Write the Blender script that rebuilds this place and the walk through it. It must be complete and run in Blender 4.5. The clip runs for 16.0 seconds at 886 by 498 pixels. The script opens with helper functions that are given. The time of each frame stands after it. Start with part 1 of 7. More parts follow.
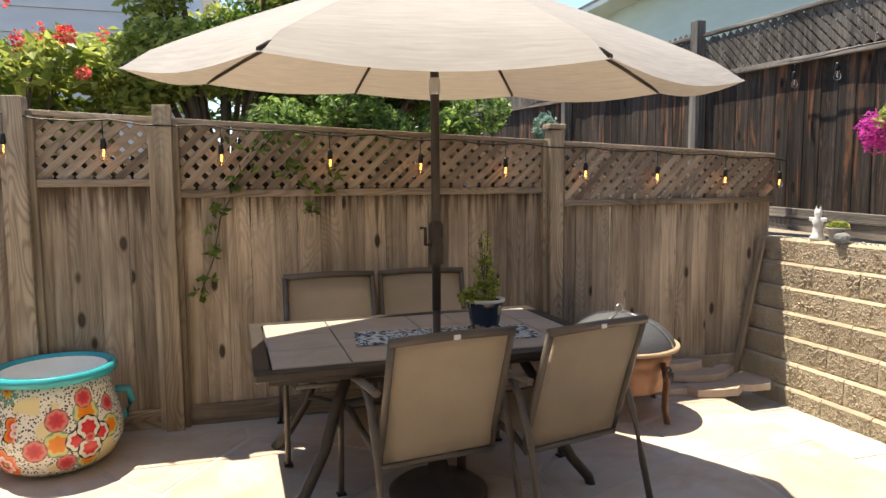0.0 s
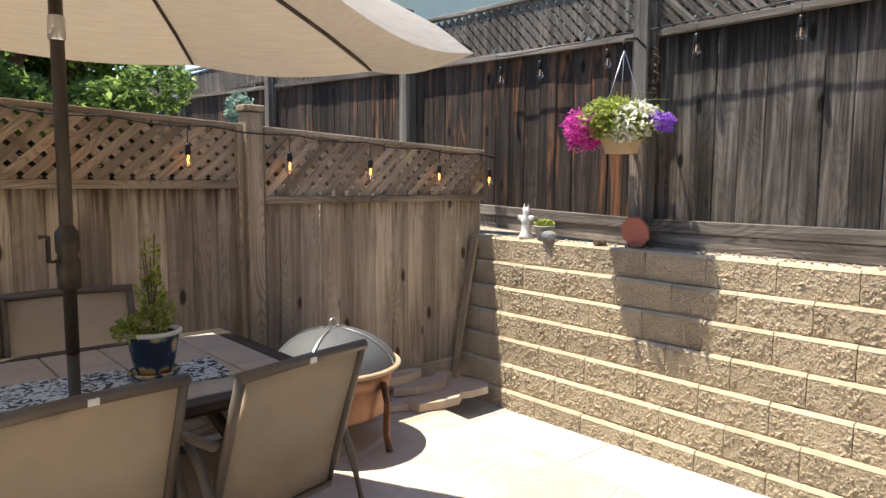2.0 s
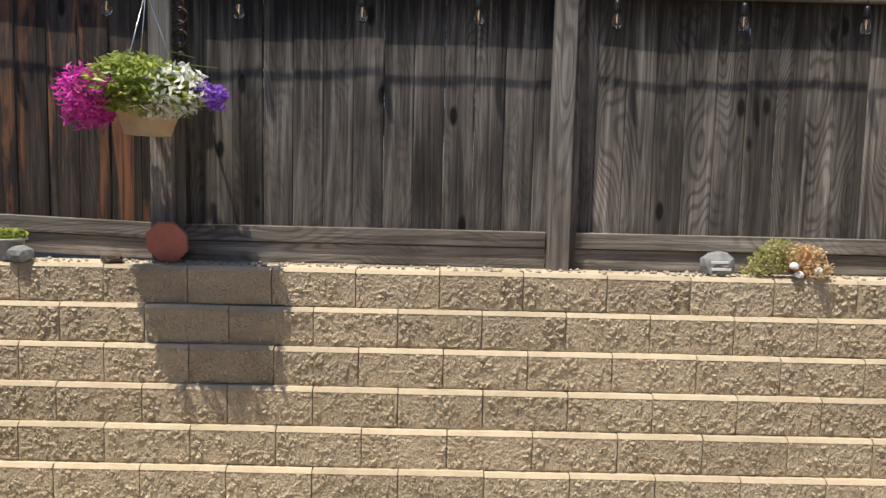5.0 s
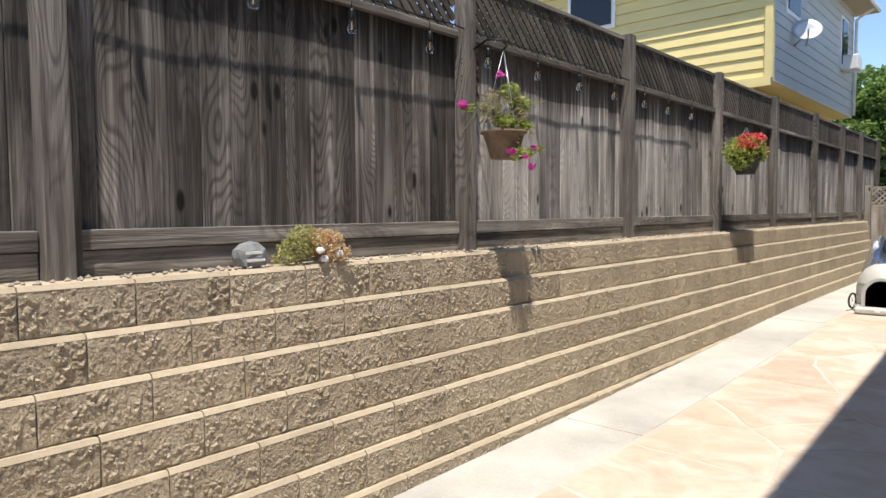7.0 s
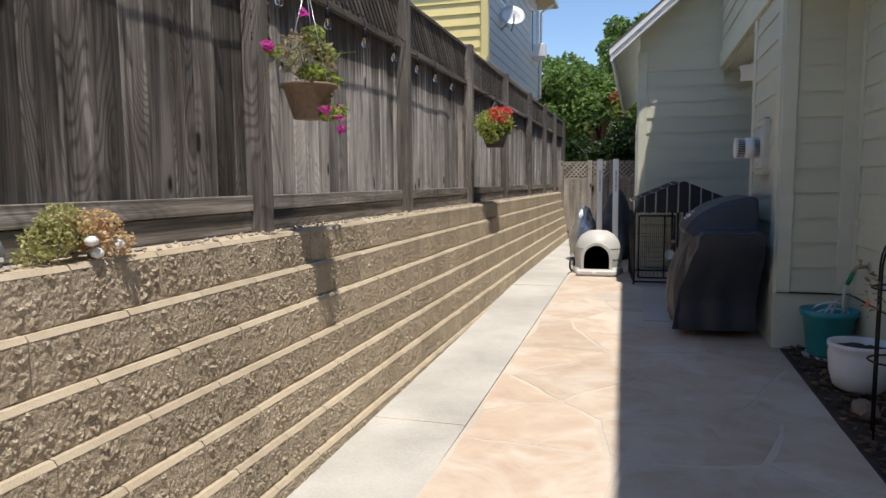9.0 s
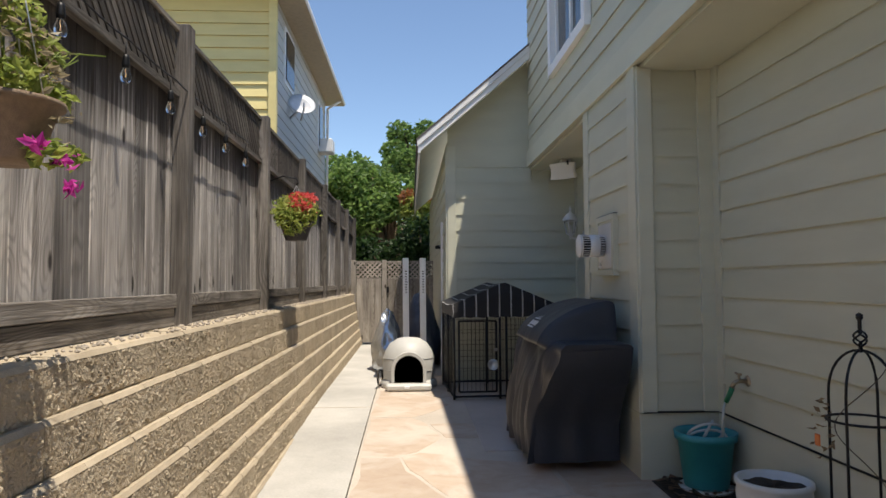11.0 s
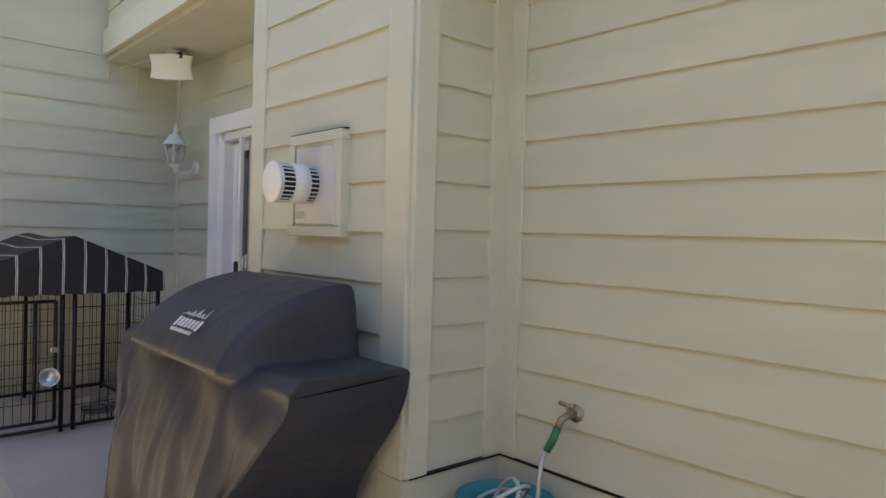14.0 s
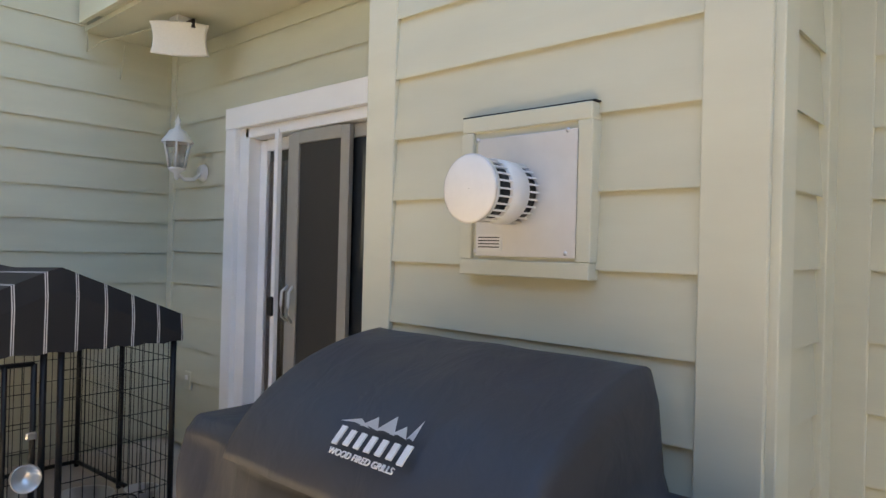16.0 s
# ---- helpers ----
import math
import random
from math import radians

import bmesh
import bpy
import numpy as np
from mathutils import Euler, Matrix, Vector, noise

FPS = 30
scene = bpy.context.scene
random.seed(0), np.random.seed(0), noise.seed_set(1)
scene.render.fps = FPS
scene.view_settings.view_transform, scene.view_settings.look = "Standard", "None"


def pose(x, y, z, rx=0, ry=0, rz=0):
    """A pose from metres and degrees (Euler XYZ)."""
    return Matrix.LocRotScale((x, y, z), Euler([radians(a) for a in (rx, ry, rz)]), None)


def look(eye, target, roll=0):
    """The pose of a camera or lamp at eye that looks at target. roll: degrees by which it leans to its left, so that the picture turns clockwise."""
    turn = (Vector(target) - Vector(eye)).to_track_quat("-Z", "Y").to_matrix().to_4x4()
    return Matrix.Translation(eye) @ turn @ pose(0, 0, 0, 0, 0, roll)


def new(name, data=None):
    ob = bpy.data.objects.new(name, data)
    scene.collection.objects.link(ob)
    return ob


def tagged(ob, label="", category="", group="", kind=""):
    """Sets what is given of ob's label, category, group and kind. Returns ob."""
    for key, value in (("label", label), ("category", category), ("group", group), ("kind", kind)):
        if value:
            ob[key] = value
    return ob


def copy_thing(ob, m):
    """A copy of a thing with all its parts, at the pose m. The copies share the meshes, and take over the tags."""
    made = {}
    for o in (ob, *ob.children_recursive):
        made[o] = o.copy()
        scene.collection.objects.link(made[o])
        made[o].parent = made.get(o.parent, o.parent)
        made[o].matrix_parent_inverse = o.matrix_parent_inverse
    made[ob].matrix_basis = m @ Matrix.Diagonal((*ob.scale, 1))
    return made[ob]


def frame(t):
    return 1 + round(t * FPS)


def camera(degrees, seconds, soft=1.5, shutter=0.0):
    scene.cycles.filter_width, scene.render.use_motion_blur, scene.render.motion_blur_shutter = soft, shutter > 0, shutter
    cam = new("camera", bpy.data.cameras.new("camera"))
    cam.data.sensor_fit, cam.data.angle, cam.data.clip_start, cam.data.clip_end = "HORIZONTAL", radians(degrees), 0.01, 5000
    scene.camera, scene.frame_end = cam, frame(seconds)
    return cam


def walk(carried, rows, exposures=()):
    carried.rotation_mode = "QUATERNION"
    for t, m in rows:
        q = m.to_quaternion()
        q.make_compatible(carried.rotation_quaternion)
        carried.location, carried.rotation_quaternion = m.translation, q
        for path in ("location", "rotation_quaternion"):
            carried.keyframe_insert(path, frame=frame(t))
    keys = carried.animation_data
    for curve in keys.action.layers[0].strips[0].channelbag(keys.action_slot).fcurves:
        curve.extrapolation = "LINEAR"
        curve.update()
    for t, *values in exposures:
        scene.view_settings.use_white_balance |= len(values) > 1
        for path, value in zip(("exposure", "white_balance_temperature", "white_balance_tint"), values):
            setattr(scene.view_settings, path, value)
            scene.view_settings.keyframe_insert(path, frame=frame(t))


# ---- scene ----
cam = camera(67.1, 16.0)
PATH = [
    (0, (0.113, -0.122, 1.634), (0.691, 1.783, 1.445), -0.5),
    (0.5, (0.165, 0.024, 1.613), (0.963, 1.848, 1.425), -0.3),
    (1, (0.31, 0.181, 1.61), (1.261, 1.93, 1.416), -0.1),
    (1.5, (0.427, 0.297, 1.613), (1.52, 1.961, 1.417), 0.1),
    (2, (0.492, 0.473, 1.615), (1.801, 1.971, 1.417), 0.3),
    (2.5, (0.554, 0.619, 1.612), (2.024, 1.961, 1.415), 0.5),
    (3, (0.681, 0.715, 1.595), (2.263, 1.923, 1.398), 0.6),
    (3.2, (0.762, 0.759, 1.583), (2.395, 1.897, 1.391), 0.6),
    (5.3, (1.066, 1.607, 1.594), (3.036, 1.309, 1.427), 1.6),
    (5.5, (1.121, 1.642, 1.589), (3.054, 1.151, 1.433), 1.7),
    (6, (1.242, 1.754, 1.529), (3.053, 0.918, 1.377), 1.2),
    (6.5, (1.366, 1.838, 1.463), (2.968, 0.646, 1.356), 0.2),
    (7, (1.549, 1.824, 1.454), (2.879, 0.334, 1.343), -0.4),
    (7.5, (1.76, 1.791, 1.457), (2.894, 0.148, 1.337), -0.5),
    (8, (1.972, 1.755, 1.445), (2.918, -0.002, 1.303), -0.8),
    (8.2, (2.044, 1.742, 1.447), (2.902, -0.059, 1.293), -0.8),
    (10.3, (2.829, 0.886, 1.46), (3.002, -1.095, 1.244), -0.5),
    (10.5, (2.852, 0.727, 1.464), (2.959, -1.264, 1.304), -0.6),
    (11, (2.883, 0.364, 1.459), (2.784, -1.631, 1.556), -0.3),
    (11.5, (2.895, -0.028, 1.461), (2.524, -1.989, 1.585), 0.3),
    (12, (2.918, -0.415, 1.49), (2.316, -2.322, 1.454), 0.6),
    (12.5, (2.922, -0.832, 1.484), (2.074, -2.643, 1.434), 1.0),
    (13, (2.944, -1.228, 1.494), (1.854, -2.904, 1.442), 1.2),
    (13.5, (2.923, -1.658, 1.525), (1.68, -3.224, 1.479), 1.5),
    (14, (2.933, -2.054, 1.516), (1.603, -3.547, 1.475), 1.7),
    (14.5, (2.907, -2.432, 1.528), (1.531, -3.883, 1.479), 1.6),
    (15, (2.905, -2.848, 1.573), (1.513, -4.282, 1.507), 1.3),
    (15.5, (2.947, -3.201, 1.564), (1.524, -4.606, 1.551), 1.5),
    (16, (2.899, -3.552, 1.563), (1.422, -4.9, 1.566), 1.5),
]
walk(cam, [(t, look(eye, target, roll)) for t, eye, target, roll in PATH],
     [(0, 1.18, 7600, 10), (1, 1.25, 7400, 10), (2, 1.25, 7200, 10), (2.5, 0.95, 7200, 10), (3, 0.75, 7200, 10), (5.5, 0.68, 7000, 10), (8, 0.5, 6700, 10), (10.5, 0.15, 6850, 10),
      (11.5, 0.8, 7400, 10), (12.5, 1.1, 8050, 8), (13, 1.25, 8800, 9), (13.5, 1.5, 8450, 9), (14.5, 1.74, 7950, 9), (16, 1.95, 8050, 9)])

# ---- world and sun ----
world = bpy.data.worlds.new("sky")
scene.world = world
world.use_nodes = True
wn = world.node_tree
sky = wn.nodes.new("ShaderNodeTexSky")
sky.sky_type = "NISHITA"
sky.sun_disc = False
SUN_DIR = Vector((-0.19, 0.27, 1.0)).normalized()
sky.sun_elevation = math.asin(SUN_DIR.z)
sky.sun_rotation = math.atan2(SUN_DIR.x, SUN_DIR.y)
sky.altitude = 1000
sky.dust_density = 0.05
sky.ozone_density = 4.0
wn.links.new(sky.outputs[0], wn.nodes["Background"].inputs[0])
wn.nodes["Background"].inputs[1].default_value = 0.15
sun_data = bpy.data.lights.new("sun", "SUN")
sun_data.energy = 4.6
sun_data.angle = radians(0.55)
sun_data.color = (1.0, 0.95, 0.87)
sun = new("sun", sun_data)
sun.matrix_world = look(SUN_DIR * 30, (0, 0, 0))

# ---- material makers ----
def nodes_of(name):
    m = bpy.data.materials.new(name)
    m.use_nodes = True
    return m, m.node_tree, m.node_tree.nodes["Principled BSDF"]


def ramp(nt, src, stops):
    r = nt.nodes.new("ShaderNodeValToRGB")
    while len(r.color_ramp.elements) < len(stops):
        r.color_ramp.elements.new(0.5)
    for e, (p, c) in zip(r.color_ramp.elements, stops):
        e.position = p
        e.color = (c, c, c, 1) if isinstance(c, (int, float)) else (*c, 1)
    nt.links.new(src, r.inputs[0])
    return r.outputs[0]


def mix(nt, f, a, b, mode="MIX"):
    n = nt.nodes.new("ShaderNodeMix")
    n.data_type, n.blend_type = "RGBA", mode
    for val, i in ((f, 0), (a, 6), (b, 7)):
        if isinstance(val, (int, float)):
            n.inputs[i].default_value = val
        elif isinstance(val, tuple):
            n.inputs[i].default_value = (*val, 1)
        else:
            nt.links.new(val, n.inputs[i])
    return n.outputs[2]


def coords(nt, scale=(1, 1, 1), spread=0.0, world_space=False):
    """Texture space, shifted from piece to piece by Object Info's Random."""
    if world_space:
        out = nt.nodes.new("ShaderNodeNewGeometry").outputs["Position"]
    else:
        out = nt.nodes.new("ShaderNodeTexCoord").outputs["Object"]
    mp = nt.nodes.new("ShaderNodeMapping")
    mp.inputs["Scale"].default_value = scale
    nt.links.new(out, mp.inputs[0])
    if spread:
        info = nt.nodes.new("ShaderNodeObjectInfo")
        mul = nt.nodes.new("ShaderNodeMath")
        mul.operation = "MULTIPLY"
        mul.inputs[1].default_value = spread
        nt.links.new(info.outputs["Random"], mul.inputs[0])
        cmb = nt.nodes.new("ShaderNodeCombineXYZ")
        for i in range(3):
            nt.links.new(mul.outputs[0], cmb.inputs[i])
        nt.links.new(cmb.outputs[0], mp.inputs["Location"])
    return mp.outputs[0]


def noise_tex(nt, vec, scale, detail=4, rough=0.55, dist=0.0):
    n = nt.nodes.new("ShaderNodeTexNoise")
    n.inputs["Scale"].default_value, n.inputs["Detail"].default_value = scale, detail
    n.inputs["Roughness"].default_value, n.inputs["Distortion"].default_value = rough, dist
    nt.links.new(vec, n.inputs[0])
    return n.outputs[0]


def bump(nt, bsdf, height, strength, dist=0.01):
    b = nt.nodes.new("ShaderNodeBump")
    b.inputs["Strength"].default_value, b.inputs["Distance"].default_value = strength, dist
    nt.links.new(height, b.inputs["Height"])
    nt.links.new(b.outputs[0], bsdf.inputs["Normal"])


def random_tone(nt, col, lo, hi):
    """Piece-to-piece brightness."""
    info = nt.nodes.new("ShaderNodeObjectInfo")
    return mix(nt, 1.0, col, ramp(nt, info.outputs["Random"], ((0, lo), (1, hi))), "MULTIPLY")


def plain(name, col, rough=0.6, metal=0.0, var=0.12, scale=12, bmp=0.15, spec=0.5, spread=3.0):
    m, nt, b = nodes_of(name)
    v = coords(nt, spread=spread)
    n1 = noise_tex(nt, v, scale, 5)
    n2 = noise_tex(nt, v, scale * 7, 3)
    lo, hi = tuple(c * (1 - var) for c in col), tuple(min(1, c * (1 + var)) for c in col)
    c = ramp(nt, n1, ((0.3, lo), (0.7, hi)))
    c = mix(nt, 0.25, c, ramp(nt, n2, ((0.3, lo), (0.7, hi))))
    nt.links.new(c, b.inputs["Base Color"])
    b.inputs["Roughness"].default_value, b.inputs["Metallic"].default_value = rough, metal
    b.inputs["Specular IOR Level"].default_value = spec
    if bmp:
        bump(nt, b, n2, bmp, 0.004)
    return m


def vinyl(name, col):
    """Creased dull vinyl."""
    m, nt, b = nodes_of(name)
    v = coords(nt)
    n1 = noise_tex(nt, v, 3.0, 4, 0.6, 1.2)
    cr = noise_tex(nt, coords(nt, (2, 2.5, 1.6)), 3.0, 3, 0.5, 1.0)
    nt.links.new(ramp(nt, n1, ((0.3, tuple(c * 0.9 for c in col)), (0.7, tuple(c * 1.15 for c in col)))), b.inputs["Base Color"])
    nt.links.new(ramp(nt, n1, ((0.3, 0.46), (0.7, 0.56))), b.inputs["Roughness"])
    bump(nt, b, cr, 0.3, 0.02)
    return m


def calc(nt, op, a, b=0.0, c=0.0):
    """One math node; inputs are sockets or numbers."""
    n = nt.nodes.new("ShaderNodeMath")
    n.operation = op
    for i, v in enumerate((a, b, c)):
        if isinstance(v, (int, float)):
            n.inputs[i].default_value = v
        else:
            nt.links.new(v, n.inputs[i])
    return n.outputs[0]


def wood(name, dark, mid, light, accent=None, tone=(0.75, 1.2), knots=True, stain=None, axis=2, figure=0.55, streaks=(0.58, 0.7), blotch=(0.55, 1.2)):
    """Weathered boards: cathedral figure along the long axis, knots, streaks, drip stains."""
    m, nt, b = nodes_of(name)

    def along(across, length, spread):
        sc = [across] * 3
        sc[axis] = length
        return coords(nt, tuple(sc), spread=spread)
    grain = noise_tex(nt, along(16.0, 0.8, 37.0), 1.0, 6, 0.62, 0.8)
    fine = noise_tex(nt, along(110.0, 2.4, 23.0), 1.0, 4, 0.6)
    big = noise_tex(nt, coords(nt, (1.8, 1.8, 1.3), spread=11.0), 1.0, 3)
    rings = calc(nt, "PINGPONG", calc(nt, "MULTIPLY", noise_tex(nt, along(5.0, 1.1, 67.0), 1.0, 1.5, 0.4, 0.25), 58.0), 1.0)
    c = ramp(nt, grain, ((0.34, dark), (0.5, mid), (0.66, light)))
    c = mix(nt, 0.32, c, ramp(nt, fine, ((0.34, dark), (0.66, light))))
    ring_line = ramp(nt, rings, ((0.0, 1.0), (0.25, 0.7), (0.55, 0.0)))
    patch = ramp(nt, noise_tex(nt, along(3.0, 0.6, 5.0), 1.0, 2), ((0.42, 0.05), (0.56, figure)))
    c = mix(nt, calc(nt, "MULTIPLY", ring_line, patch), c, tuple(d * 0.6 for d in dark))
    c = mix(nt, 0.75, c, ramp(nt, big, ((0.33, blotch[0]), (0.67, blotch[1]))), "MULTIPLY")
    if accent:
        st_ = ramp(nt, noise_tex(nt, along(15.0, 1.3, 51.0), 1.0, 4, 0.65, 0.6), ((streaks[0], 0.0), (streaks[1], 0.85)))
        c = mix(nt, st_, c, accent)
    if knots:
        vor = nt.nodes.new("ShaderNodeTexVoronoi")
        vor.inputs["Scale"].default_value = 1.0
        nt.links.new(along(6.5, 2.6, 91.0), vor.inputs[0])
        c = mix(nt, ramp(nt, vor.outputs["Distance"], ((0.09, 1.0), (0.15, 0.0))), c, tuple(d * 0.3 for d in dark))
    if stain:
        pos = nt.nodes.new("ShaderNodeNewGeometry")
        sep = nt.nodes.new("ShaderNodeSeparateXYZ")
        nt.links.new(pos.outputs["Position"], sep.inputs[0])
        drip = noise_tex(nt, coords(nt, (34, 34, 0.8), world_space=True), 1.0, 4, 0.62)
        lev = calc(nt, "MULTIPLY", calc(nt, "MULTIPLY_ADD", drip, -0.95, sep.outputs[2]), 0.5)
        c = mix(nt, ramp(nt, lev, ((stain[0] / 2, 0.0), (stain[1] / 2, 0.85))), c, tuple(d * k for d, k in zip(dark, (0.36, 0.3, 0.26))))
    c = random_tone(nt, c, *tone)
    nt.links.new(c, b.inputs["Base Color"])
    b.inputs["Roughness"].default_value = 0.85
    b.inputs["Specular IOR Level"].default_value = 0.25
    bump(nt, b, mix(nt, 0.6, grain, fine), 1.0, 0.008)
    return m


def paint(name, col, rough=0.55, var=0.05):
    """House paint with faint dirt and wood-grain relief."""
    m, nt, b = nodes_of(name)
    v = coords(nt, (1.5, 1.5, 6.0), world_space=True)
    n1 = noise_tex(nt, v, 1.0, 4)
    gr = noise_tex(nt, coords(nt, (6, 6, 90), world_space=True), 1.0, 4, 0.6, 0.4)
    c = ramp(nt, n1, ((0.3, tuple(x * (1 - var) for x in col)), (0.7, tuple(min(1, x * (1 + var)) for x in col))))
    nt.links.new(random_tone(nt, c, 0.97, 1.03), b.inputs["Base Color"])
    b.inputs["Roughness"].default_value = rough
    b.inputs["Specular IOR Level"].default_value = 0.35
    bump(nt, b, gr, 0.12, 0.003)
    return m


def block_material(name, rough):
    """Tan concrete: a crumbly split face, or the smooth cast rim."""
    m, nt, b = nodes_of(name)
    lit = 0.96 if rough else 0.84
    v = coords(nt, spread=29.0)
    n1, n2, n3 = noise_tex(nt, v, 7, 4), noise_tex(nt, v, 95, 4, 0.6), noise_tex(nt, v, 300, 3)
    c = ramp(nt, n1, ((0.3, tuple(x * lit for x in (0.42, 0.345, 0.25))), (0.55, tuple(x * lit for x in (0.51, 0.425, 0.317))), (0.75, tuple(x * lit for x in (0.57, 0.485, 0.368)))))
    c = mix(nt, 0.3, c, ramp(nt, n3, ((0.35, (0.33, 0.265, 0.18)), (0.65, (0.62, 0.525, 0.39)))))
    nt.links.new(random_tone(nt, c, 0.9, 1.1), b.inputs["Base Color"])
    b.inputs["Roughness"].default_value = 0.95
    b.inputs["Specular IOR Level"].default_value = 0.15
    if rough:
        grit = ramp(nt, n2, ((0.46, 0.0), (0.6, 1.0)))
        bump(nt, b, mix(nt, 0.25, grit, n3), 0.9, 0.008)
    else:
        bump(nt, b, n3, 0.25, 0.003)
    return m


def stone_material():
    m, nt, b = nodes_of("flagstone")
    v = coords(nt, world_space=True)
    n1, n2, n3 = noise_tex(nt, v, 1.1, 5, 0.6, 0.8), noise_tex(nt, v, 6, 6, 0.65, 0.5), noise_tex(nt, v, 45, 4)
    c = ramp(nt, n1, ((0.3, (0.4, 0.28, 0.19)), (0.5, (0.5, 0.385, 0.285)), (0.7, (0.58, 0.49, 0.4))))
    c = mix(nt, 0.5, c, ramp(nt, n2, ((0.3, (0.4, 0.27, 0.19)), (0.55, (0.5, 0.385, 0.285)), (0.75, (0.58, 0.475, 0.36)))))
    sw = noise_tex(nt, coords(nt, (2.2, 3.0, 1.0), world_space=True), 1.0, 5, 0.6, 1.6)
    c = mix(nt, 0.3, c, ramp(nt, sw, ((0.35, (0.38, 0.26, 0.175)), (0.5, (0.52, 0.4, 0.295)), (0.62, (0.62, 0.52, 0.42)))))
    pale = ramp(nt, noise_tex(nt, v, 2.3, 4, 0.6, 0.6), ((0.48, 0.0), (0.62, 0.6)))
    c = random_tone(nt, mix(nt, pale, mix(nt, 0.25, c, (0.47, 0.4, 0.35)), (0.6, 0.54, 0.47)), 0.88, 1.06)
    nt.links.new(c, b.inputs["Base Color"])
    b.inputs["Roughness"].default_value = 0.75
    bump(nt, b, mix(nt, 0.4, n2, n3), 0.3, 0.006)
    return m


def concrete_material(name, col, var=0.12):
    m, nt, b = nodes_of(name)
    v = coords(nt, world_space=True)
    n1, n2 = noise_tex(nt, v, 1.3, 5, 0.6), noise_tex(nt, v, 60, 4, 0.7)
    lo, hi = tuple(c * (1 - var * 1.6) for c in col), tuple(min(1, c * (1 + var)) for c in col)
    c = mix(nt, 0.3, ramp(nt, n1, ((0.3, lo), (0.7, hi))), ramp(nt, n2, ((0.3, lo), (0.7, hi))))
    nt.links.new(c, b.inputs["Base Color"])
    b.inputs["Roughness"].default_value = 0.9
    bump(nt, b, n2, 0.25, 0.004)
    return m


def leaf_material(name, dark, light):
    m, nt, b = nodes_of(name)
    geo = nt.nodes.new("ShaderNodeNewGeometry")
    c = ramp(nt, geo.outputs["Random Per Island"], ((0.0, dark), (0.6, tuple((a + d) / 2 for a, d in zip(dark, light))), (1.0, light)))
    nt.links.new(c, b.inputs["Base Color"])
    b.inputs["Roughness"].default_value = 0.45
    b.inputs["Transmission Weight"].default_value = 0.0
    tr = nt.nodes.new("ShaderNodeBsdfTranslucent")
    nt.links.new(c, tr.inputs[0])
    ad = nt.nodes.new("ShaderNodeMixShader")
    ad.inputs[0].default_value = 0.55
    nt.links.new(b.outputs[0], ad.inputs[1])
    nt.links.new(tr.outputs[0], ad.inputs[2])
    nt.links.new(ad.outputs[0], nt.nodes["Material Output"].inputs[0])
    return m


def fabric(name, col, weave=900, trans=0.0, var=0.08):
    m, nt, b = nodes_of(name)
    v = coords(nt)
    n1 = noise_tex(nt, v, 5, 4)
    n2 = noise_tex(nt, coords(nt, (30, 4, 30)), 6, 4, 0.7)
    c = ramp(nt, n1, ((0.3, tuple(x * (1 - var) for x in col)), (0.7, tuple(min(1, x * (1 + var)) for x in col))))
    c = mix(nt, 0.3, c, ramp(nt, n2, ((0.3, tuple(x * 0.82 for x in col)), (0.7, tuple(min(1, x * 1.1) for x in col)))))
    nt.links.new(c, b.inputs["Base Color"])
    b.inputs["Roughness"].default_value = 0.85
    b.inputs["Specular IOR Level"].default_value = 0.2
    bump(nt, b, n2, 0.15, 0.002)
    if trans:
        tr = nt.nodes.new("ShaderNodeBsdfTranslucent")
        nt.links.new(c, tr.inputs[0])
        ad = nt.nodes.new("ShaderNodeMixShader")
        ad.inputs[0].default_value = trans
        nt.links.new(b.outputs[0], ad.inputs[1])
        nt.links.new(tr.outputs[0], ad.inputs[2])
        nt.links.new(ad.outputs[0], nt.nodes["Material Output"].inputs[0])
    return m


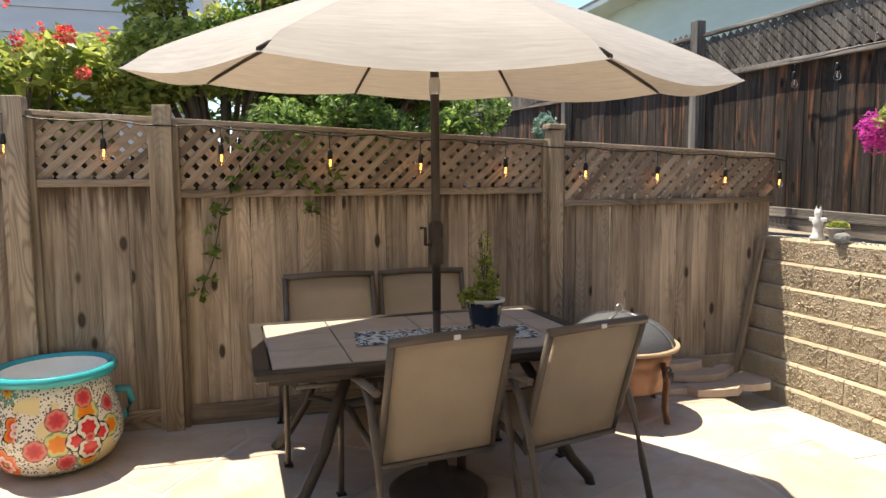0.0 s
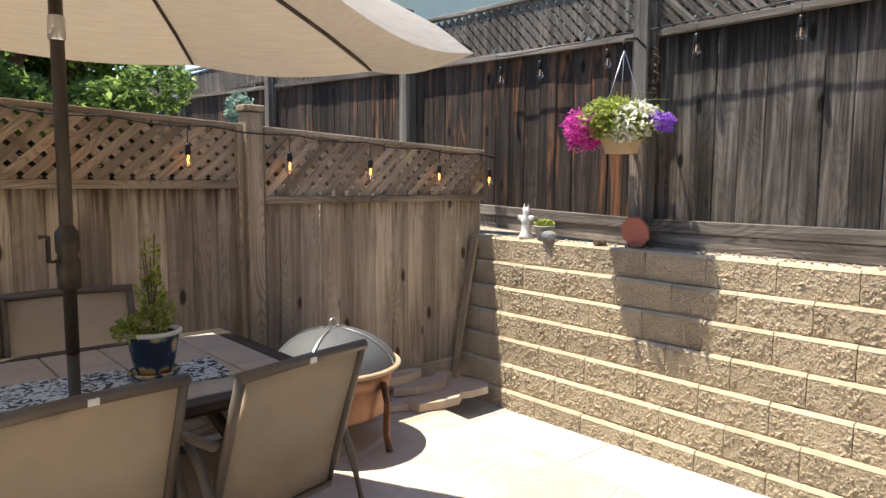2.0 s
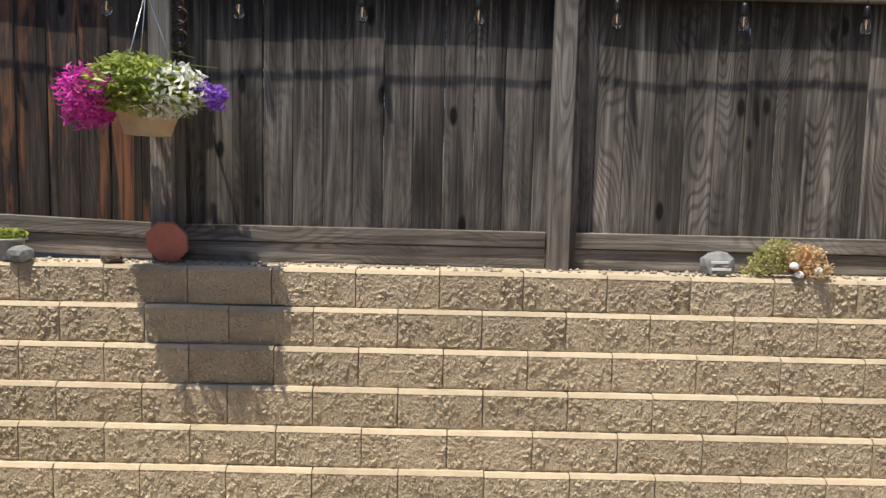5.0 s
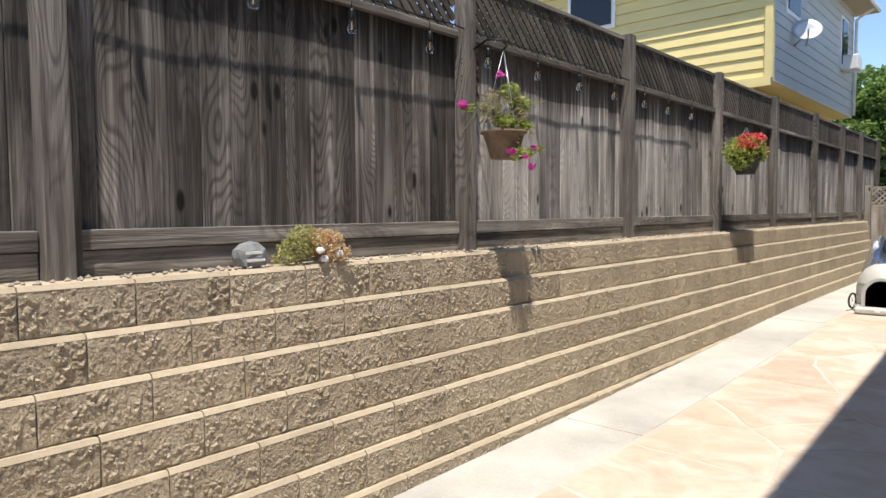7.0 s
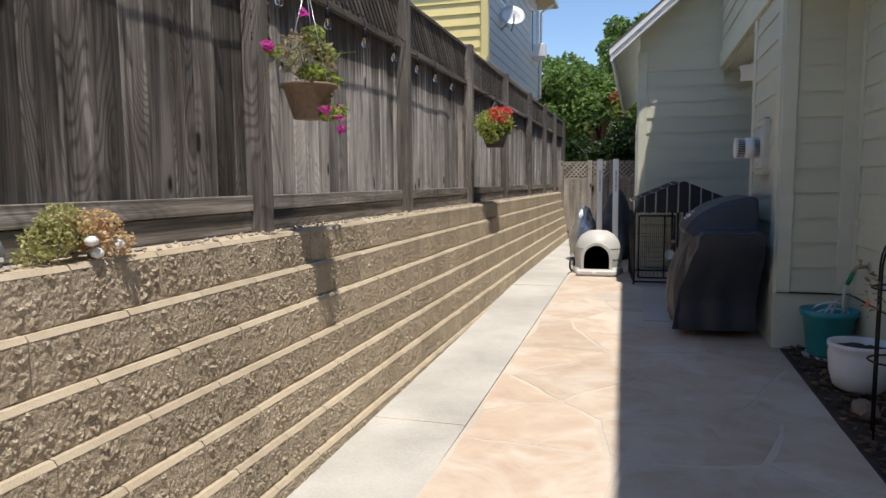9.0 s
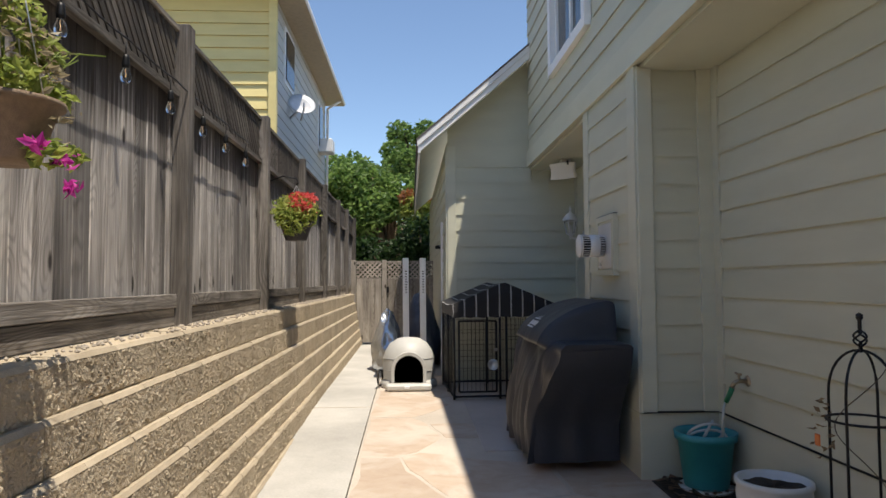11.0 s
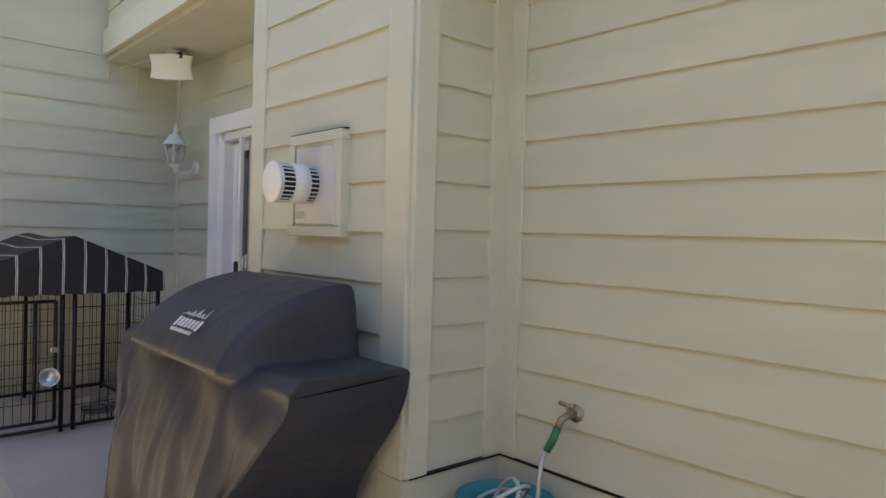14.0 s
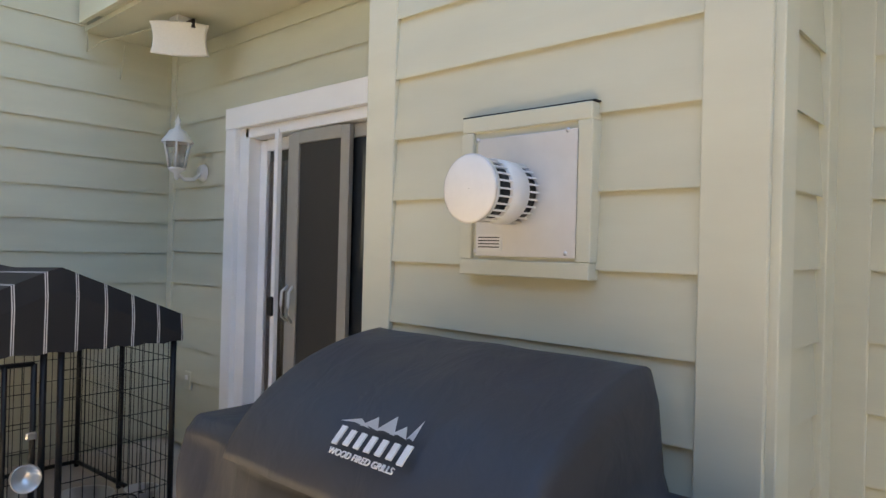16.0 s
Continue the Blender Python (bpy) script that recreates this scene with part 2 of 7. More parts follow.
def canvas_material(name, col, under):
    """Woven umbrella cloth: weft streaks run round the pole, tinted light comes through."""
    m, nt, b = nodes_of(name)
    sep = nt.nodes.new("ShaderNodeSeparateXYZ")
    nt.links.new(nt.nodes.new("ShaderNodeTexCoord").outputs["Object"], sep.inputs[0])
    ang = calc(nt, "ARCTAN2", sep.outputs[1], sep.outputs[0])
    fold = calc(nt, "COSINE", calc(nt, "SUBTRACT", calc(nt, "PINGPONG", calc(nt, "ADD", ang, math.pi * 2 - math.pi / 8), math.pi / 8), math.pi / 8))
    rad = calc(nt, "MULTIPLY", calc(nt, "SQRT", calc(nt, "ADD", calc(nt, "MULTIPLY", sep.outputs[0], sep.outputs[0]), calc(nt, "MULTIPLY", sep.outputs[1], sep.outputs[1]))), fold)
    cmb = nt.nodes.new("ShaderNodeCombineXYZ")
    nt.links.new(calc(nt, "MULTIPLY", rad, 75.0), cmb.inputs[0])
    nt.links.new(calc(nt, "MULTIPLY", ang, 5.0), cmb.inputs[1])
    weft = noise_tex(nt, cmb.outputs[0], 1.0, 4, 0.7)
    soft = noise_tex(nt, coords(nt), 3.0, 3)
    c = ramp(nt, weft, ((0.3, tuple(x * 0.82 for x in col)), (0.7, tuple(x * 1.1 for x in col))))
    c = mix(nt, 0.5, c, ramp(nt, soft, ((0.3, 0.88), (0.7, 1.08))), "MULTIPLY")
    nt.links.new(c, b.inputs["Base Color"])
    b.inputs["Roughness"].default_value = 0.9
    b.inputs["Specular IOR Level"].default_value = 0.15
    bump(nt, b, mix(nt, 0.4, weft, soft), 0.25, 0.004)
    tr = nt.nodes.new("ShaderNodeBsdfTranslucent")
    tr.inputs[0].default_value = (*under, 1)
    ad = nt.nodes.new("ShaderNodeMixShader")
    ad.inputs[0].default_value = 0.17
    nt.links.new(b.outputs[0], ad.inputs[1])
    nt.links.new(tr.outputs[0], ad.inputs[2])
    nt.links.new(ad.outputs[0], nt.nodes["Material Output"].inputs[0])
    return m


def glowing(name, col, strength):
    m, nt, b = nodes_of(name)
    b.inputs["Base Color"].default_value = (*col, 1)
    b.inputs["Emission Color"].default_value = (*col, 1)
    b.inputs["Emission Strength"].default_value = strength
    return m


def glass_material(name, tint=(1, 1, 1), rough=0.02):
    m, nt, b = nodes_of(name)
    b.inputs["Base Color"].default_value = (*tint, 1)
    b.inputs["Roughness"].default_value = rough
    b.inputs["Transmission Weight"].default_value = 1.0
    b.inputs["IOR"].default_value = 1.45
    return m


FENCE_GREY = wood("weathered_fence_wood", (0.22, 0.165, 0.12), (0.44, 0.355, 0.265), (0.58, 0.49, 0.385), stain=(0.98, 1.16), tone=(0.78, 1.2), figure=0.3)
FENCE_POST = wood("weathered_post_wood", (0.23, 0.175, 0.12), (0.38, 0.305, 0.22), (0.5, 0.41, 0.305), knots=False)
LATTICE = wood("weathered_lattice_wood", (0.23, 0.17, 0.12), (0.37, 0.295, 0.22), (0.5, 0.415, 0.32), knots=False)
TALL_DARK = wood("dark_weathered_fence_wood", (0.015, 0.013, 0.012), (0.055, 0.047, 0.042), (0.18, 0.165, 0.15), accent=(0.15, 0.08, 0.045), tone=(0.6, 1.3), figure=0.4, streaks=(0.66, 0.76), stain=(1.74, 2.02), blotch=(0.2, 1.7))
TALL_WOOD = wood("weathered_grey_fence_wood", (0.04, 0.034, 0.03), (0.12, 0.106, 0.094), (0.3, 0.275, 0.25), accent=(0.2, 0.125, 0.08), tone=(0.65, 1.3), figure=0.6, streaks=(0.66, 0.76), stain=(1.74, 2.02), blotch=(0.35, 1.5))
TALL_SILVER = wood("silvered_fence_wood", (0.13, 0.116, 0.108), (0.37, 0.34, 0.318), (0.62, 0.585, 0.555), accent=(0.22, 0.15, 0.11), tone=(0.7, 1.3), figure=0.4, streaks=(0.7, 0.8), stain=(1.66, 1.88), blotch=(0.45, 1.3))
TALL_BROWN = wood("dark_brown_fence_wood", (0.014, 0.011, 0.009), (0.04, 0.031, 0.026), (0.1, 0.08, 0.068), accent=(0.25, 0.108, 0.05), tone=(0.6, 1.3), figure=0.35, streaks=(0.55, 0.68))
TALL_POST = wood("dark_stained_post_wood", (0.065, 0.056, 0.049), (0.16, 0.142, 0.127), (0.3, 0.274, 0.25), knots=False)
TALL_RAIL = wood("dark_stained_rail_wood", (0.07, 0.06, 0.052), (0.18, 0.16, 0.142), (0.36, 0.33, 0.3), knots=False, axis=1)
TALL_LATT = wood("dark_lattice_wood", (0.045, 0.038, 0.033), (0.11, 0.095, 0.083), (0.22, 0.195, 0.172), knots=False)
RAIL_GREY = wood("weathered_rail_wood", (0.24, 0.18, 0.125), (0.4, 0.32, 0.235), (0.54, 0.445, 0.34), knots=False, axis=0)
BLOCK = block_material("split_face_block", True)
BLOCK_LIP = block_material("smooth_block_lip", False)
STONE = stone_material()
CONCRETE = concrete_material("pale_concrete", (0.46, 0.44, 0.405), 0.2)
MORTAR = concrete_material("mortar_joint", (0.52, 0.455, 0.385), 0.16)
SLAB = concrete_material("pinkish_slab", (0.47, 0.42, 0.385))
SIDING = paint("sage_siding_paint", (0.545, 0.54, 0.425))
TRIM = paint("sage_trim_paint", (0.575, 0.57, 0.455))
SOFFIT = paint("sage_soffit_paint", (0.545, 0.54, 0.43))
WHITE = paint("white_trim_paint", (0.86, 0.86, 0.86), 0.4, 0.03)
YELLOW = paint("yellow_siding_paint", (0.72, 0.6, 0.27))
GREYSIDE = paint("pale_grey_siding_paint", (0.52, 0.51, 0.47))
MINT = paint("mint_siding_paint", (0.42, 0.5, 0.44))
BLUEGREY = paint("blue_grey_siding_paint", (0.5, 0.53, 0.57))
ROOF = plain("asphalt_shingle", (0.12, 0.105, 0.1), 0.95, var=0.3, scale=30, bmp=0.6)
BRONZE = plain("dark_bronze_metal", (0.05, 0.042, 0.036), 0.45, 0.4, var=0.2)
TAUPE = plain("taupe_powder_coat", (0.13, 0.11, 0.09), 0.5, 0.3, var=0.15)
BLACKM = plain("black_metal", (0.016, 0.016, 0.017), 0.45, 0.5, var=0.2)
SLING = fabric("tan_sling_mesh", (0.66, 0.575, 0.445), trans=0.48)
GATE_WOOD = wood("weathered_gate_wood", (0.22, 0.185, 0.15), (0.42, 0.37, 0.32), (0.56, 0.51, 0.45))
CANVAS = canvas_material("cream_umbrella_canvas", (0.36, 0.35, 0.342), (0.6, 0.46, 0.32))
TILE = plain("taupe_table_tile", (0.4, 0.35, 0.295), 0.5, var=0.14, scale=6)
COVER = vinyl("black_vinyl_cover", (0.029, 0.032, 0.042))
SOIL = plain("dark_soil", (0.05, 0.035, 0.025), 0.95, var=0.5, scale=25, bmp=1.0)
DIRT = plain("dry_soil_and_gravel", (0.28, 0.235, 0.19), 0.95, var=0.5, scale=22, bmp=1.0)
LEAF = leaf_material("green_leaves", (0.055, 0.12, 0.03), (0.32, 0.46, 0.13))
LEAF_DK = leaf_material("dark_leaves", (0.014, 0.035, 0.012), (0.055, 0.11, 0.03))
LEAF_LT = leaf_material("yellow_green_leaves", (0.17, 0.24, 0.045), (0.5, 0.54, 0.15))
LEAF_MID = leaf_material("bright_green_leaves", (0.06, 0.12, 0.02), (0.24, 0.36, 0.07))
LEAF_RED = leaf_material("red_tinged_leaves", (0.2, 0.06, 0.03), (0.42, 0.2, 0.06))
BARK = plain("brown_bark", (0.11, 0.08, 0.055), 0.9, var=0.4, scale=18, bmp=0.8)
TEAL = plain("teal_plastic", (0.03, 0.27, 0.31), 0.45, var=0.1)
WHITEPL = plain("white_plastic", (0.72, 0.72, 0.71), 0.4, var=0.06, scale=5)
TERRA = plain("tan_terracotta", (0.42, 0.31, 0.2), 0.8, var=0.15)
STEEL = plain("brushed_steel", (0.6, 0.6, 0.6), 0.3, 0.9, var=0.08)
COPPER = plain("copper_fire_bowl", (0.3, 0.16, 0.1), 0.5, 0.5, var=0.25)
MESHDOME = plain("grey_spark_screen", (0.075, 0.08, 0.088), 0.7, 0.2, var=0.15, scale=60)
GREENH = plain("green_hose", (0.02, 0.2, 0.09), 0.4)
PINK = leaf_material("magenta_petals", (0.45, 0.02, 0.28), (0.8, 0.12, 0.55))
PURPLE = leaf_material("purple_petals", (0.2, 0.05, 0.5), (0.42, 0.2, 0.75))
WHITEF = leaf_material("white_petals", (0.75, 0.75, 0.7), (0.95, 0.95, 0.9))
REDF = leaf_material("red_petals", (0.6, 0.05, 0.05), (0.9, 0.22, 0.2))
GLASS = glass_material("clear_glass")
# opaque pane: the unlit room behind is put into its colour
DARKGLASS = plain("room_dark_pane", (0.02, 0.024, 0.028), 0.06, 0.0, var=0.1, bmp=0)
BULBGLOW = glowing("warm_filament", (1.0, 0.33, 0.05), 5.0)
BULBDIM = glowing("dim_filament", (0.9, 0.6, 0.3), 0.12)

# ---- mesh makers ----
def bm_box(cx, cy, cz, sx, sy, sz, bev=0.0, bm=None):
    """A box by its centre and sizes, edges bevelled."""
    b = bmesh.new()
    bmesh.ops.create_cube(b, size=1.0, matrix=Matrix.LocRotScale((cx, cy, cz), None, (sx, sy, sz)))
    if bev:
        bmesh.ops.bevel(b, geom=list(b.edges), offset=bev, segments=1, affect="EDGES")
    return join(bm, b) if bm else b


def join(bm, other, m=None):
    """Add other's geometry to bm."""
    if m is not None:
        other.transform(m)
    me = bpy.data.meshes.new("tmp")
    other.to_mesh(me)
    other.free()
    bm.from_mesh(me)
    bpy.data.meshes.remove(me)
    return bm


def lathe(profile, n=24, cap=False):
    """A turned shape from (radius, height) pairs."""
    b = bmesh.new()
    rings = []
    for r, z in profile:
        rings.append([b.verts.new((r * math.cos(2 * math.pi * i / n), r * math.sin(2 * math.pi * i / n), z)) for i in range(n)])
    for a, c in zip(rings, rings[1:]):
        for i in range(n):
            b.faces.new((a[i], a[(i + 1) % n], c[(i + 1) % n], c[i]))
    if cap:
        b.faces.new(list(reversed(rings[0])))
        b.faces.new(rings[-1])
    for f in b.faces:
        f.smooth = True
    return b


def tube(points, r, n=8, closed=False, bm=None, flat=1.0):
    """A bar swept along points."""
    b = bm or bmesh.new()
    pts = [Vector(p) for p in points]
    rings = []
    k = len(pts)
    for i, p in enumerate(pts):
        a = pts[(i - 1) % k] if (closed or i) else p
        c = pts[(i + 1) % k] if (closed or i < k - 1) else p
        d = (c - a).normalized()
        up = Vector((0, 0, 1)) if abs(d.z) < 0.95 else Vector((1, 0, 0))
        s = d.cross(up).normalized()
        u = s.cross(d).normalized()
        rings.append([b.verts.new(p + (s * math.cos(2 * math.pi * j / n) + u * flat * math.sin(2 * math.pi * j / n)) * r) for j in range(n)])
    pairs = list(zip(rings, rings[1:])) + ([(rings[-1], rings[0])] if closed else [])
    for a, c in pairs:
        for j in range(n):
            f = b.faces.new((a[j], a[(j + 1) % n], c[(j + 1) % n], c[j]))
            f.smooth = True
    if not closed:
        b.faces.new(list(reversed(rings[0])))
        b.faces.new(rings[-1])
    return b


def finish(bm, name, material):
    bmesh.ops.recalc_face_normals(bm, faces=list(bm.faces))
    me = bpy.data.meshes.new(name)
    bm.to_mesh(me)
    bm.free()
    me.materials.append(material)
    return me


def part(name, bm, material, parent, label="", m=None):
    ob = new(name, finish(bm, name, material))
    ob.parent = parent
    if m is not None:
        ob.matrix_basis = m
    if label:
        tagged(ob, label)
    return ob


def piece(name, mesh, parent, m):
    """One of many alike pieces that share a mesh."""
    ob = new(name, mesh)
    ob.parent = parent
    ob.matrix_basis = m
    return ob


def thing(name, label, category, m=None, group="", kind=""):
    ob = new(name)
    ob.empty_display_size = 0.1
    if m is not None:
        ob.matrix_basis = m
    return tagged(ob, label, category, group, kind)


def solid(name, bm, material, label, category, m=None, group="", kind=""):
    ob = new(name, finish(bm, name, material))
    if m is not None:
        ob.matrix_basis = m
    return tagged(ob, label, category, group, kind)


def leaves(centres, count, size, rnd, flat=0.6, long=1.6):
    """Many small leaf blades strewn through ellipsoids (x, y, z, rx, ry, rz), denser outside."""
    verts, faces = [], []
    wts = [c[3] * c[4] * c[5] for c in centres]
    for _ in range(count):
        x, y, z, rx, ry, rz = rnd.choices(centres, wts)[0]
        d = Vector((rnd.gauss(0, 1), rnd.gauss(0, 1), rnd.gauss(0, 1))).normalized()
        k = rnd.uniform(0.45, 1.0) ** 0.5 * rnd.uniform(0.85, 1.12)
        p = Vector((x + d.x * rx * k, y + d.y * ry * k, z + d.z * rz * k))
        s = size * rnd.uniform(0.6, 1.35)
        a = Vector((rnd.gauss(0, 1), rnd.gauss(0, 1), rnd.gauss(-0.3, flat))).normalized()
        c = a.cross(Vector((rnd.gauss(0, 1), rnd.gauss(0, 1), rnd.gauss(0, 1)))).normalized()
        n = a.cross(c) * s * 0.18
        i = len(verts)
        verts += [p - a * s * long / 2, p + c * s * 0.36 + n, p + a * s * long / 2, p - c * s * 0.36 + n]
        faces.append((i, i + 1, i + 2, i + 3))
    return verts, faces


def leaf_object(name, data, material, parent=None):
    me = bpy.data.meshes.new(name)
    me.from_pydata([tuple(v) for v in data[0]], [], data[1])
    me.materials.append(material)
    ob = new(name, me)
    ob.parent = parent
    return tagged(ob, kind="stuff")

# ---- ground, patio, strip ----
def ground_z(x, y):
    """The patio's height: level round the table, a little up to the far gate and to the back fence."""
    z = 0.12
    if y < -2:
        z += 0.018 * (-2 - max(y, -7))
    if y > 2:
        z += 0.02 * (min(y, 5) - 2) + 0.03 * max(0.0, min(1.0, (1 - x) / 2)) * (min(y, 5) - 2) / 2
    return z


def strip_z(y):
    return 0.03 + (0.08 * (4 - max(y, -2)) / 6 if y < 4 else 0) + 0.018 * max(0, -2 - max(y, -7))


bm = bmesh.new()
bmesh.ops.create_grid(bm, x_segments=2, y_segments=2, size=400)
solid("ground", bm, DIRT, "dry bare earth beyond the yard reaching far off", "ground", pose(0, 0, -0.12), kind="structure")


def sheet(x0, x1, y0, y1, nx, ny, zf, drop):
    """A paved sheet with its edges turned down."""
    b = bmesh.new()
    g = [[b.verts.new((x0 + (x1 - x0) * i / nx, y0 + (y1 - y0) * j / ny, zf(x0 + (x1 - x0) * i / nx, y0 + (y1 - y0) * j / ny))) for j in range(ny + 1)] for i in range(nx + 1)]
    for i in range(nx):
        for j in range(ny):
            b.faces.new((g[i][j], g[i + 1][j], g[i + 1][j + 1], g[i][j + 1]))
    edge = bmesh.ops.extrude_edge_only(b, edges=[e for e in b.edges if e.is_boundary])
    for v in edge["geom"]:
        if isinstance(v, bmesh.types.BMVert):
            v.co.z -= drop
    return b


floor = solid("floor", sheet(-3.0, 3.27, -15.5, 4.6, 24, 60, lambda x, y: ground_z(x, y) - 0.002, 0.2), MORTAR,
              "mortar bed between pale flagstones of a backyard patio", "patio floor", kind="structure")
pavement = solid("pavement", sheet(3.282, 4.0, -15.5, 4.6, 3, 40, lambda x, y: strip_z(y), 0.2), CONCRETE,
                 "pale concrete gutter strip along a block retaining wall", "concrete strip", kind="structure")
for y in (2.75, -1.9, -6.5):
    part("joint", bm_box(3.63, y, strip_z(y) + 0.001, 0.7, 0.012, 0.006), MORTAR, pavement)

# flagstones: irregular cells of scattered seeds, edges bent by one shared wobble
rs = random.Random(5)
def bend(x, y):
    p = Vector((x * 2.6, y * 2.6, 0.3))
    return x + 0.07 * noise.noise(p), y + 0.07 * noise.noise(p + Vector((9.1, 3.3, 2.0)))


FX0, FX1, FY0, FY1 = -2.6, 3.262, -13.1, 4.05
seeds = []
for _ in range(4000):
    p = Vector((rs.uniform(FX0, FX1), rs.uniform(FY0, FY1)))
    if all(((p.x - q.x) ** 2 + ((p.y - q.y) * 1.15) ** 2) ** 0.5 > 0.72 + 0.2 * math.sin(q.x * 7 + q.y * 5) for q in seeds):
        seeds.append(p)
for p in seeds:
    cx, cy = p
    if (cx < 0.6 and cy < -0.9) or (cx < 1.15 and -4.3 < cy < -1.1) or (cx < 2.2 and -8.2 < cy < -4.8) or (cx < 2.3 and cy < -8):
        continue
    poly = [Vector((FX0, FY0)), Vector((FX1, FY0)), Vector((FX1, FY1)), Vector((FX0, FY1))]
    for q in seeds:
        if q is p or (q - p).length > 3:
            continue
        mid, nrm = (p + q) / 2, (q - p).normalized()
        keep = []
        for i, a in enumerate(poly):
            c = poly[(i + 1) % len(poly)]
            da, dc = (a - mid).dot(nrm), (c - mid).dot(nrm)
            if da <= 0:
                keep.append(a)
            if da * dc < 0:
                keep.append(a.lerp(c, da / (da - dc)))
        poly = keep
    ring = []
    for i, a in enumerate(poly):
        c = poly[(i + 1) % len(poly)]
        n = max(1, round((c - a).length / 0.16))
        for k in range(n):
            w_ = a.lerp(c, k / n)
            x, y = bend(w_.x, w_.y)
            d = Vector((cx - x, cy - y)).normalized() * rs.uniform(0.012, 0.022)
            ring.append((min(FX1, x + d.x), min(4.06, y + d.y)))
    b = bmesh.new()
    lift = rs.uniform(0.0005, 0.002)
    top = [b.verts.new((x + (cx - x) * 0.008, y + (cy - y) * 0.008, ground_z(x, y) + lift)) for x, y in ring]
    mid_ = [b.verts.new((x, y, ground_z(x, y) + lift - 0.002)) for x, y in ring]
    low = [b.verts.new((x, y, ground_z(x, y) - 0.05)) for x, y in ring]
    b.faces.new(top)
    for r0, r1 in ((top, mid_), (mid_, low)):
        for k in range(len(ring)):
            b.faces.new((r0[k], r1[k], r1[(k + 1) % len(ring)], r0[(k + 1) % len(ring)]))
    part("stone", b, STONE, floor)
part("slab", sheet(1.4, 2.32, -8.05, -4.75, 4, 6, lambda x, y: ground_z(x, y) + 0.006, 0.05), SLAB, floor, "smooth pinkish concrete slab")

# ---- retaining wall ----
PITCH, COURSE, WALL_X, WALL_TOP = 0.38, 0.175, 4.0, 1.22
retaining = thing("wall_retaining", "tan split-face concrete block retaining wall with stepped courses", "retaining wall", kind="structure")


def block_mesh(seed):
    """A block whose split face is crumbly in patches, with a smooth chamfered rim along its top."""
    r = random.Random(seed)
    b = bmesh.new()
    nx, nz = 40, 16
    L, Hh, D, rim = PITCH - 0.005, COURSE - 0.004, 0.2, 0.017
    grid = []
    for i in range(nx + 1):
        col = []
        for k in range(nz + 1):
            y, z = -L / 2 + L * i / nx, -Hh + (Hh - rim) * k / nz
            edge = i in (0, nx) or k in (0, nz)
            q = Vector((y, z, seed * 3.7))
            patch = max(0.15, min(1.0, 0.7 + 2.0 * noise.noise(q * 14)))
            crumb = max(0.0, noise.noise(q * 92) * 1.5 + noise.noise(q * 40) * 0.8)
            d = 0.006 if edge else 0.006 - 0.0095 * patch * min(1.0, crumb) + r.uniform(-0.0012, 0.0012)
            col.append(b.verts.new((d, y + (0 if edge else r.uniform(-0.004, 0.004)), z + (0 if edge else r.uniform(-0.003, 0.003)))))
        grid.append(col)
    for i in range(nx):
        for k in range(nz):
            a, c, d, e = grid[i][k], grid[i + 1][k], grid[i + 1][k + 1], grid[i][k + 1]
            if (i + k) % 2:
                b.faces.new((a, c, d)), b.faces.new((a, d, e))
            else:
                b.faces.new((a, c, e)), b.faces.new((c, d, e))
    back = [b.verts.new((D, y, z)) for y, z in ((-L / 2, -Hh), (L / 2, -Hh), (L / 2, 0), (-L / 2, 0))]
    foot = [b.verts.new((0.0045, grid[i][nz].co.y, -rim)) for i in range(nx + 1)]
    lip = [b.verts.new((0.017, -L / 2 + L * i / nx, r.uniform(-0.0012, 0.0008))) for i in range(nx + 1)]
    for i in range(nx):
        b.faces.new((foot[i], foot[i + 1], lip[i + 1], lip[i])).material_index = 1
    b.faces.new(lip + [back[2], back[3]]).material_index = 1
    b.faces.new([back[0], back[1]] + [grid[i][0] for i in range(nx, -1, -1)])
    b.faces.new([grid[0][k] for k in range(nz + 1)] + [lip[0], back[3], back[0]])
    b.faces.new([lip[nx]] + [grid[nx][k] for k in range(nz, -1, -1)] + [back[1], back[2]])
    me = finish(b, "block", BLOCK)
    me.materials.append(BLOCK_LIP)
    return me


BLOCKS = [block_mesh(s) for s in range(14)]
rb = random.Random(3)
rest = bmesh.new()
for k in range(8):
    off = -0.012 * k if k % 2 == 0 else PITCH * 0.5 - 0.005 * k
    for n in range(-44, 12):
        y = PITCH * n + PITCH / 2 + off
        if y > 4.22 or y < -15.4:
            continue
        m = pose(WALL_X - 0.03 * k + rb.uniform(-0.0015, 0.0015), y, WALL_TOP - COURSE * k - rb.uniform(0, 0.003), 0, rb.uniform(-0.3, 0.3), rb.uniform(-0.25, 0.25))
        if k < 7 and y > -10.3:
            piece("block", rb.choice(BLOCKS), retaining, m)
        else:
            b = bmesh.new()
            b.from_mesh(rb.choice(BLOCKS))
            join(rest, b, m)
tagged(part("far_blocks", rest, BLOCK, retaining), kind="stuff").data.materials.append(BLOCK_LIP)
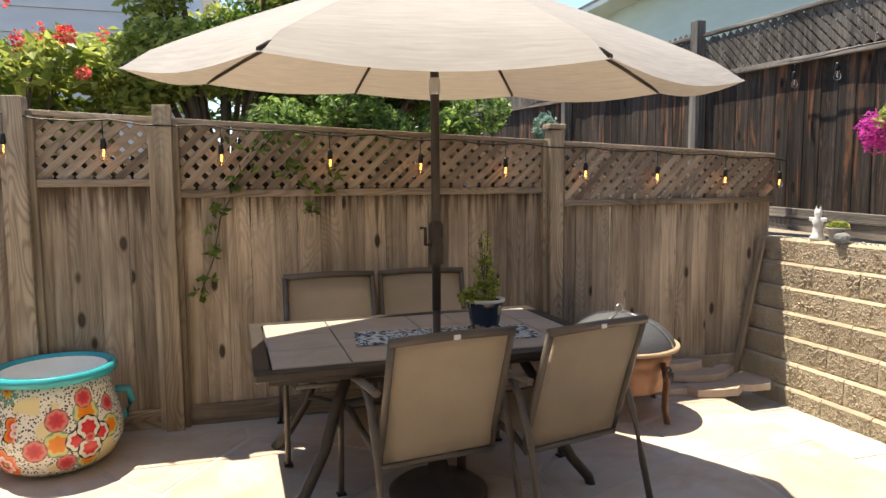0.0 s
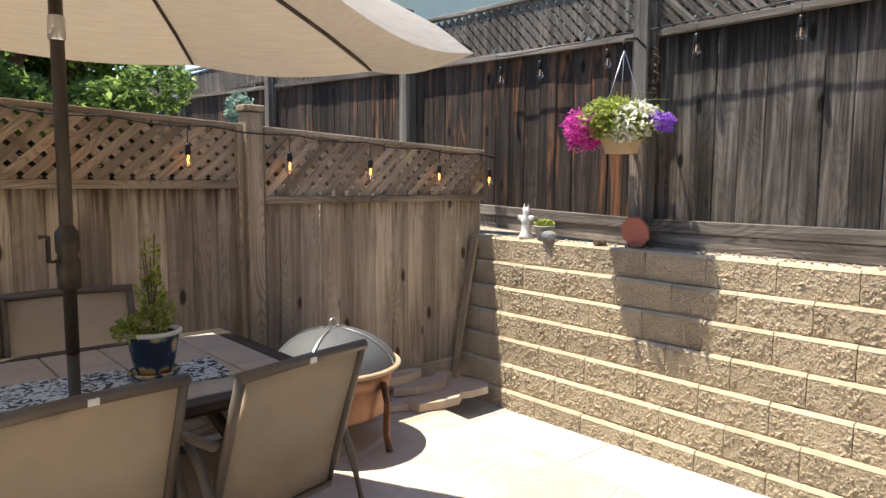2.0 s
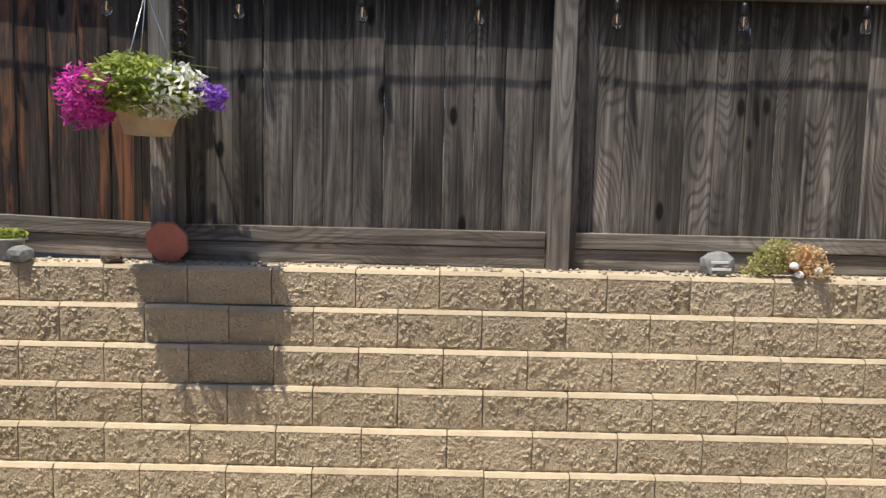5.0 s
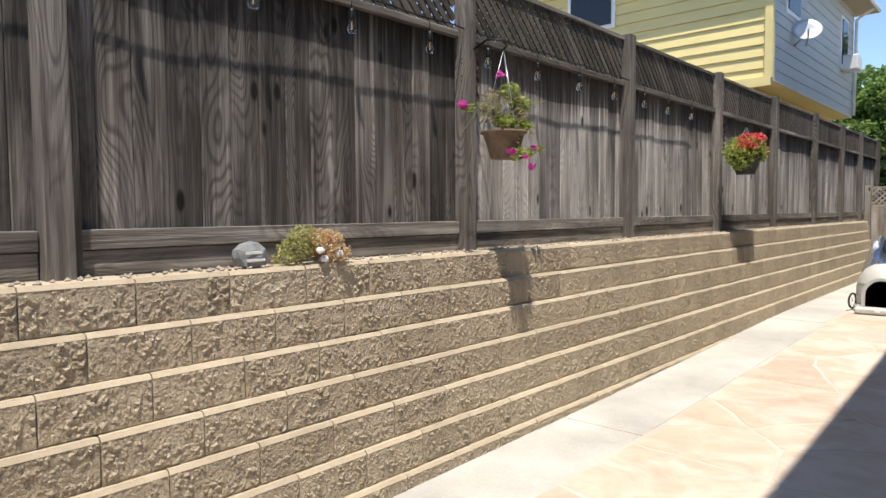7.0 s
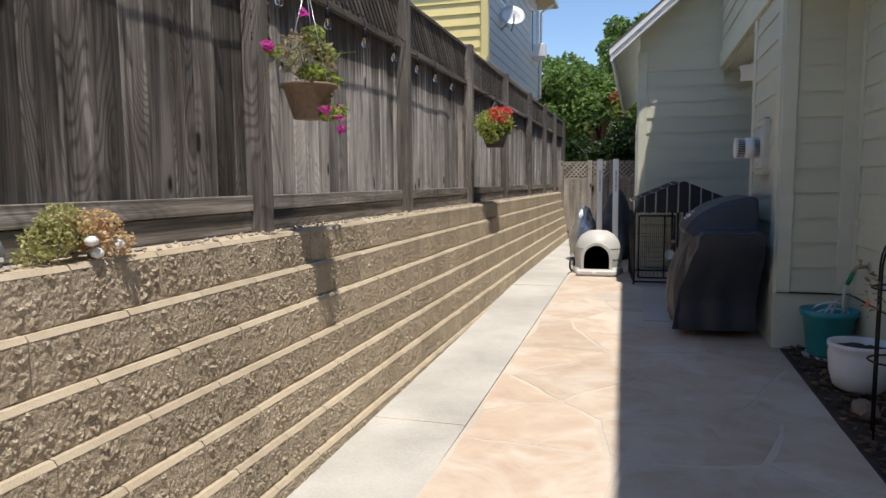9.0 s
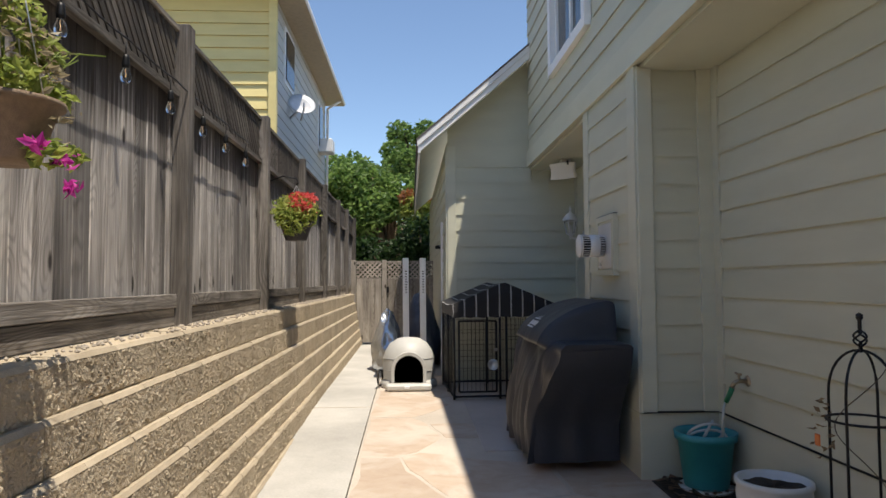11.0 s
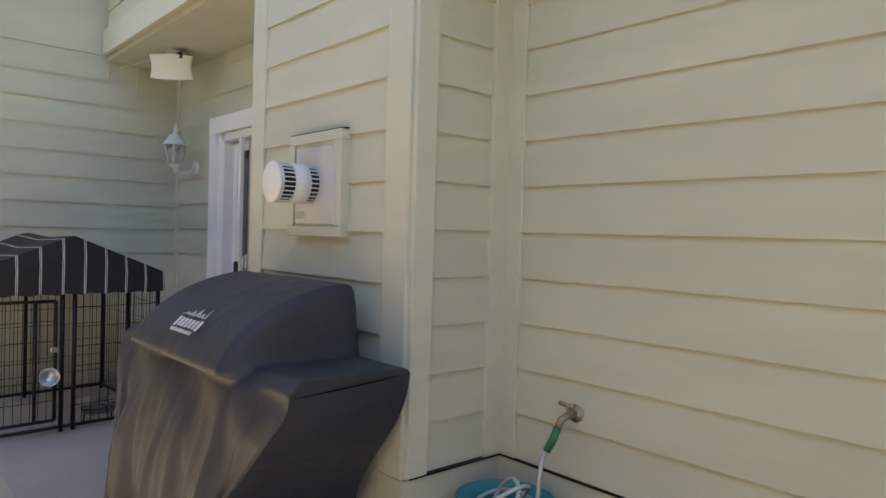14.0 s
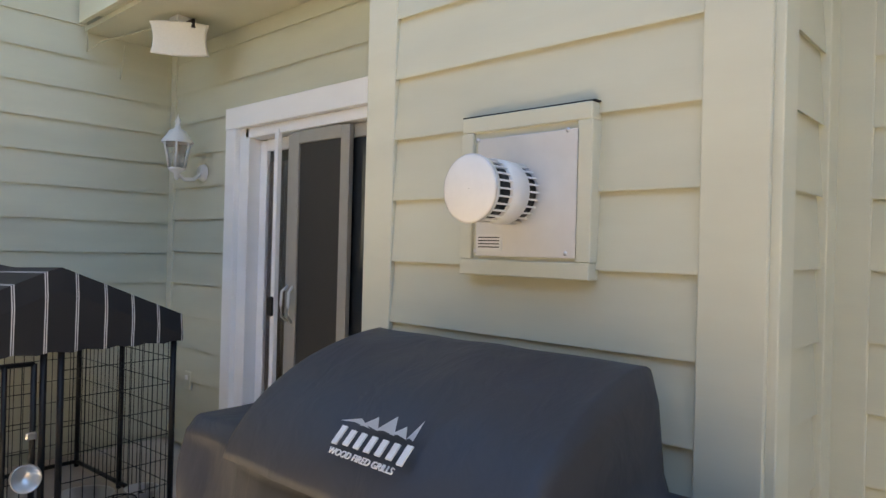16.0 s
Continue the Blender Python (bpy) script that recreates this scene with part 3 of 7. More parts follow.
# filled earth behind the wall with its gravel
bank = sheet(4.16, 30, -40, 40, 6, 40, lambda x, y: WALL_TOP - 0.015 + (0.02 * math.sin(y * 7) * math.sin(x * 5) if x < 5 else 0), 1.2)
solid("ground_bank", bank, DIRT, "dry gravelly soil bank behind the block wall", "soil bank", kind="structure")
gv, gf = [], []
for _ in range(900):
    x, y, s = rs.uniform(4.03, 4.15), rs.uniform(-12, 4.0), rs.uniform(0.004, 0.014)
    i = len(gv)
    for dx, dy, dz in ((1, 0, 0), (-1, 0, 0), (0, 1, 0), (0, -1, 0), (0, 0, 0.8), (0, 0, -0.8)):
        gv.append((x + dx * s * rs.uniform(0.7, 1.3), y + dy * s * rs.uniform(0.7, 1.3), WALL_TOP + 0.004 + dz * s))
    gf += [(i, i + 2, i + 4), (i + 2, i + 1, i + 4), (i + 1, i + 3, i + 4), (i + 3, i, i + 4), (i + 2, i, i + 5), (i + 1, i + 2, i + 5), (i + 3, i + 1, i + 5), (i, i + 3, i + 5)]
gm = bpy.data.meshes.new("gravel")
gm.from_pydata(gv, [], gf)
gm.materials.append(plain("mixed_gravel", (0.3, 0.26, 0.215), 0.9, var=0.4, scale=40))
tagged(new("gravel", gm), "small tan and grey stones along the wall top", "gravel", kind="stuff")

# ---- fences ----
def slats(w, h, gap, lean):
    """Clipped diagonal laths of a lattice panel, in its plane; two crossing layers."""
    out = []
    for sgn, layer in ((lean, 0), (-lean, 1)):
        c = -h
        while c < w + h:
            # line x = c + sgn * z for z in 0..h, mirrored for the second layer
            x0, x1 = (c, c + h) if sgn > 0 else (c + h, c)
            pts = []
            for z in (0, h):
                pts.append((x0 if z == 0 else x1, z))
            (ax, az), (bx, bz) = pts
            t0, t1 = 0.0, 1.0
            dx = bx - ax
            for lim, side in ((0.0, 1), (w, -1)):
                # keep side * (x - lim) >= 0
                fa, fb = side * (ax - lim), side * (bx - lim)
                if fa < 0 and fb < 0:
                    t0, t1 = 1, 0
                elif fa < 0:
                    t0 = max(t0, fa / (fa - fb))
                elif fb < 0:
                    t1 = min(t1, fa / (fa - fb))
            if t1 - t0 > 0.08:
                out.append((ax + dx * t0, az + (bz - az) * t0, ax + dx * t1, az + (bz - az) * t1, layer))
            c += gap
    return out


def lattice_panel(parent, material, origin, axis, w, h, gap, width, thick, joined=None, fit=lambda x: 1.0, lean=1):
    """axis: unit vector of the panel's run."""
    side = Vector((axis.y, -axis.x, 0))
    for ax, az, bx, bz, layer in slats(w, h, gap, lean):
        az, bz = az * fit(ax), bz * fit(bx)
        a = origin + axis * ax + Vector((0, 0, az)) + side * (layer * thick)
        c = origin + axis * bx + Vector((0, 0, bz)) + side * (layer * thick)
        d = c - a
        q = Matrix((side, d.normalized().cross(side), d.normalized())).transposed().to_4x4()
        b = bm_box(0, 0, 0, thick, width, d.length)
        m = Matrix.Translation((a + c) / 2) @ q
        if joined is not None:
            join(joined, b, m)
        else:
            part("slat", b, material, parent, m=m)


rf = random.Random(8)
FY = 4.15
back_fence = thing("fence", "weathered brown board fence with a lattice top", "fence", kind="structure")
board = {}
def boards(parent, material, origin, axis, length, z0, z1, width, thick):
    """Upright boards side by side, each its own piece."""
    key = (material.name, round(z1 - z0, 2))
    if key not in board:
        board[key] = [finish(bm_box(0, 0, (z1 - z0) / 2, width - g, thick, z1 - z0, 0.005), "board", material) for g in (0.0, 0.0006)]
    n = int(length / width)
    yaw = math.degrees(math.atan2(axis.y, axis.x))
    for i in range(n):
        p = origin + axis * ((i + 0.5) * length / n)
        p += Vector((-axis.y, axis.x, 0)) * rf.uniform(-0.004, 0.004)
        piece("board", board[key][i % 2], parent, pose(p.x, p.y, z0, 0, rf.uniform(-0.1, 0.1), yaw + rf.uniform(-0.9, 0.9)) @ Matrix.Diagonal((length / n / width, 1, 1, 1)))


def fence_top(x):
    return 2.03 - 0.042 * (x + 0.3)

POSTS_X = [-1.05, -0.3, 2.21]
for x in POSTS_X:
    zt = 2.11 - 0.042 * (x + 0.3)
    part("post", bm_box(x, FY - 0.03, zt / 2 + 0.05, 0.1, 0.1, zt - 0.1, 0.004), FENCE_POST, back_fence)
    part("trim_strip", bm_box(x - 0.067, FY - 0.015, zt / 2, 0.032, 0.045, zt - 0.16), FENCE_POST, back_fence)
    part("trim_strip", bm_box(x + 0.067, FY - 0.015, zt / 2, 0.032, 0.045, zt - 0.16), FENCE_POST, back_fence)
part("post_cap", bm_box(2.21, FY - 0.03, 2.03, 0.125, 0.125, 0.035, 0.006), FENCE_POST, back_fence)
for x0, x1 in ((-2.9, -1.1), (-1.0, -0.35), (-0.25, 2.16), (2.26, 4.1)):
    xm = (x0 + x1) / 2
    tilt = math.degrees(math.atan(0.042))
    zb = fence_top(xm) - 0.38
    boards(back_fence, FENCE_GREY, Vector((x0, FY + 0.02, 0)), Vector((1, 0, 0)), x1 - x0, 0.14, zb + 0.02, 0.138, 0.016)
    part("rail", bm_box(xm, FY - 0.005, zb, x1 - x0, 0.04, 0.045, 0.003), RAIL_GREY, back_fence, m=pose(0, 0, 0))
    part("top_rail", bm_box(0, 0, 0, x1 - x0, 0.05, 0.03, 0.003), RAIL_GREY, back_fence, m=pose(xm, FY, fence_top(xm), 0, tilt, 0))
    part("kick_board", bm_box(xm, FY + 0.0, 0.24, x1 - x0, 0.02, 0.13, 0.003), RAIL_GREY, back_fence)
    lattice_panel(back_fence, LATTICE, Vector((x0, FY + 0.012, zb + 0.02)), Vector((1, 0, 0)), x1 - x0, 0.36, 0.1, 0.043, 0.009, None, lambda s, x0=x0, zb=zb: (fence_top(x0 + s) - 0.012 - zb - 0.02) / 0.36, -1)
part("leaning_board", bm_box(0, 0, 0.53, 0.03, 0.05, 1.08, 0.003), FENCE_POST, back_fence, m=pose(3.76, FY - 0.06, 0.16, 0, 11.6, 0))

TX = 4.2
tall_fence = thing("fence", "tall dark stained board fence with lattice on the block wall", "fence", kind="structure")
TALL_POSTS = [15.9, 13.2, 10.53, 7.74, 5.17, 2.82, 0.965, -1.32, -3.46, -5.55, -7.6, -9.7, -11.6, -13.2, -15.0]
far_lattice = bmesh.new()
def rise(y):
    """The fence climbs with the ground past the yard's corner."""
    return 0.045 * max(0.0, y - 3.4)


for i, y in enumerate(TALL_POSTS):
    part("post", bm_box(TX - 0.035, y, 2.06, 0.09, 0.1, 1.72, 0.004), TALL_POST, tall_fence, m=pose(0, 0, rise(y) + (0.1 if y > 4 else 0)))
    part("post_strip", bm_box(TX - 0.02, y - 0.068, 1.95, 0.04, 0.034, 1.5), TALL_POST, tall_fence, m=pose(0, 0, rise(y)))
    if i + 1 == len(TALL_POSTS):
        break
    y1 = TALL_POSTS[i + 1]
    w, ym = y - y1 - 0.14, (y + y1) / 2
    up_, slope = (rise(y) + rise(y1)) / 2, math.degrees(math.atan((rise(y) - rise(y1)) / (y - y1)))

    def rail(name, dx, z, thick, length, h):
        part(name, bm_box(0, 0, 0, thick, length, h, 0.003), TALL_RAIL, tall_fence, m=pose(TX + dx, ym, z + up_, slope, 0, 0))
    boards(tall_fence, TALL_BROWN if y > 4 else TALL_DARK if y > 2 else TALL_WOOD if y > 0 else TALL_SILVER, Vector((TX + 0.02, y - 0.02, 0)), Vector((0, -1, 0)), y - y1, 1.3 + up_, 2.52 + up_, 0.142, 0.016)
    rail("rail", -0.012, 1.36, 0.035, w + 0.03, 0.075)
    rail("kick_board", -0.006, 1.272, 0.025, w + 0.03, 0.095)
    rail("rail", -0.012, 2.515, 0.04, w + 0.03, 0.04)
    rail("top_rail", 0.0, 2.89, 0.05, w + 0.05, 0.03)
    lattice_panel(tall_fence, TALL_LATT, Vector((TX + 0.004, y - 0.07, 2.53 + up_)), Vector((0, -1, 0)), w, 0.35, 0.082, 0.04, 0.009, None if 5.1 > y > -4 else far_lattice)
tagged(part("far_lattice", far_lattice, TALL_LATT, tall_fence), kind="stuff")

gate = thing("gate", "weathered wooden side gate with a lattice top", "gate")
GY = -13.2
for x in (4.02, 3.4, 2.95, 2.3):
    part("post", bm_box(x, GY - 0.03, 1.05, 0.1, 0.1, 1.7, 0.004), GATE_WOOD, gate)
for x0, x1 in ((3.46, 3.96), (3.01, 3.34), (2.36, 2.89)):
    xm = (x0 + x1) / 2
    boards(gate, GATE_WOOD, Vector((x0, GY, 0)), Vector((1, 0, 0)), x1 - x0, 0.24, 1.52, 0.12, 0.016)
    part("rail", bm_box(xm, GY - 0.02, 1.52, x1 - x0, 0.04, 0.06), GATE_WOOD, gate)
    part("top_rail", bm_box(xm, GY - 0.02, 1.86, x1 - x0, 0.04, 0.04), GATE_WOOD, gate)
    lattice_panel(gate, GATE_WOOD, Vector((x0, GY, 1.55)), Vector((1, 0, 0)), x1 - x0, 0.3, 0.095, 0.034, 0.009, lean=-1)
part("latch", bm_box(3.33, GY + 0.02, 1.3, 0.05, 0.03, 0.12, 0.004), BLACKM, gate)
# the yard's end beyond the camera's back: plain board fence
side = thing("fence", "plain weathered board fence closing the yard", "fence", kind="structure")
boards(side, FENCE_POST, Vector((-2.95, -0.9, 0)), Vector((0, 1, 0)), 5.0, 0.1, 1.95, 0.25, 0.02)

# ---- house ----
LAP = 0.1875
plank_mesh = {}
def lap_mesh(length):
    """A siding plank: thin at its top, proud at its foot."""
    key = round(length, 3)
    if key not in plank_mesh:
        b = bmesh.new()
        prof = ((0.0, 0.006), (0.012, 0.006), (0.023, 0.0), (0.023, 0.004), (0.008, LAP + 0.012), (0.0, LAP + 0.012))
        ends = [[b.verts.new((x, -y, z)) for y, z in prof] for x in (-length / 2, length / 2)]
        for i in range(6):
            b.faces.new((ends[0][i], ends[0][(i + 1) % 6], ends[1][(i + 1) % 6], ends[1][i]))
        b.faces.new(ends[0])
        b.faces.new(list(reversed(ends[1])))
        plank_mesh[key] = finish(b, "plank", SIDING)
    return plank_mesh[key]


def siding(wall, a, c, z0, z1, holes=(), z_base=0.6, lap=LAP):
    """Lapped planks on a wall from a to c (outside to the right of a->c when seen from above... faces the normal)."""
    a, c = Vector(a), Vector(c)
    d = (c - a).normalized()
    yaw = math.degrees(math.atan2(d.y, d.x))
    length = (c - a).length
    k = math.floor((z0 - z_base) / lap)
    z = z_base + k * lap
    while z < z1 - 0.03:
        if z >= z0 - 0.02:
            spans = [(0.0, length)]
            for h0, h1, hz0, hz1 in holes:
                if z + lap * 0.5 > hz0 and z + lap * 0.5 < hz1:
                    spans = [s for s0, s1 in spans for s in ((s0, min(s1, h0)), (max(s0, h1), s1)) if s[1] - s[0] > 0.02]
            for s0, s1 in spans:
                p = a + d * (s0 + s1) / 2
                piece("plank", lap_mesh(s1 - s0), wall, pose(p.x, p.y, z, 0, 0, yaw) @ Matrix.Diagonal((1, 1, lap / LAP, 1)))
        z += lap


def wall_box(name, label, x0, x1, y0, y1, z0, z1, material=SIDING):
    return solid(name, bm_box((x0 + x1) / 2, (y0 + y1) / 2, (z0 + z1) / 2, x1 - x0, y1 - y0, z1 - z0), material, label, "wall", kind="structure")


XB, XW, XR, YK, YB = 1.355, 0.83, 0.74, -8.1, -4.0
BASE = 0.6
# ground-floor wall beside the planters, with its window
WY0, WY1, WZ0, WZ1 = -1.99, -1.02, 1.14, 2.4
w_main = thing("wall_main", "sage green lap siding house wall over a concrete base", "house wall", kind="structure")
for y0, y1, z0, z1 in ((YB - 0.1, WY0, -0.1, 2.9), (WY1, -0.9, -0.1, 2.9), (WY0, WY1, -0.1, WZ0), (WY0, WY1, WZ1, 2.9)):
    part("wall_panel", bm_box(XW - 0.1, (y0 + y1) / 2, (z0 + z1) / 2, 0.2, y1 - y0, z1 - z0), SIDING, w_main)
siding(w_main, (XW, YB, 0), (XW, -0.9, 0), BASE, 2.88, ((WY0 - YB - 0.1, WY1 - YB + 0.1, WZ0 - 0.1, WZ1 + 0.1),))
part("foundation", bm_box(XW - 0.03, (YB - 0.9) / 2, 0.24, 0.1, 3.1, 0.69), TRIM, w_main, "painted concrete base")
part("flashing", bm_box(XW + 0.014, (YB - 0.9) / 2, BASE - 0.006, 0.03, 3.1, 0.007), BLACKM, w_main)
part("corner_board", bm_box(XW + 0.012, YB + 0.05, 1.74, 0.03, 0.09, 2.3, 0.003), TRIM, w_main)
w_ret = wall_box("wall_return", "sage green lap siding return wall beside the grill", -1.0, XB - 0.02, YB - 0.2, YB - 0.02, -0.1, 2.9)
siding(w_ret, (XB - 0.08, YB - 0.02, 0), (XW, YB - 0.02, 0), BASE, 2.88)
part("foundation", bm_box((XB + XW) / 2, YB - 0.06, 0.24, XB - XW + 0.02, 0.12, 0.69), TRIM, w_ret, "painted concrete base")
part("flashing", bm_box((XB + XW) / 2, YB + 0.006, BASE - 0.006, XB - XW, 0.03, 0.007), BLACKM, w_ret)
part("corner_board", bm_box(XW + 0.07, YB + 0.0, 1.74, 0.1, 0.03, 2.3, 0.003), TRIM, w_ret)
part("corner_board", bm_box(XB - 0.04, YB + 0.003, 1.74, 0.1, 0.036, 2.3, 0.003), TRIM, w_ret)
# chimney bump with the flue
YL = -5.31
w_bump = wall_box("wall_bump", "sage green lap siding bay with wide corner boards", XR, XB, YL + 0.01, YB - 0.025, -0.1, 2.9)
siding(w_bump, (XB, YL + 0.14, 0), (XB, YB - 0.15, 0), BASE - 0.1, 2.9, z_base=0.519, lap=0.2005)
part("foundation", bm_box(XB + 0.0, (YL + YB) / 2, 0.24, 0.04, YB - YL - 0.01, 0.69), TRIM, w_bump, "painted concrete base")
part("corner_board", bm_box(XB + 0.012, YB - 0.075, 1.75, 0.03, 0.15, 2.32, 0.003), TRIM, w_bump)
part("corner_board", bm_box(XB + 0.012, YL + 0.07, 1.75, 0.03, 0.14, 2.32, 0.003), TRIM, w_bump)
# recess with the sliding door
DY0, DY1, DZ0, DZ1 = -7.2, -5.4, 0.28, 2.26
w_rec = thing("wall_recess", "sage green lap siding wall around a sliding door", "house wall", kind="structure")
for y0, y1, z0, z1 in ((YK, DY0, -0.1, 2.9), (DY1, YL + 0.1, -0.1, 2.9), (DY0, DY1, -0.1, DZ0), (DY0, DY1, DZ1, 2.9)):
    part("wall_panel", bm_box(XR - 0.1, (y0 + y1) / 2, (z0 + z1) / 2, 0.2, y1 - y0, z1 - z0), SIDING, w_rec)
siding(w_rec, (XR, YK, 0), (XR, YL, 0), 0.25, 2.88, ((DY0 - YK - 0.11, DY1 - YK + 0.11, DZ0 - 0.2, DZ1 + 0.12),), z_base=0.4445, lap=0.2125)
part("corner_board", bm_box(XR + 0.012, YK + 0.045, 1.55, 0.03, 0.07, 2.65, 0.003), TRIM, w_rec)
# gable wing
w_gab = thing("wall_gable", "sage green lap siding gable wall with wide corner boards", "house wall", kind="structure")
b = bmesh.new()
prof = [(XR - 0.2, -0.1), (2.4, -0.1), (2.4, 3.25), (XR - 0.2, 4.62)]
fr = [b.verts.new((x, YK, z)) for x, z in prof]
bk = [b.verts.new((x, YK - 0.2, z)) for x, z in prof]
b.faces.new(fr), b.faces.new(list(reversed(bk)))
for i in range(4):
    b.faces.new((fr[i], bk[i], bk[(i + 1) % 4], fr[(i + 1) % 4]))
part("wall_panel", b, SIDING, w_gab)
GLAP, GBASE = 0.203, 0.272
siding(w_gab, (2.3, YK, 0), (XR, YK, 0), 0.22, 2.8, z_base=GBASE, lap=GLAP)
b = bmesh.new()
prof = [(XR, 2.915), (2.4, 2.915), (2.4, 3.4), (XR, 4.83)]
fr = [b.verts.new((x, YK + 0.022, z)) for x, z in prof]
bk = [b.verts.new((x, YK - 0.01, z)) for x, z in prof]
b.faces.new(fr), b.faces.new(list(reversed(bk)))
for i in range(4):
    b.faces.new((fr[i], bk[i], bk[(i + 1) % 4], fr[(i + 1) % 4]))
part("gable_panel", b, SIDING, w_gab, "flat painted panel above the laps")
part("corner_board", bm_box(2.35, YK + 0.012, 1.68, 0.11, 0.03, 3.0, 0.003), TRIM, w_gab)
w_side = wall_box("wall_side", "sage green siding side wall of the garage wing", 2.2, 2.4, -15.5, YK - 0.2, -0.1, 3.25)
siding(w_side, (2.4, -15.4, 0), (2.4, YK - 0.1, 0), 0.3, 3.1)
part("corner_board", bm_box(2.412, YK - 0.05, 1.68, 0.03, 0.12, 3.0, 0.003), TRIM, w_side)
part("door_trim", bm_box(2.42, -9.1, 1.25, 0.05, 0.12, 2.1, 0.003), WHITE, w_side)
# wing roof with white barge board and soffit
roof = thing("roof", "grey shingle roof slope with white barge boards", "roof", kind="structure")
def slope_box(name, x_out, x_in, y0, y1, dz, thick, material, label=""):
    """A slab along the roof slope; dz lifts it off the line through (2.75, 3.16)."""
    b = bmesh.new()
    zf = lambda x: 3.16 + (2.75 - x) * 0.86 + dz
    pr = [(x_out, zf(x_out)), (x_in, zf(x_in)), (x_in, zf(x_in) + thick), (x_out, zf(x_out) + thick)]
    a = [b.verts.new((x, y0, z)) for x, z in pr]
    c = [b.verts.new((x, y1, z)) for x, z in pr]
    b.faces.new(a), b.faces.new(list(reversed(c)))
    for i in range(4):
        b.faces.new((a[i], c[i], c[(i + 1) % 4], a[(i + 1) % 4]))
    return part(name, b, material, roof, label)
slope_box("shingles", 2.8, 0.4, -15.6, -7.73, 0.06, 0.03, ROOF)
slope_box("soffit_board", 2.74, 0.6, -15.5, -7.79, -0.04, 0.02, SOFFIT)
slope_box("barge_board", 2.78, 0.6, -7.785, -7.755, -0.1, 0.15, WHITE, "white painted barge board")
slope_box("drip_strip", 2.79, 0.6, -7.754, -7.735, -0.015, 0.075, WHITE, "white painted trim strip")
part("fascia", bm_box(2.76, -11.6, 3.12, 0.025, 7.7, 0.17), WHITE, roof)
# upper storey
w_up = thing("wall_upper", "sage green lap siding upper storey overhanging the ground floor", "house wall", kind="structure")
UZ0, UZ1 = 2.9, 5.4
UW0, UW1, UWZ = -6.45, -5.0, 3.62
for y0, y1, z0, z1 in ((YK + 0.3, UW0, UZ0, UZ1), (UW1, 1.0, UZ0, UZ1), (UW0, UW1, UZ0, UWZ), (UW0, UW1, 4.9, UZ1)):
    part("wall_panel", bm_box(XB - 0.08, (y0 + y1) / 2, (z0 + z1) / 2 + 0.012, 0.2, y1 - y0, z1 - z0), SIDING, w_up)
part("wall_panel", bm_box(0.2, YK + 0.4, 4.2, 2.1, 0.2, 2.5), SIDING, w_up)
part("wall_panel", bm_box(0.0, 1.0, 4.2, 2.5, 0.2, 2.5), SIDING, w_up)
siding(w_up, (XB + 0.02, YK + 0.2, 0), (XB + 0.02, 1.0, 0), UZ0 + 0.02, UZ1, ((UW0 - YK - 0.3, UW1 - YK - 0.1, UWZ - 0.1, 5.0),))
part("band_board", bm_box(XB + 0.03, (YK + 1.2) / 2, UZ0 + 0.1, 0.03, 9.1, 0.2, 0.003), TRIM, w_up)
rbm = bm_box(0.0, -3.4, 5.48, 3.24, 9.6, 0.14)
# near corner, out of view, pulled in so the shadow on the patio slants
for v in rbm.verts:
    if v.co.x > 0 and v.co.y > 0:
        v.co.x = 1.4
roof_up = solid("roof_upper", rbm, ROOF, "dark shingle roof slab of the upper storey, tapered to slant its shadow", "roof", kind="structure")
solid("ceiling", bm_box(-0.3, -3.55, 2.895, 3.27, 9.1, 0.03), SOFFIT, "sage painted soffit under the overhanging upper storey", "soffit", kind="structure")
w_n = wall_box("wall_north", "sage siding wall closing the house", -3.0, XW, -1.1, -0.9, -0.1, 2.9)
wall_box("wall_patio", "sage siding wall of the covered porch", -3.1, -2.96, -1.0, 1.1, -0.1, 2.9)

# ---- patio table set ----
def arc(n, a0, a1, r, cx=0.0, cz=0.0):
    return [(cx + r * math.cos(radians(a0 + (a1 - a0) * i / n)), cz + r * math.sin(radians(a0 + (a1 - a0) * i / n))) for i in range(n + 1)]


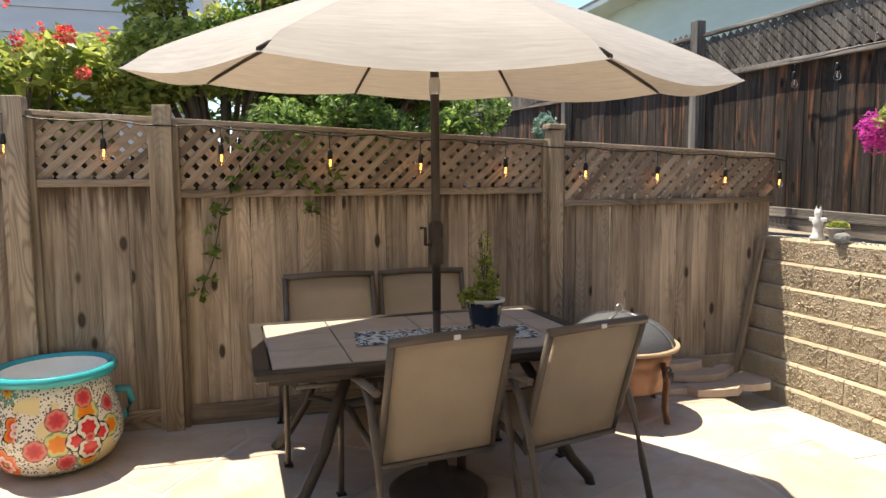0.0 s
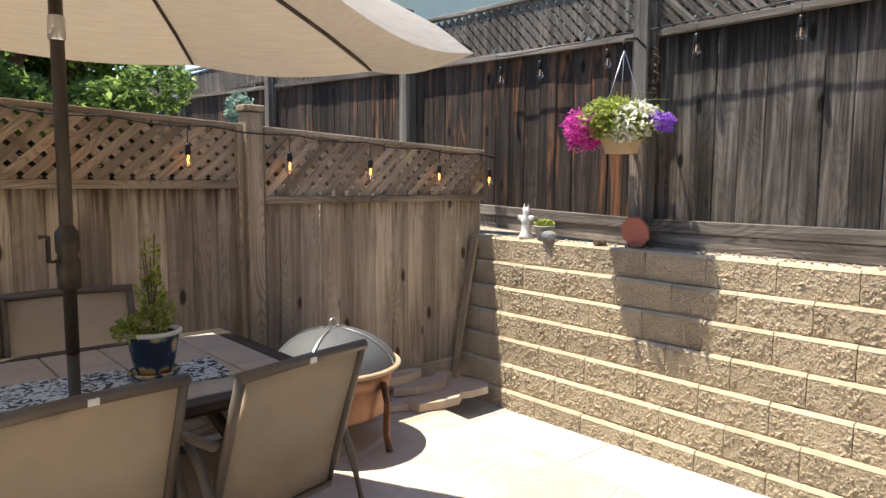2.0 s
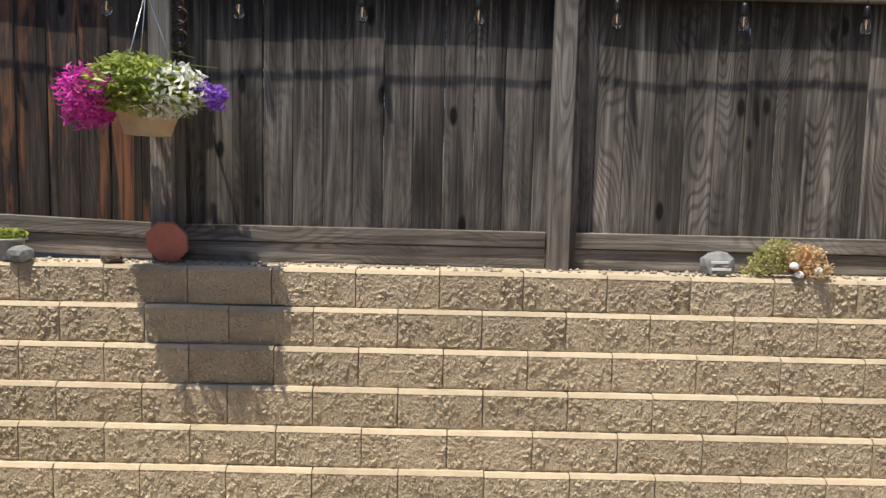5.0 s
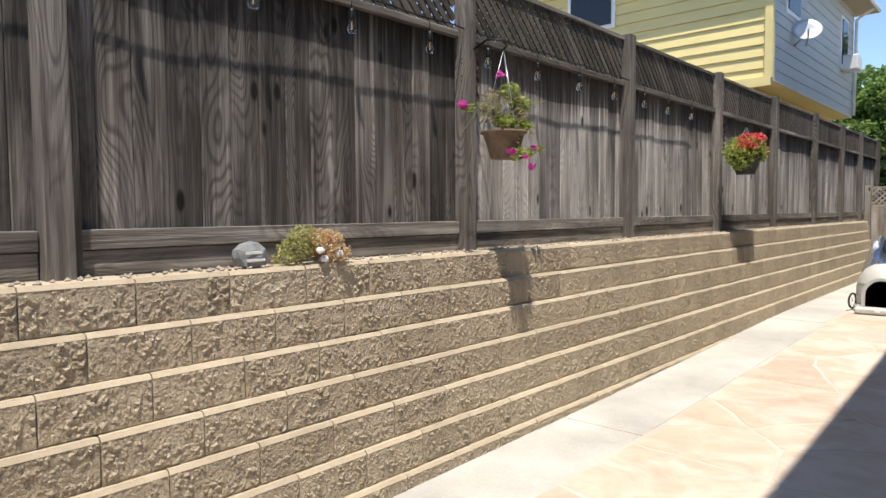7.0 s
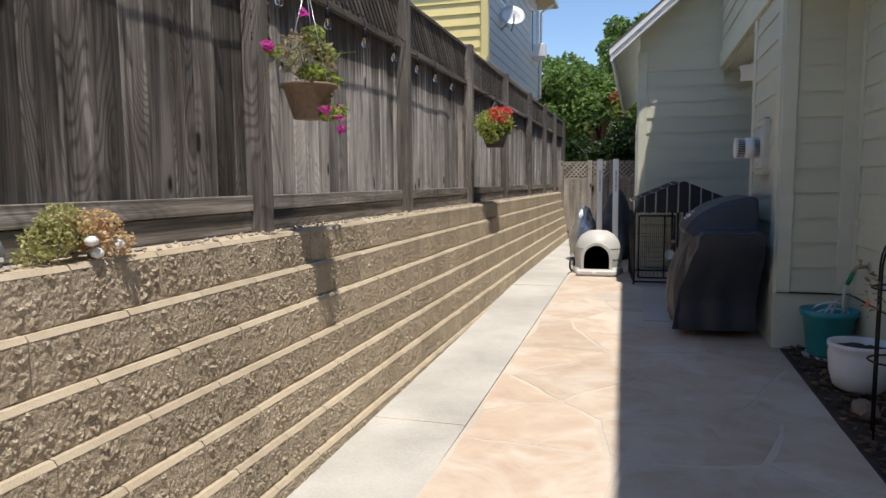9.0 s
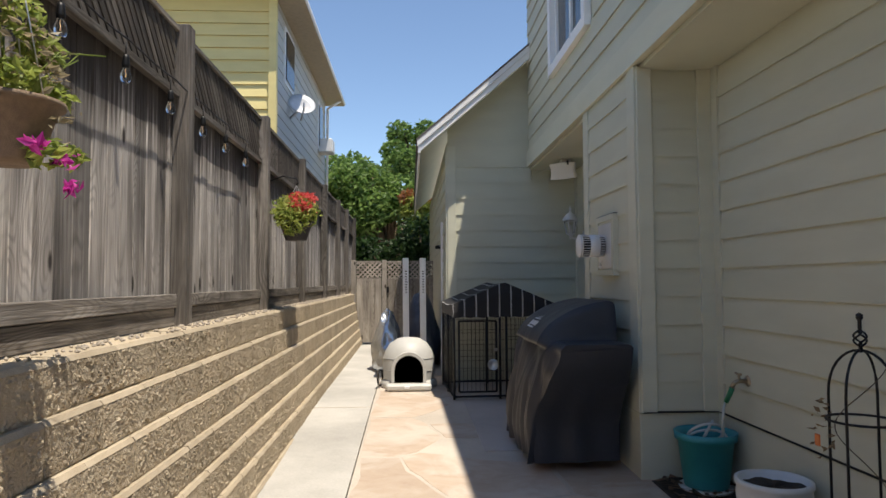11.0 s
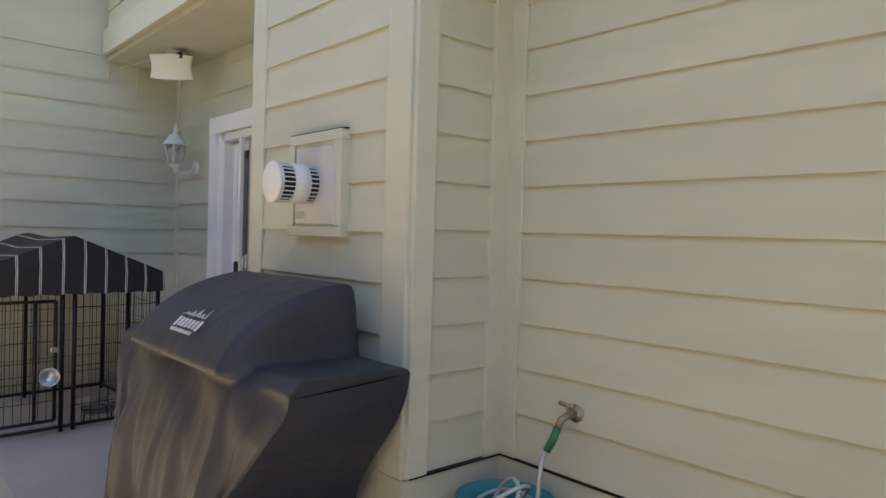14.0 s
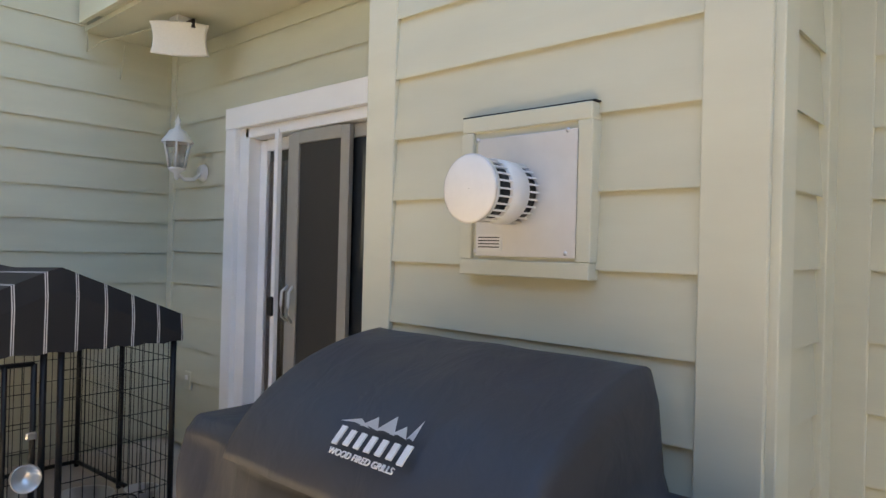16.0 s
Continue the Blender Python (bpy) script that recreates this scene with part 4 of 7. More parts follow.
TZ = 0.87
def patio_table(m):
    t = thing("patio_table", "dark metal patio table with taupe ceramic tile top", "patio table", m)
    L, W = 1.72, 1.1
    frame_mesh = bm_box(0, -W / 2 + 0.035, -0.02, L, 0.07, 0.035, 0.006)
    bm_box(0, W / 2 - 0.035, -0.02, L, 0.07, 0.035, 0.006, frame_mesh)
    bm_box(-L / 2 + 0.035, 0, -0.02, 0.07, W - 0.14, 0.035, 0.006, frame_mesh)
    bm_box(L / 2 - 0.035, 0, -0.02, 0.07, W - 0.14, 0.035, 0.006, frame_mesh)
    part("top_frame", frame_mesh, BRONZE, t)
    part("apron", bm_box(0, 0, -0.055, L - 0.12, W - 0.12, 0.03), BRONZE, t)
    x, k = -L / 2 + 0.075, 0
    cols = (0.344, 0.469, 0.229, 0.344, 0.183)
    for i, cw in enumerate(cols):
        rows = (0.315, 0.315, 0.306) if i % 2 == 0 else (0.469, 0.469)
        y = -W / 2 + 0.075
        for rh in rows:
            part("tile", bm_box(x + cw / 2, y + rh / 2, -0.012, cw - 0.006, rh - 0.006, 0.022, 0.003), TILE, t)
            y += rh + 0.002
        x += cw
    for sx in (-1, 1):
        for sy in (-1, 1):
            pts = [(sx * 0.42, sy * 0.3, -0.07), (sx * 0.5, sy * 0.36, -0.22), (sx * 0.56, sy * 0.38, -0.42), (sx * 0.66, sy * 0.42, -0.6), (sx * 0.74, sy * 0.45, -0.7), (sx * 0.75, sy * 0.455, -0.742)]
            part("leg", tube(pts, 0.026, 8), BRONZE, t)
        part("brace", tube([(sx * 0.55, -0.36, -0.4), (sx * 0.42, 0, -0.34), (sx * 0.55, 0.36, -0.4)], 0.016, 6), BRONZE, t)
    part("stretcher", tube([(-0.45, 0, -0.34), (0, 0, -0.31), (0.45, 0, -0.34)], 0.016, 6), BRONZE, t)
    return t


table = patio_table(pose(1.0, 3.21, TZ, 0, 0, 0.5))


def patio_chair(m, high=1.0):
    """Origin on the floor under the seat; the back rises towards -y."""
    c = thing("patio_chair", "taupe metal patio chair with tan sling fabric", "chair", m, "chairs round the patio table")
    w = 0.268
    back_top, seat_back, seat_front = Vector((0, -0.36, 0.885 * high)), Vector((0, -0.18, 0.4)), Vector((0, 0.27, 0.43))
    for s, nm in ((-1, "side_rail"), (1, "side_rail")):
        pts = [(s * w, back_top.y, back_top.z), (s * w, -0.28, 0.64), (s * w, seat_back.y - 0.03, 0.42), (s * w, seat_back.y - 0.002, 0.325), (s * w, -0.1, 0.365), (s * w, 0.1, 0.39), (s * w, seat_front.y, seat_front.z)]
        part(nm, tube(pts, 0.017, 8), TAUPE, c)
        arm = [(s * (w + 0.035), -0.27, 0.66), (s * (w + 0.045), -0.1, 0.665), (s * (w + 0.045), 0.1, 0.65), (s * (w + 0.045), 0.2, 0.6), (s * (w + 0.05), 0.245, 0.45), (s * (w + 0.05), 0.27, 0.015)]
        part("arm_and_front_leg", tube(arm, 0.021, 8, flat=0.7), TAUPE, c)
        leg = [(s * (w + 0.035), -0.1, 0.66), (s * (w + 0.04), -0.2, 0.58), (s * (w + 0.04), -0.27, 0.42), (s * (w + 0.045), -0.33, 0.2), (s * (w + 0.05), -0.38, 0.015)]
        part("rear_leg", tube(leg, 0.019, 8, flat=0.7), TAUPE, c)
        part("foot", bm_box(s * (w + 0.05), 0.27, 0.008, 0.045, 0.045, 0.016, 0.003), BLACKM, c)
        part("foot", bm_box(s * (w + 0.05), -0.38, 0.008, 0.045, 0.045, 0.016, 0.003), BLACKM, c)
    part("top_rail", tube([(-w - 0.012, back_top.y, back_top.z), (0, back_top.y - 0.012, back_top.z + 0.008), (w + 0.012, back_top.y, back_top.z)], 0.02, 8), TAUPE, c)
    part("cross_bar", tube([(-w, -0.185, 0.31), (w, -0.185, 0.31)], 0.014, 6), TAUPE, c)
    part("front_bar", tube([(-w, 0.27, 0.42), (w, 0.27, 0.42)], 0.014, 6), TAUPE, c)
    part("logo_tab", bm_box(0.0, back_top.y - 0.03, back_top.z + 0.004, 0.03, 0.01, 0.02, 0.002), WHITEPL, c, "small white plastic tab")

    def cloth(path, nx=8):
        b = bmesh.new()
        rows = []
        for j, (y, z, sag) in enumerate(path):
            rows.append([b.verts.new((-w + 0.012 + (2 * w - 0.024) * i / nx, y + sag * math.sin(math.pi * i / nx) * 0.6, z - sag * math.sin(math.pi * i / nx) * 0.4)) for i in range(nx + 1)])
        for a, d in zip(rows, rows[1:]):
            for i in range(nx):
                f = b.faces.new((a[i], a[i + 1], d[i + 1], d[i]))
                f.smooth = True
        bmesh.ops.solidify(b, geom=list(b.faces), thickness=0.005)
        return b
    part("back_sling", cloth([(back_top.y + 0.002, back_top.z - 0.012, 0), (-0.325, 0.77, 0.006), (-0.28, 0.64, 0.01), (-0.235, 0.5, 0.008), (-0.205, 0.4, 0.004), (-0.185, 0.325, 0.002)]), SLING, c)
    part("seat_sling", cloth([(-0.18, 0.385, 0.002), (-0.1, 0.388, 0.03), (0.1, 0.392, 0.035), (0.27, 0.432, 0.003)]), SLING, c)
    return c


chair = patio_chair(pose(0.885, 2.78, ground_z(0.87, 2.6) + 0.004, 0, 0, 7))
copy_thing(chair, pose(1.51, 2.77, ground_z(1.5, 2.6) + 0.004, 0, 0, 13))
rear = patio_chair(pose(0.63, 3.66, ground_z(0.63, 3.7) + 0.004, 0, 0, 180), 1.04)
copy_thing(rear, pose(1.2, 3.68, ground_z(1.2, 3.7) + 0.004, 0, 0, 176))

# table runner and potted plant
b = bmesh.new()
bmesh.ops.create_grid(b, x_segments=20, y_segments=6, size=0.5)
b.transform(Matrix.Diagonal((0.92, 0.3, 1, 1)))
for v in b.verts:
    v.co.z += 0.002 * math.sin(v.co.x * 30) + 0.003
bmesh.ops.solidify(b, geom=list(b.faces), thickness=0.004)
m_run, nt, bs = nodes_of("leaf_print_cloth")
vv = coords(nt)
leafp = ramp(nt, noise_tex(nt, vv, 26, 2, 0.4, 1.8), ((0.46, 0.0), (0.5, 1.0)))
nt.links.new(mix(nt, leafp, (0.03, 0.04, 0.06), (0.5, 0.58, 0.62)), bs.inputs["Base Color"])
bs.inputs["Roughness"].default_value = 0.9
solid("table_runner", b, m_run, "dark table runner with a pale leaf print", "table runner", pose(1.1, 3.1, TZ + 0.003, 0, 0, -7))


def pot_profile(r0, r1, h, rim=0.012, wall=0.012):
    return [(0.001, 0.0), (r0, 0.0), (r0 * 1.02, 0.01), (r1 * 0.97, h * 0.9), (r1 + rim, h * 0.92), (r1 + rim, h), (r1 - wall, h), (r0 * 0.9, h * 0.3), (0.001, h * 0.28)]


def painted(name, base, spots):
    """Glazed ceramic with painted blossoms: rings of petals in cells."""
    m, nt, bs = nodes_of(name)
    v = coords(nt)
    vo = nt.nodes.new("ShaderNodeTexVoronoi")
    vo.inputs["Scale"].default_value = spots
    nt.links.new(v, vo.inputs[0])
    dist = vo.outputs["Distance"]
    cellcol = nt.nodes.new("ShaderNodeSeparateColor")
    nt.links.new(vo.outputs["Color"], cellcol.inputs[0])
    return m, nt, bs, v, dist, cellcol.outputs[0]


m_blue, nt, bs, v, dist, cell = painted("dark_blue_floral_glaze", (0.01, 0.02, 0.05), 16)
c = ramp(nt, dist, ((0.12, (0.45, 0.22, 0.05)), (0.3, (0.55, 0.4, 0.2)), (0.42, (0.05, 0.12, 0.15)), (0.5, (0.012, 0.022, 0.05))))
c = mix(nt, ramp(nt, cell, ((0.72, 0.0), (0.75, 1.0))), c, (0.02, 0.04, 0.07))
nt.links.new(c, bs.inputs["Base Color"])
bs.inputs["Roughness"].default_value = 0.15
plant = thing("potted_plant", "dark blue floral glazed pot with a green trailing plant", "potted plant", pose(1.3, 3.06, TZ + 0.01))
part("pot", lathe([(0.001, 0.02), (0.062, 0.02), (0.075, 0.05), (0.09, 0.14), (0.093, 0.165), (0.084, 0.168), (0.08, 0.14), (0.001, 0.14)]), m_blue, plant)
part("rim", lathe([(0.092, 0.16), (0.103, 0.163), (0.105, 0.175), (0.09, 0.178), (0.083, 0.165)]), WHITEPL, plant, "white glazed rim")
part("saucer", lathe([(0.001, 0.0), (0.07, 0.0), (0.095, 0.018), (0.09, 0.024), (0.06, 0.012), (0.001, 0.012)]), m_blue, plant)
part("soil", lathe([(0.001, 0.15), (0.084, 0.146)]), SOIL, plant)
rp = random.Random(2)
for i in range(5):
    a = i * 1.25
    part("stem", tube([(0, 0, 0.14), (0.012 * math.cos(a), 0.012 * math.sin(a), 0.3), (0.03 * math.cos(a), 0.03 * math.sin(a), 0.42 + 0.03 * i)], 0.0025, 5), BARK, plant)
leaf_object("foliage", leaves([(-0.03, 0, 0.2, 0.1, 0.09, 0.05), (0, 0, 0.3, 0.06, 0.05, 0.1), (0, 0, 0.43, 0.035, 0.035, 0.1), (-0.1, -0.03, 0.19, 0.06, 0.05, 0.04), (0.05, 0.02, 0.24, 0.05, 0.05, 0.05)], 760, 0.019, rp), LEAF_LT, plant)

# ---- umbrella ----
umb = thing("patio_umbrella", "open cream canvas market umbrella on a bronze pole", "patio umbrella", pose(0.99, 2.88, 0))
part("pole", tube([(0, 0, 0.14), (0, 0, 1.05)], 0.019, 12), BRONZE, umb)
part("pole", tube([(0, 0, 1.05), (0, 0, 2.6)], 0.021, 12), BRONZE, umb)
part("crank_housing", lathe([(0.022, 0), (0.034, 0.01), (0.036, 0.09), (0.03, 0.12), (0.036, 0.13), (0.036, 0.19), (0.022, 0.21)], 14), BRONZE, umb, m=pose(0, 0, 1.26))
part("crank_handle", tube([(-0.03, -0.02, 1.36), (-0.06, -0.03, 1.36), (-0.06, -0.03, 1.44), (-0.085, -0.035, 1.44)], 0.008, 6), BRONZE, umb)
part("tilt_collar", lathe([(0.023, 0), (0.026, 0.005), (0.026, 0.07), (0.023, 0.075)], 14), STEEL, umb, "grey metal collar", m=pose(0, 0, 2.05))
part("base", lathe([(0.001, 0.0), (0.24, 0.0), (0.24, 0.03), (0.2, 0.06), (0.06, 0.1), (0.035, 0.2), (0.001, 0.2)], 28), BRONZE, umb, m=pose(0, 0, ground_z(1, 2.9) + 0.004))
head = part("canopy_hub", lathe([(0.03, 0), (0.055, 0.01), (0.055, 0.05), (0.03, 0.06)], 12), BRONZE, umb)
UT = pose(0, 0, 2.115, 0, 1.5, -16) @ pose(0, 0, 0, 5, 0, 0)
R, RISE = 1.32, 0.52
head.matrix_basis = UT @ pose(0, 0, 0.15)
def canopy_z(r):
    return RISE * (1 - r / R) ** 0.9
angs = [radians(22.5 + 45 * k) for k in range(8)]
for k in range(8):
    b = bmesh.new()
    a0, a1 = angs[k], angs[(k + 1) % 8] + (2 * math.pi if k == 7 else 0)
    nr, na = 10, 8
    g = []
    for i in range(nr + 1):
        r = 0.05 + (R - 0.05) * i / nr
        row = []
        for j in range(na + 1):
            s = j / na
            p0, p1 = Vector((math.cos(a0), math.sin(a0))) * r, Vector((math.cos(a1), math.sin(a1))) * r
            p = p0.lerp(p1, s)
            bow = math.sin(math.pi * s)
            z = canopy_z(r) - 0.016 * bow * (r / R) ** 2 + 0.01 * bow * math.sin(r * 9 + k)
            if i == nr:
                z -= 0.01 + 0.02 * bow
                p *= 0.992
            row.append(b.verts.new((p.x, p.y, z)))
        g.append(row)
    for i in range(nr):
        for j in range(na):
            f = b.faces.new((g[i][j], g[i + 1][j], g[i + 1][j + 1], g[i][j + 1]))
            f.smooth = True
    part("canopy_panel", b, CANVAS, umb, m=UT)
    part("rib", tube([(math.cos(a0) * q, math.sin(a0) * q, canopy_z(q) - 0.016) for q in (0.05, 0.3, 0.55, 0.8, 1.05, R - 0.02)], 0.009, 6), BRONZE, umb, m=UT)
    mid = Vector((math.cos(a0) * R * 0.5, math.sin(a0) * R * 0.5, canopy_z(R * 0.5) - 0.03))
    part("strut", tube([(math.cos(a0) * 0.045, math.sin(a0) * 0.045, 0.17), tuple(mid)], 0.007, 6), BRONZE, umb, m=UT)

# ---- fire pit ----
fp = thing("fire_pit", "copper fire bowl on legs with a grey mesh dome", "fire pit", pose(2.46, 3.66, ground_z(2.46, 3.66) + 0.004) @ Matrix.Diagonal((0.92, 0.92, 0.95, 1)))
part("bowl", lathe([(0.001, 0.16), (0.24, 0.16), (0.3, 0.175), (0.315, 0.18), (0.312, 0.195), (0.335, 0.28), (0.345, 0.36), (0.355, 0.365), (0.36, 0.45), (0.35, 0.45), (0.33, 0.35), (0.29, 0.21), (0.001, 0.19)], 36), COPPER, fp)
part("rim", lathe([(0.34, 0.45), (0.41, 0.455), (0.415, 0.468), (0.41, 0.478), (0.35, 0.475)], 36), TERRA, fp, "pale worn rim")
def dome_arc(k):
    """Radius and height along the spark screen's flattened side."""
    q = k / 10
    return 0.385 * (1 - q ** 1.35), 0.478 + 0.2 * (1 - (1 - q) ** 1.9)


part("dome_screen", lathe([(max(0.001, dome_arc(k)[0]), dome_arc(k)[1]) for k in range(11)], 32), MESHDOME, fp)
for a in (0, 90, 180, 270):
    ca, sa = math.cos(radians(a + 35)), math.sin(radians(a + 35))
    part("dome_strap", tube([((dome_arc(k)[0] + 0.004) * ca, (dome_arc(k)[0] + 0.004) * sa, dome_arc(k)[1] + 0.003) for k in range(10)], 0.011, 6, flat=0.4), STEEL, fp)
    ca, sa = math.cos(radians(a + 20)), math.sin(radians(a + 20))
    part("leg", tube([(0.365 * ca, 0.365 * sa, 0.4), (0.395 * ca, 0.395 * sa, 0.28), (0.385 * ca, 0.385 * sa, 0.1), (0.41 * ca, 0.41 * sa, 0.0)], 0.036, 8, flat=0.3), COPPER, fp)
    part("leg_ring", tube([(0.4 * ca, 0.4 * sa, 0.33)] + [(0.405 * ca - 0.045 * sa * math.cos(u), 0.405 * sa + 0.045 * ca * math.cos(u), 0.33 + 0.045 * math.sin(u)) for u in (0.5, 1.3, 2.1, 2.9, 3.7, 4.5, 5.3)], 0.007, 5), BRONZE, fp)
part("lift_ring", tube([(0.03 * math.cos(u), 0, 0.705 + 0.03 * math.sin(u)) for u in [k * math.pi / 5 for k in range(10)]], 0.005, 6, True), STEEL, fp)

# stacked flagstones in the corner
rk = random.Random(12)
for x, y, z, sx, sy, h, yaw in ((3.32, 3.78, 0.0, 0.5, 0.3, 0.05, 12), (3.3, 3.92, 0.05, 0.42, 0.24, 0.05, -8), (3.58, 3.83, 0.0, 0.42, 0.34, 0.045, -20), (3.22, 4.0, 0.1, 0.4, 0.12, 0.06, 5), (3.52, 3.95, 0.05, 0.28, 0.12, 0.05, 30), (3.02, 3.9, 0.0, 0.3, 0.3, 0.04, 40)):
    b = bmesh.new()
    n = 9
    base_z = ground_z(x, y) + 0.004 + z
    top = [b.verts.new((sx / 2 * math.cos(i * 2 * math.pi / n) * rk.uniform(0.8, 1.15), sy / 2 * math.sin(i * 2 * math.pi / n) * rk.uniform(0.8, 1.15), h)) for i in range(n)]
    low = [b.verts.new((v.co.x * 1.03, v.co.y * 1.03, 0)) for v in top]
    b.faces.new(top), b.faces.new(list(reversed(low)))
    for i in range(n):
        b.faces.new((top[i], low[i], low[(i + 1) % n], top[(i + 1) % n]))
    solid("flagstone", b, STONE, "loose pinkish flagstone stacked in the fence corner", "flagstone", pose(x, y, base_z, 0, 0, yaw), "loose flagstones in the corner")

# ---- painted urn ----
m_urn, nt, bs = nodes_of("bright_floral_majolica")
sep = nt.nodes.new("ShaderNodeSeparateXYZ")
nt.links.new(nt.nodes.new("ShaderNodeTexCoord").outputs["Object"], sep.inputs[0])
around = calc(nt, "MULTIPLY", calc(nt, "ARCTAN2", sep.outputs[1], sep.outputs[0]), 10 / (2 * math.pi))
up = calc(nt, "MULTIPLY", sep.outputs[2], 5.2)
row = calc(nt, "FLOOR", up)
around = calc(nt, "ADD", around, calc(nt, "MULTIPLY", row, 0.5))
fu = calc(nt, "SUBTRACT", calc(nt, "FRACT", around), 0.5)
fv = calc(nt, "SUBTRACT", calc(nt, "FRACT", up), 0.5)
rad = calc(nt, "SQRT", calc(nt, "ADD", calc(nt, "MULTIPLY", fu, fu), calc(nt, "MULTIPLY", fv, fv)))
phi = calc(nt, "ARCTAN2", fv, fu)
odd = calc(nt, "MODULO", calc(nt, "ADD", calc(nt, "FLOOR", around), calc(nt, "MULTIPLY", row, 1.0)), 2.0)
odd = calc(nt, "ABSOLUTE", odd)
lobes = calc(nt, "ABSOLUTE", calc(nt, "SINE", calc(nt, "MULTIPLY", phi, 3.0)))
flower = calc(nt, "DIVIDE", rad, calc(nt, "MULTIPLY_ADD", lobes, 0.16, 0.36))
fan = calc(nt, "DIVIDE", rad, calc(nt, "MULTIPLY_ADD", calc(nt, "ABSOLUTE", calc(nt, "SINE", calc(nt, "MULTIPLY", phi, 4.5))), 0.28, 0.2))
RED_P = ramp(nt, flower, ((0.0, (0.7, 0.5, 0.08)), (0.2, (0.03, 0.03, 0.03)), (0.25, (0.62, 0.03, 0.03)), (0.52, (0.75, 0.72, 0.62)), (0.58, (0.66, 0.04, 0.03)), (0.9, (0.78, 0.25, 0.04)), (0.94, (0.02, 0.02, 0.02)), (1.0, (0.02, 0.02, 0.02))))
FAN_P = ramp(nt, fan, ((0.0, (0.6, 0.05, 0.03)), (0.25, (0.75, 0.3, 0.03)), (0.5, (0.7, 0.55, 0.12)), (0.56, (0.03, 0.05, 0.05)), (0.62, (0.1, 0.3, 0.32)), (0.92, (0.18, 0.32, 0.12)), (0.95, (0.02, 0.02, 0.02))))
shape = mix(nt, odd, flower, fan)
blossom = mix(nt, odd, RED_P, FAN_P)
chk = nt.nodes.new("ShaderNodeTexVoronoi")
chk.inputs["Scale"].default_value = 70
nt.links.new(coords(nt), chk.inputs[0])
dots = ramp(nt, chk.outputs["Distance"], ((0.33, (0.06, 0.06, 0.07)), (0.42, (0.74, 0.71, 0.62))))
wash = ramp(nt, noise_tex(nt, coords(nt), 5.0, 2), ((0.57, 0.0), (0.6, 1.0)))
ground = mix(nt, wash, dots, (0.7, 0.6, 0.33))
over = ramp(nt, shape, ((0.985, 1.0), (1.0, 0.0)))
theta = calc(nt, "ARCTAN2", sep.outputs[1], sep.outputs[0])
arc_u = calc(nt, "MULTIPLY", calc(nt, "SUBTRACT", theta, radians(-50)), 0.32)
away = ramp(nt, calc(nt, "ABSOLUTE", arc_u), ((0.34, 0.0), (0.36, 1.0)))
paint_c = mix(nt, calc(nt, "MULTIPLY", over, away), ground, blossom)


def painted_disc(c_, cu, cv, r_, stops):
    """A round brushed mark at (cu, cv) metres round and up from the large flower's heart."""
    du, dv = calc(nt, "SUBTRACT", arc_u, cu), calc(nt, "SUBTRACT", sep.outputs[2], 0.2 + cv)
    d = calc(nt, "DIVIDE", calc(nt, "SQRT", calc(nt, "ADD", calc(nt, "MULTIPLY", du, du), calc(nt, "MULTIPLY", dv, dv))), r_)
    lobed = calc(nt, "ADD", d, calc(nt, "MULTIPLY", calc(nt, "SINE", calc(nt, "MULTIPLY", calc(nt, "ARCTAN2", dv, du), 7.0)), 0.06))
    return mix(nt, ramp(nt, d, ((0.97, 1.0), (1.0, 0.0))), c_, ramp(nt, lobed, stops))


INK, CREAM = (0.02, 0.02, 0.02), (0.74, 0.7, 0.6)
ORANGE_FAN = ((0.0, (0.75, 0.2, 0.02)), (0.58, (0.8, 0.28, 0.03)), (0.62, (0.68, 0.6, 0.22)), (0.84, (0.6, 0.58, 0.25)), (0.88, (0.2, 0.32, 0.2)))
RED_PETAL = ((0.0, (0.66, 0.05, 0.05)), (0.55, (0.6, 0.03, 0.04)), (0.6, CREAM), (0.84, CREAM), (0.9, INK))
RED_BUD = ((0.0, (0.45, 0.04, 0.05)), (0.5, (0.62, 0.06, 0.07)), (0.8, (0.7, 0.25, 0.2)), (0.95, (0.3, 0.1, 0.08)))
for cu, cv, r_, stops in ((-0.13, 0.0, 0.06, ORANGE_FAN), (0.115, 0.02, 0.055, ORANGE_FAN), (0.0, 0.12, 0.062, ORANGE_FAN), (0.0, -0.105, 0.055, ORANGE_FAN), (0.0, 0.19, 0.045, RED_BUD),
                          (-0.22, -0.02, 0.05, RED_BUD), (-0.13, 0.11, 0.05, RED_BUD), (0.13, 0.13, 0.04, RED_BUD), (-0.1, -0.1, 0.042, RED_BUD),
                          (-0.05, 0.0, 0.052, RED_PETAL), (0.05, 0.008, 0.05, RED_PETAL), (0.0, 0.05, 0.055, RED_PETAL), (0.0, -0.052, 0.055, RED_PETAL), (0.0, 0.0, 0.022, RED_BUD)):
    paint_c = painted_disc(paint_c, cu * 1.15, cv * 1.1, r_ * 1.2, stops)
nt.links.new(paint_c, bs.inputs["Base Color"])
bs.inputs["Roughness"].default_value = 0.16
urn = thing("painted_urn", "large Mexican ceramic urn with bright painted flowers", "ceramic planter", pose(-0.86, 3.8, ground_z(-0.86, 3.8) + 0.004) @ Matrix.Diagonal((0.95, 0.95, 0.95, 1)))
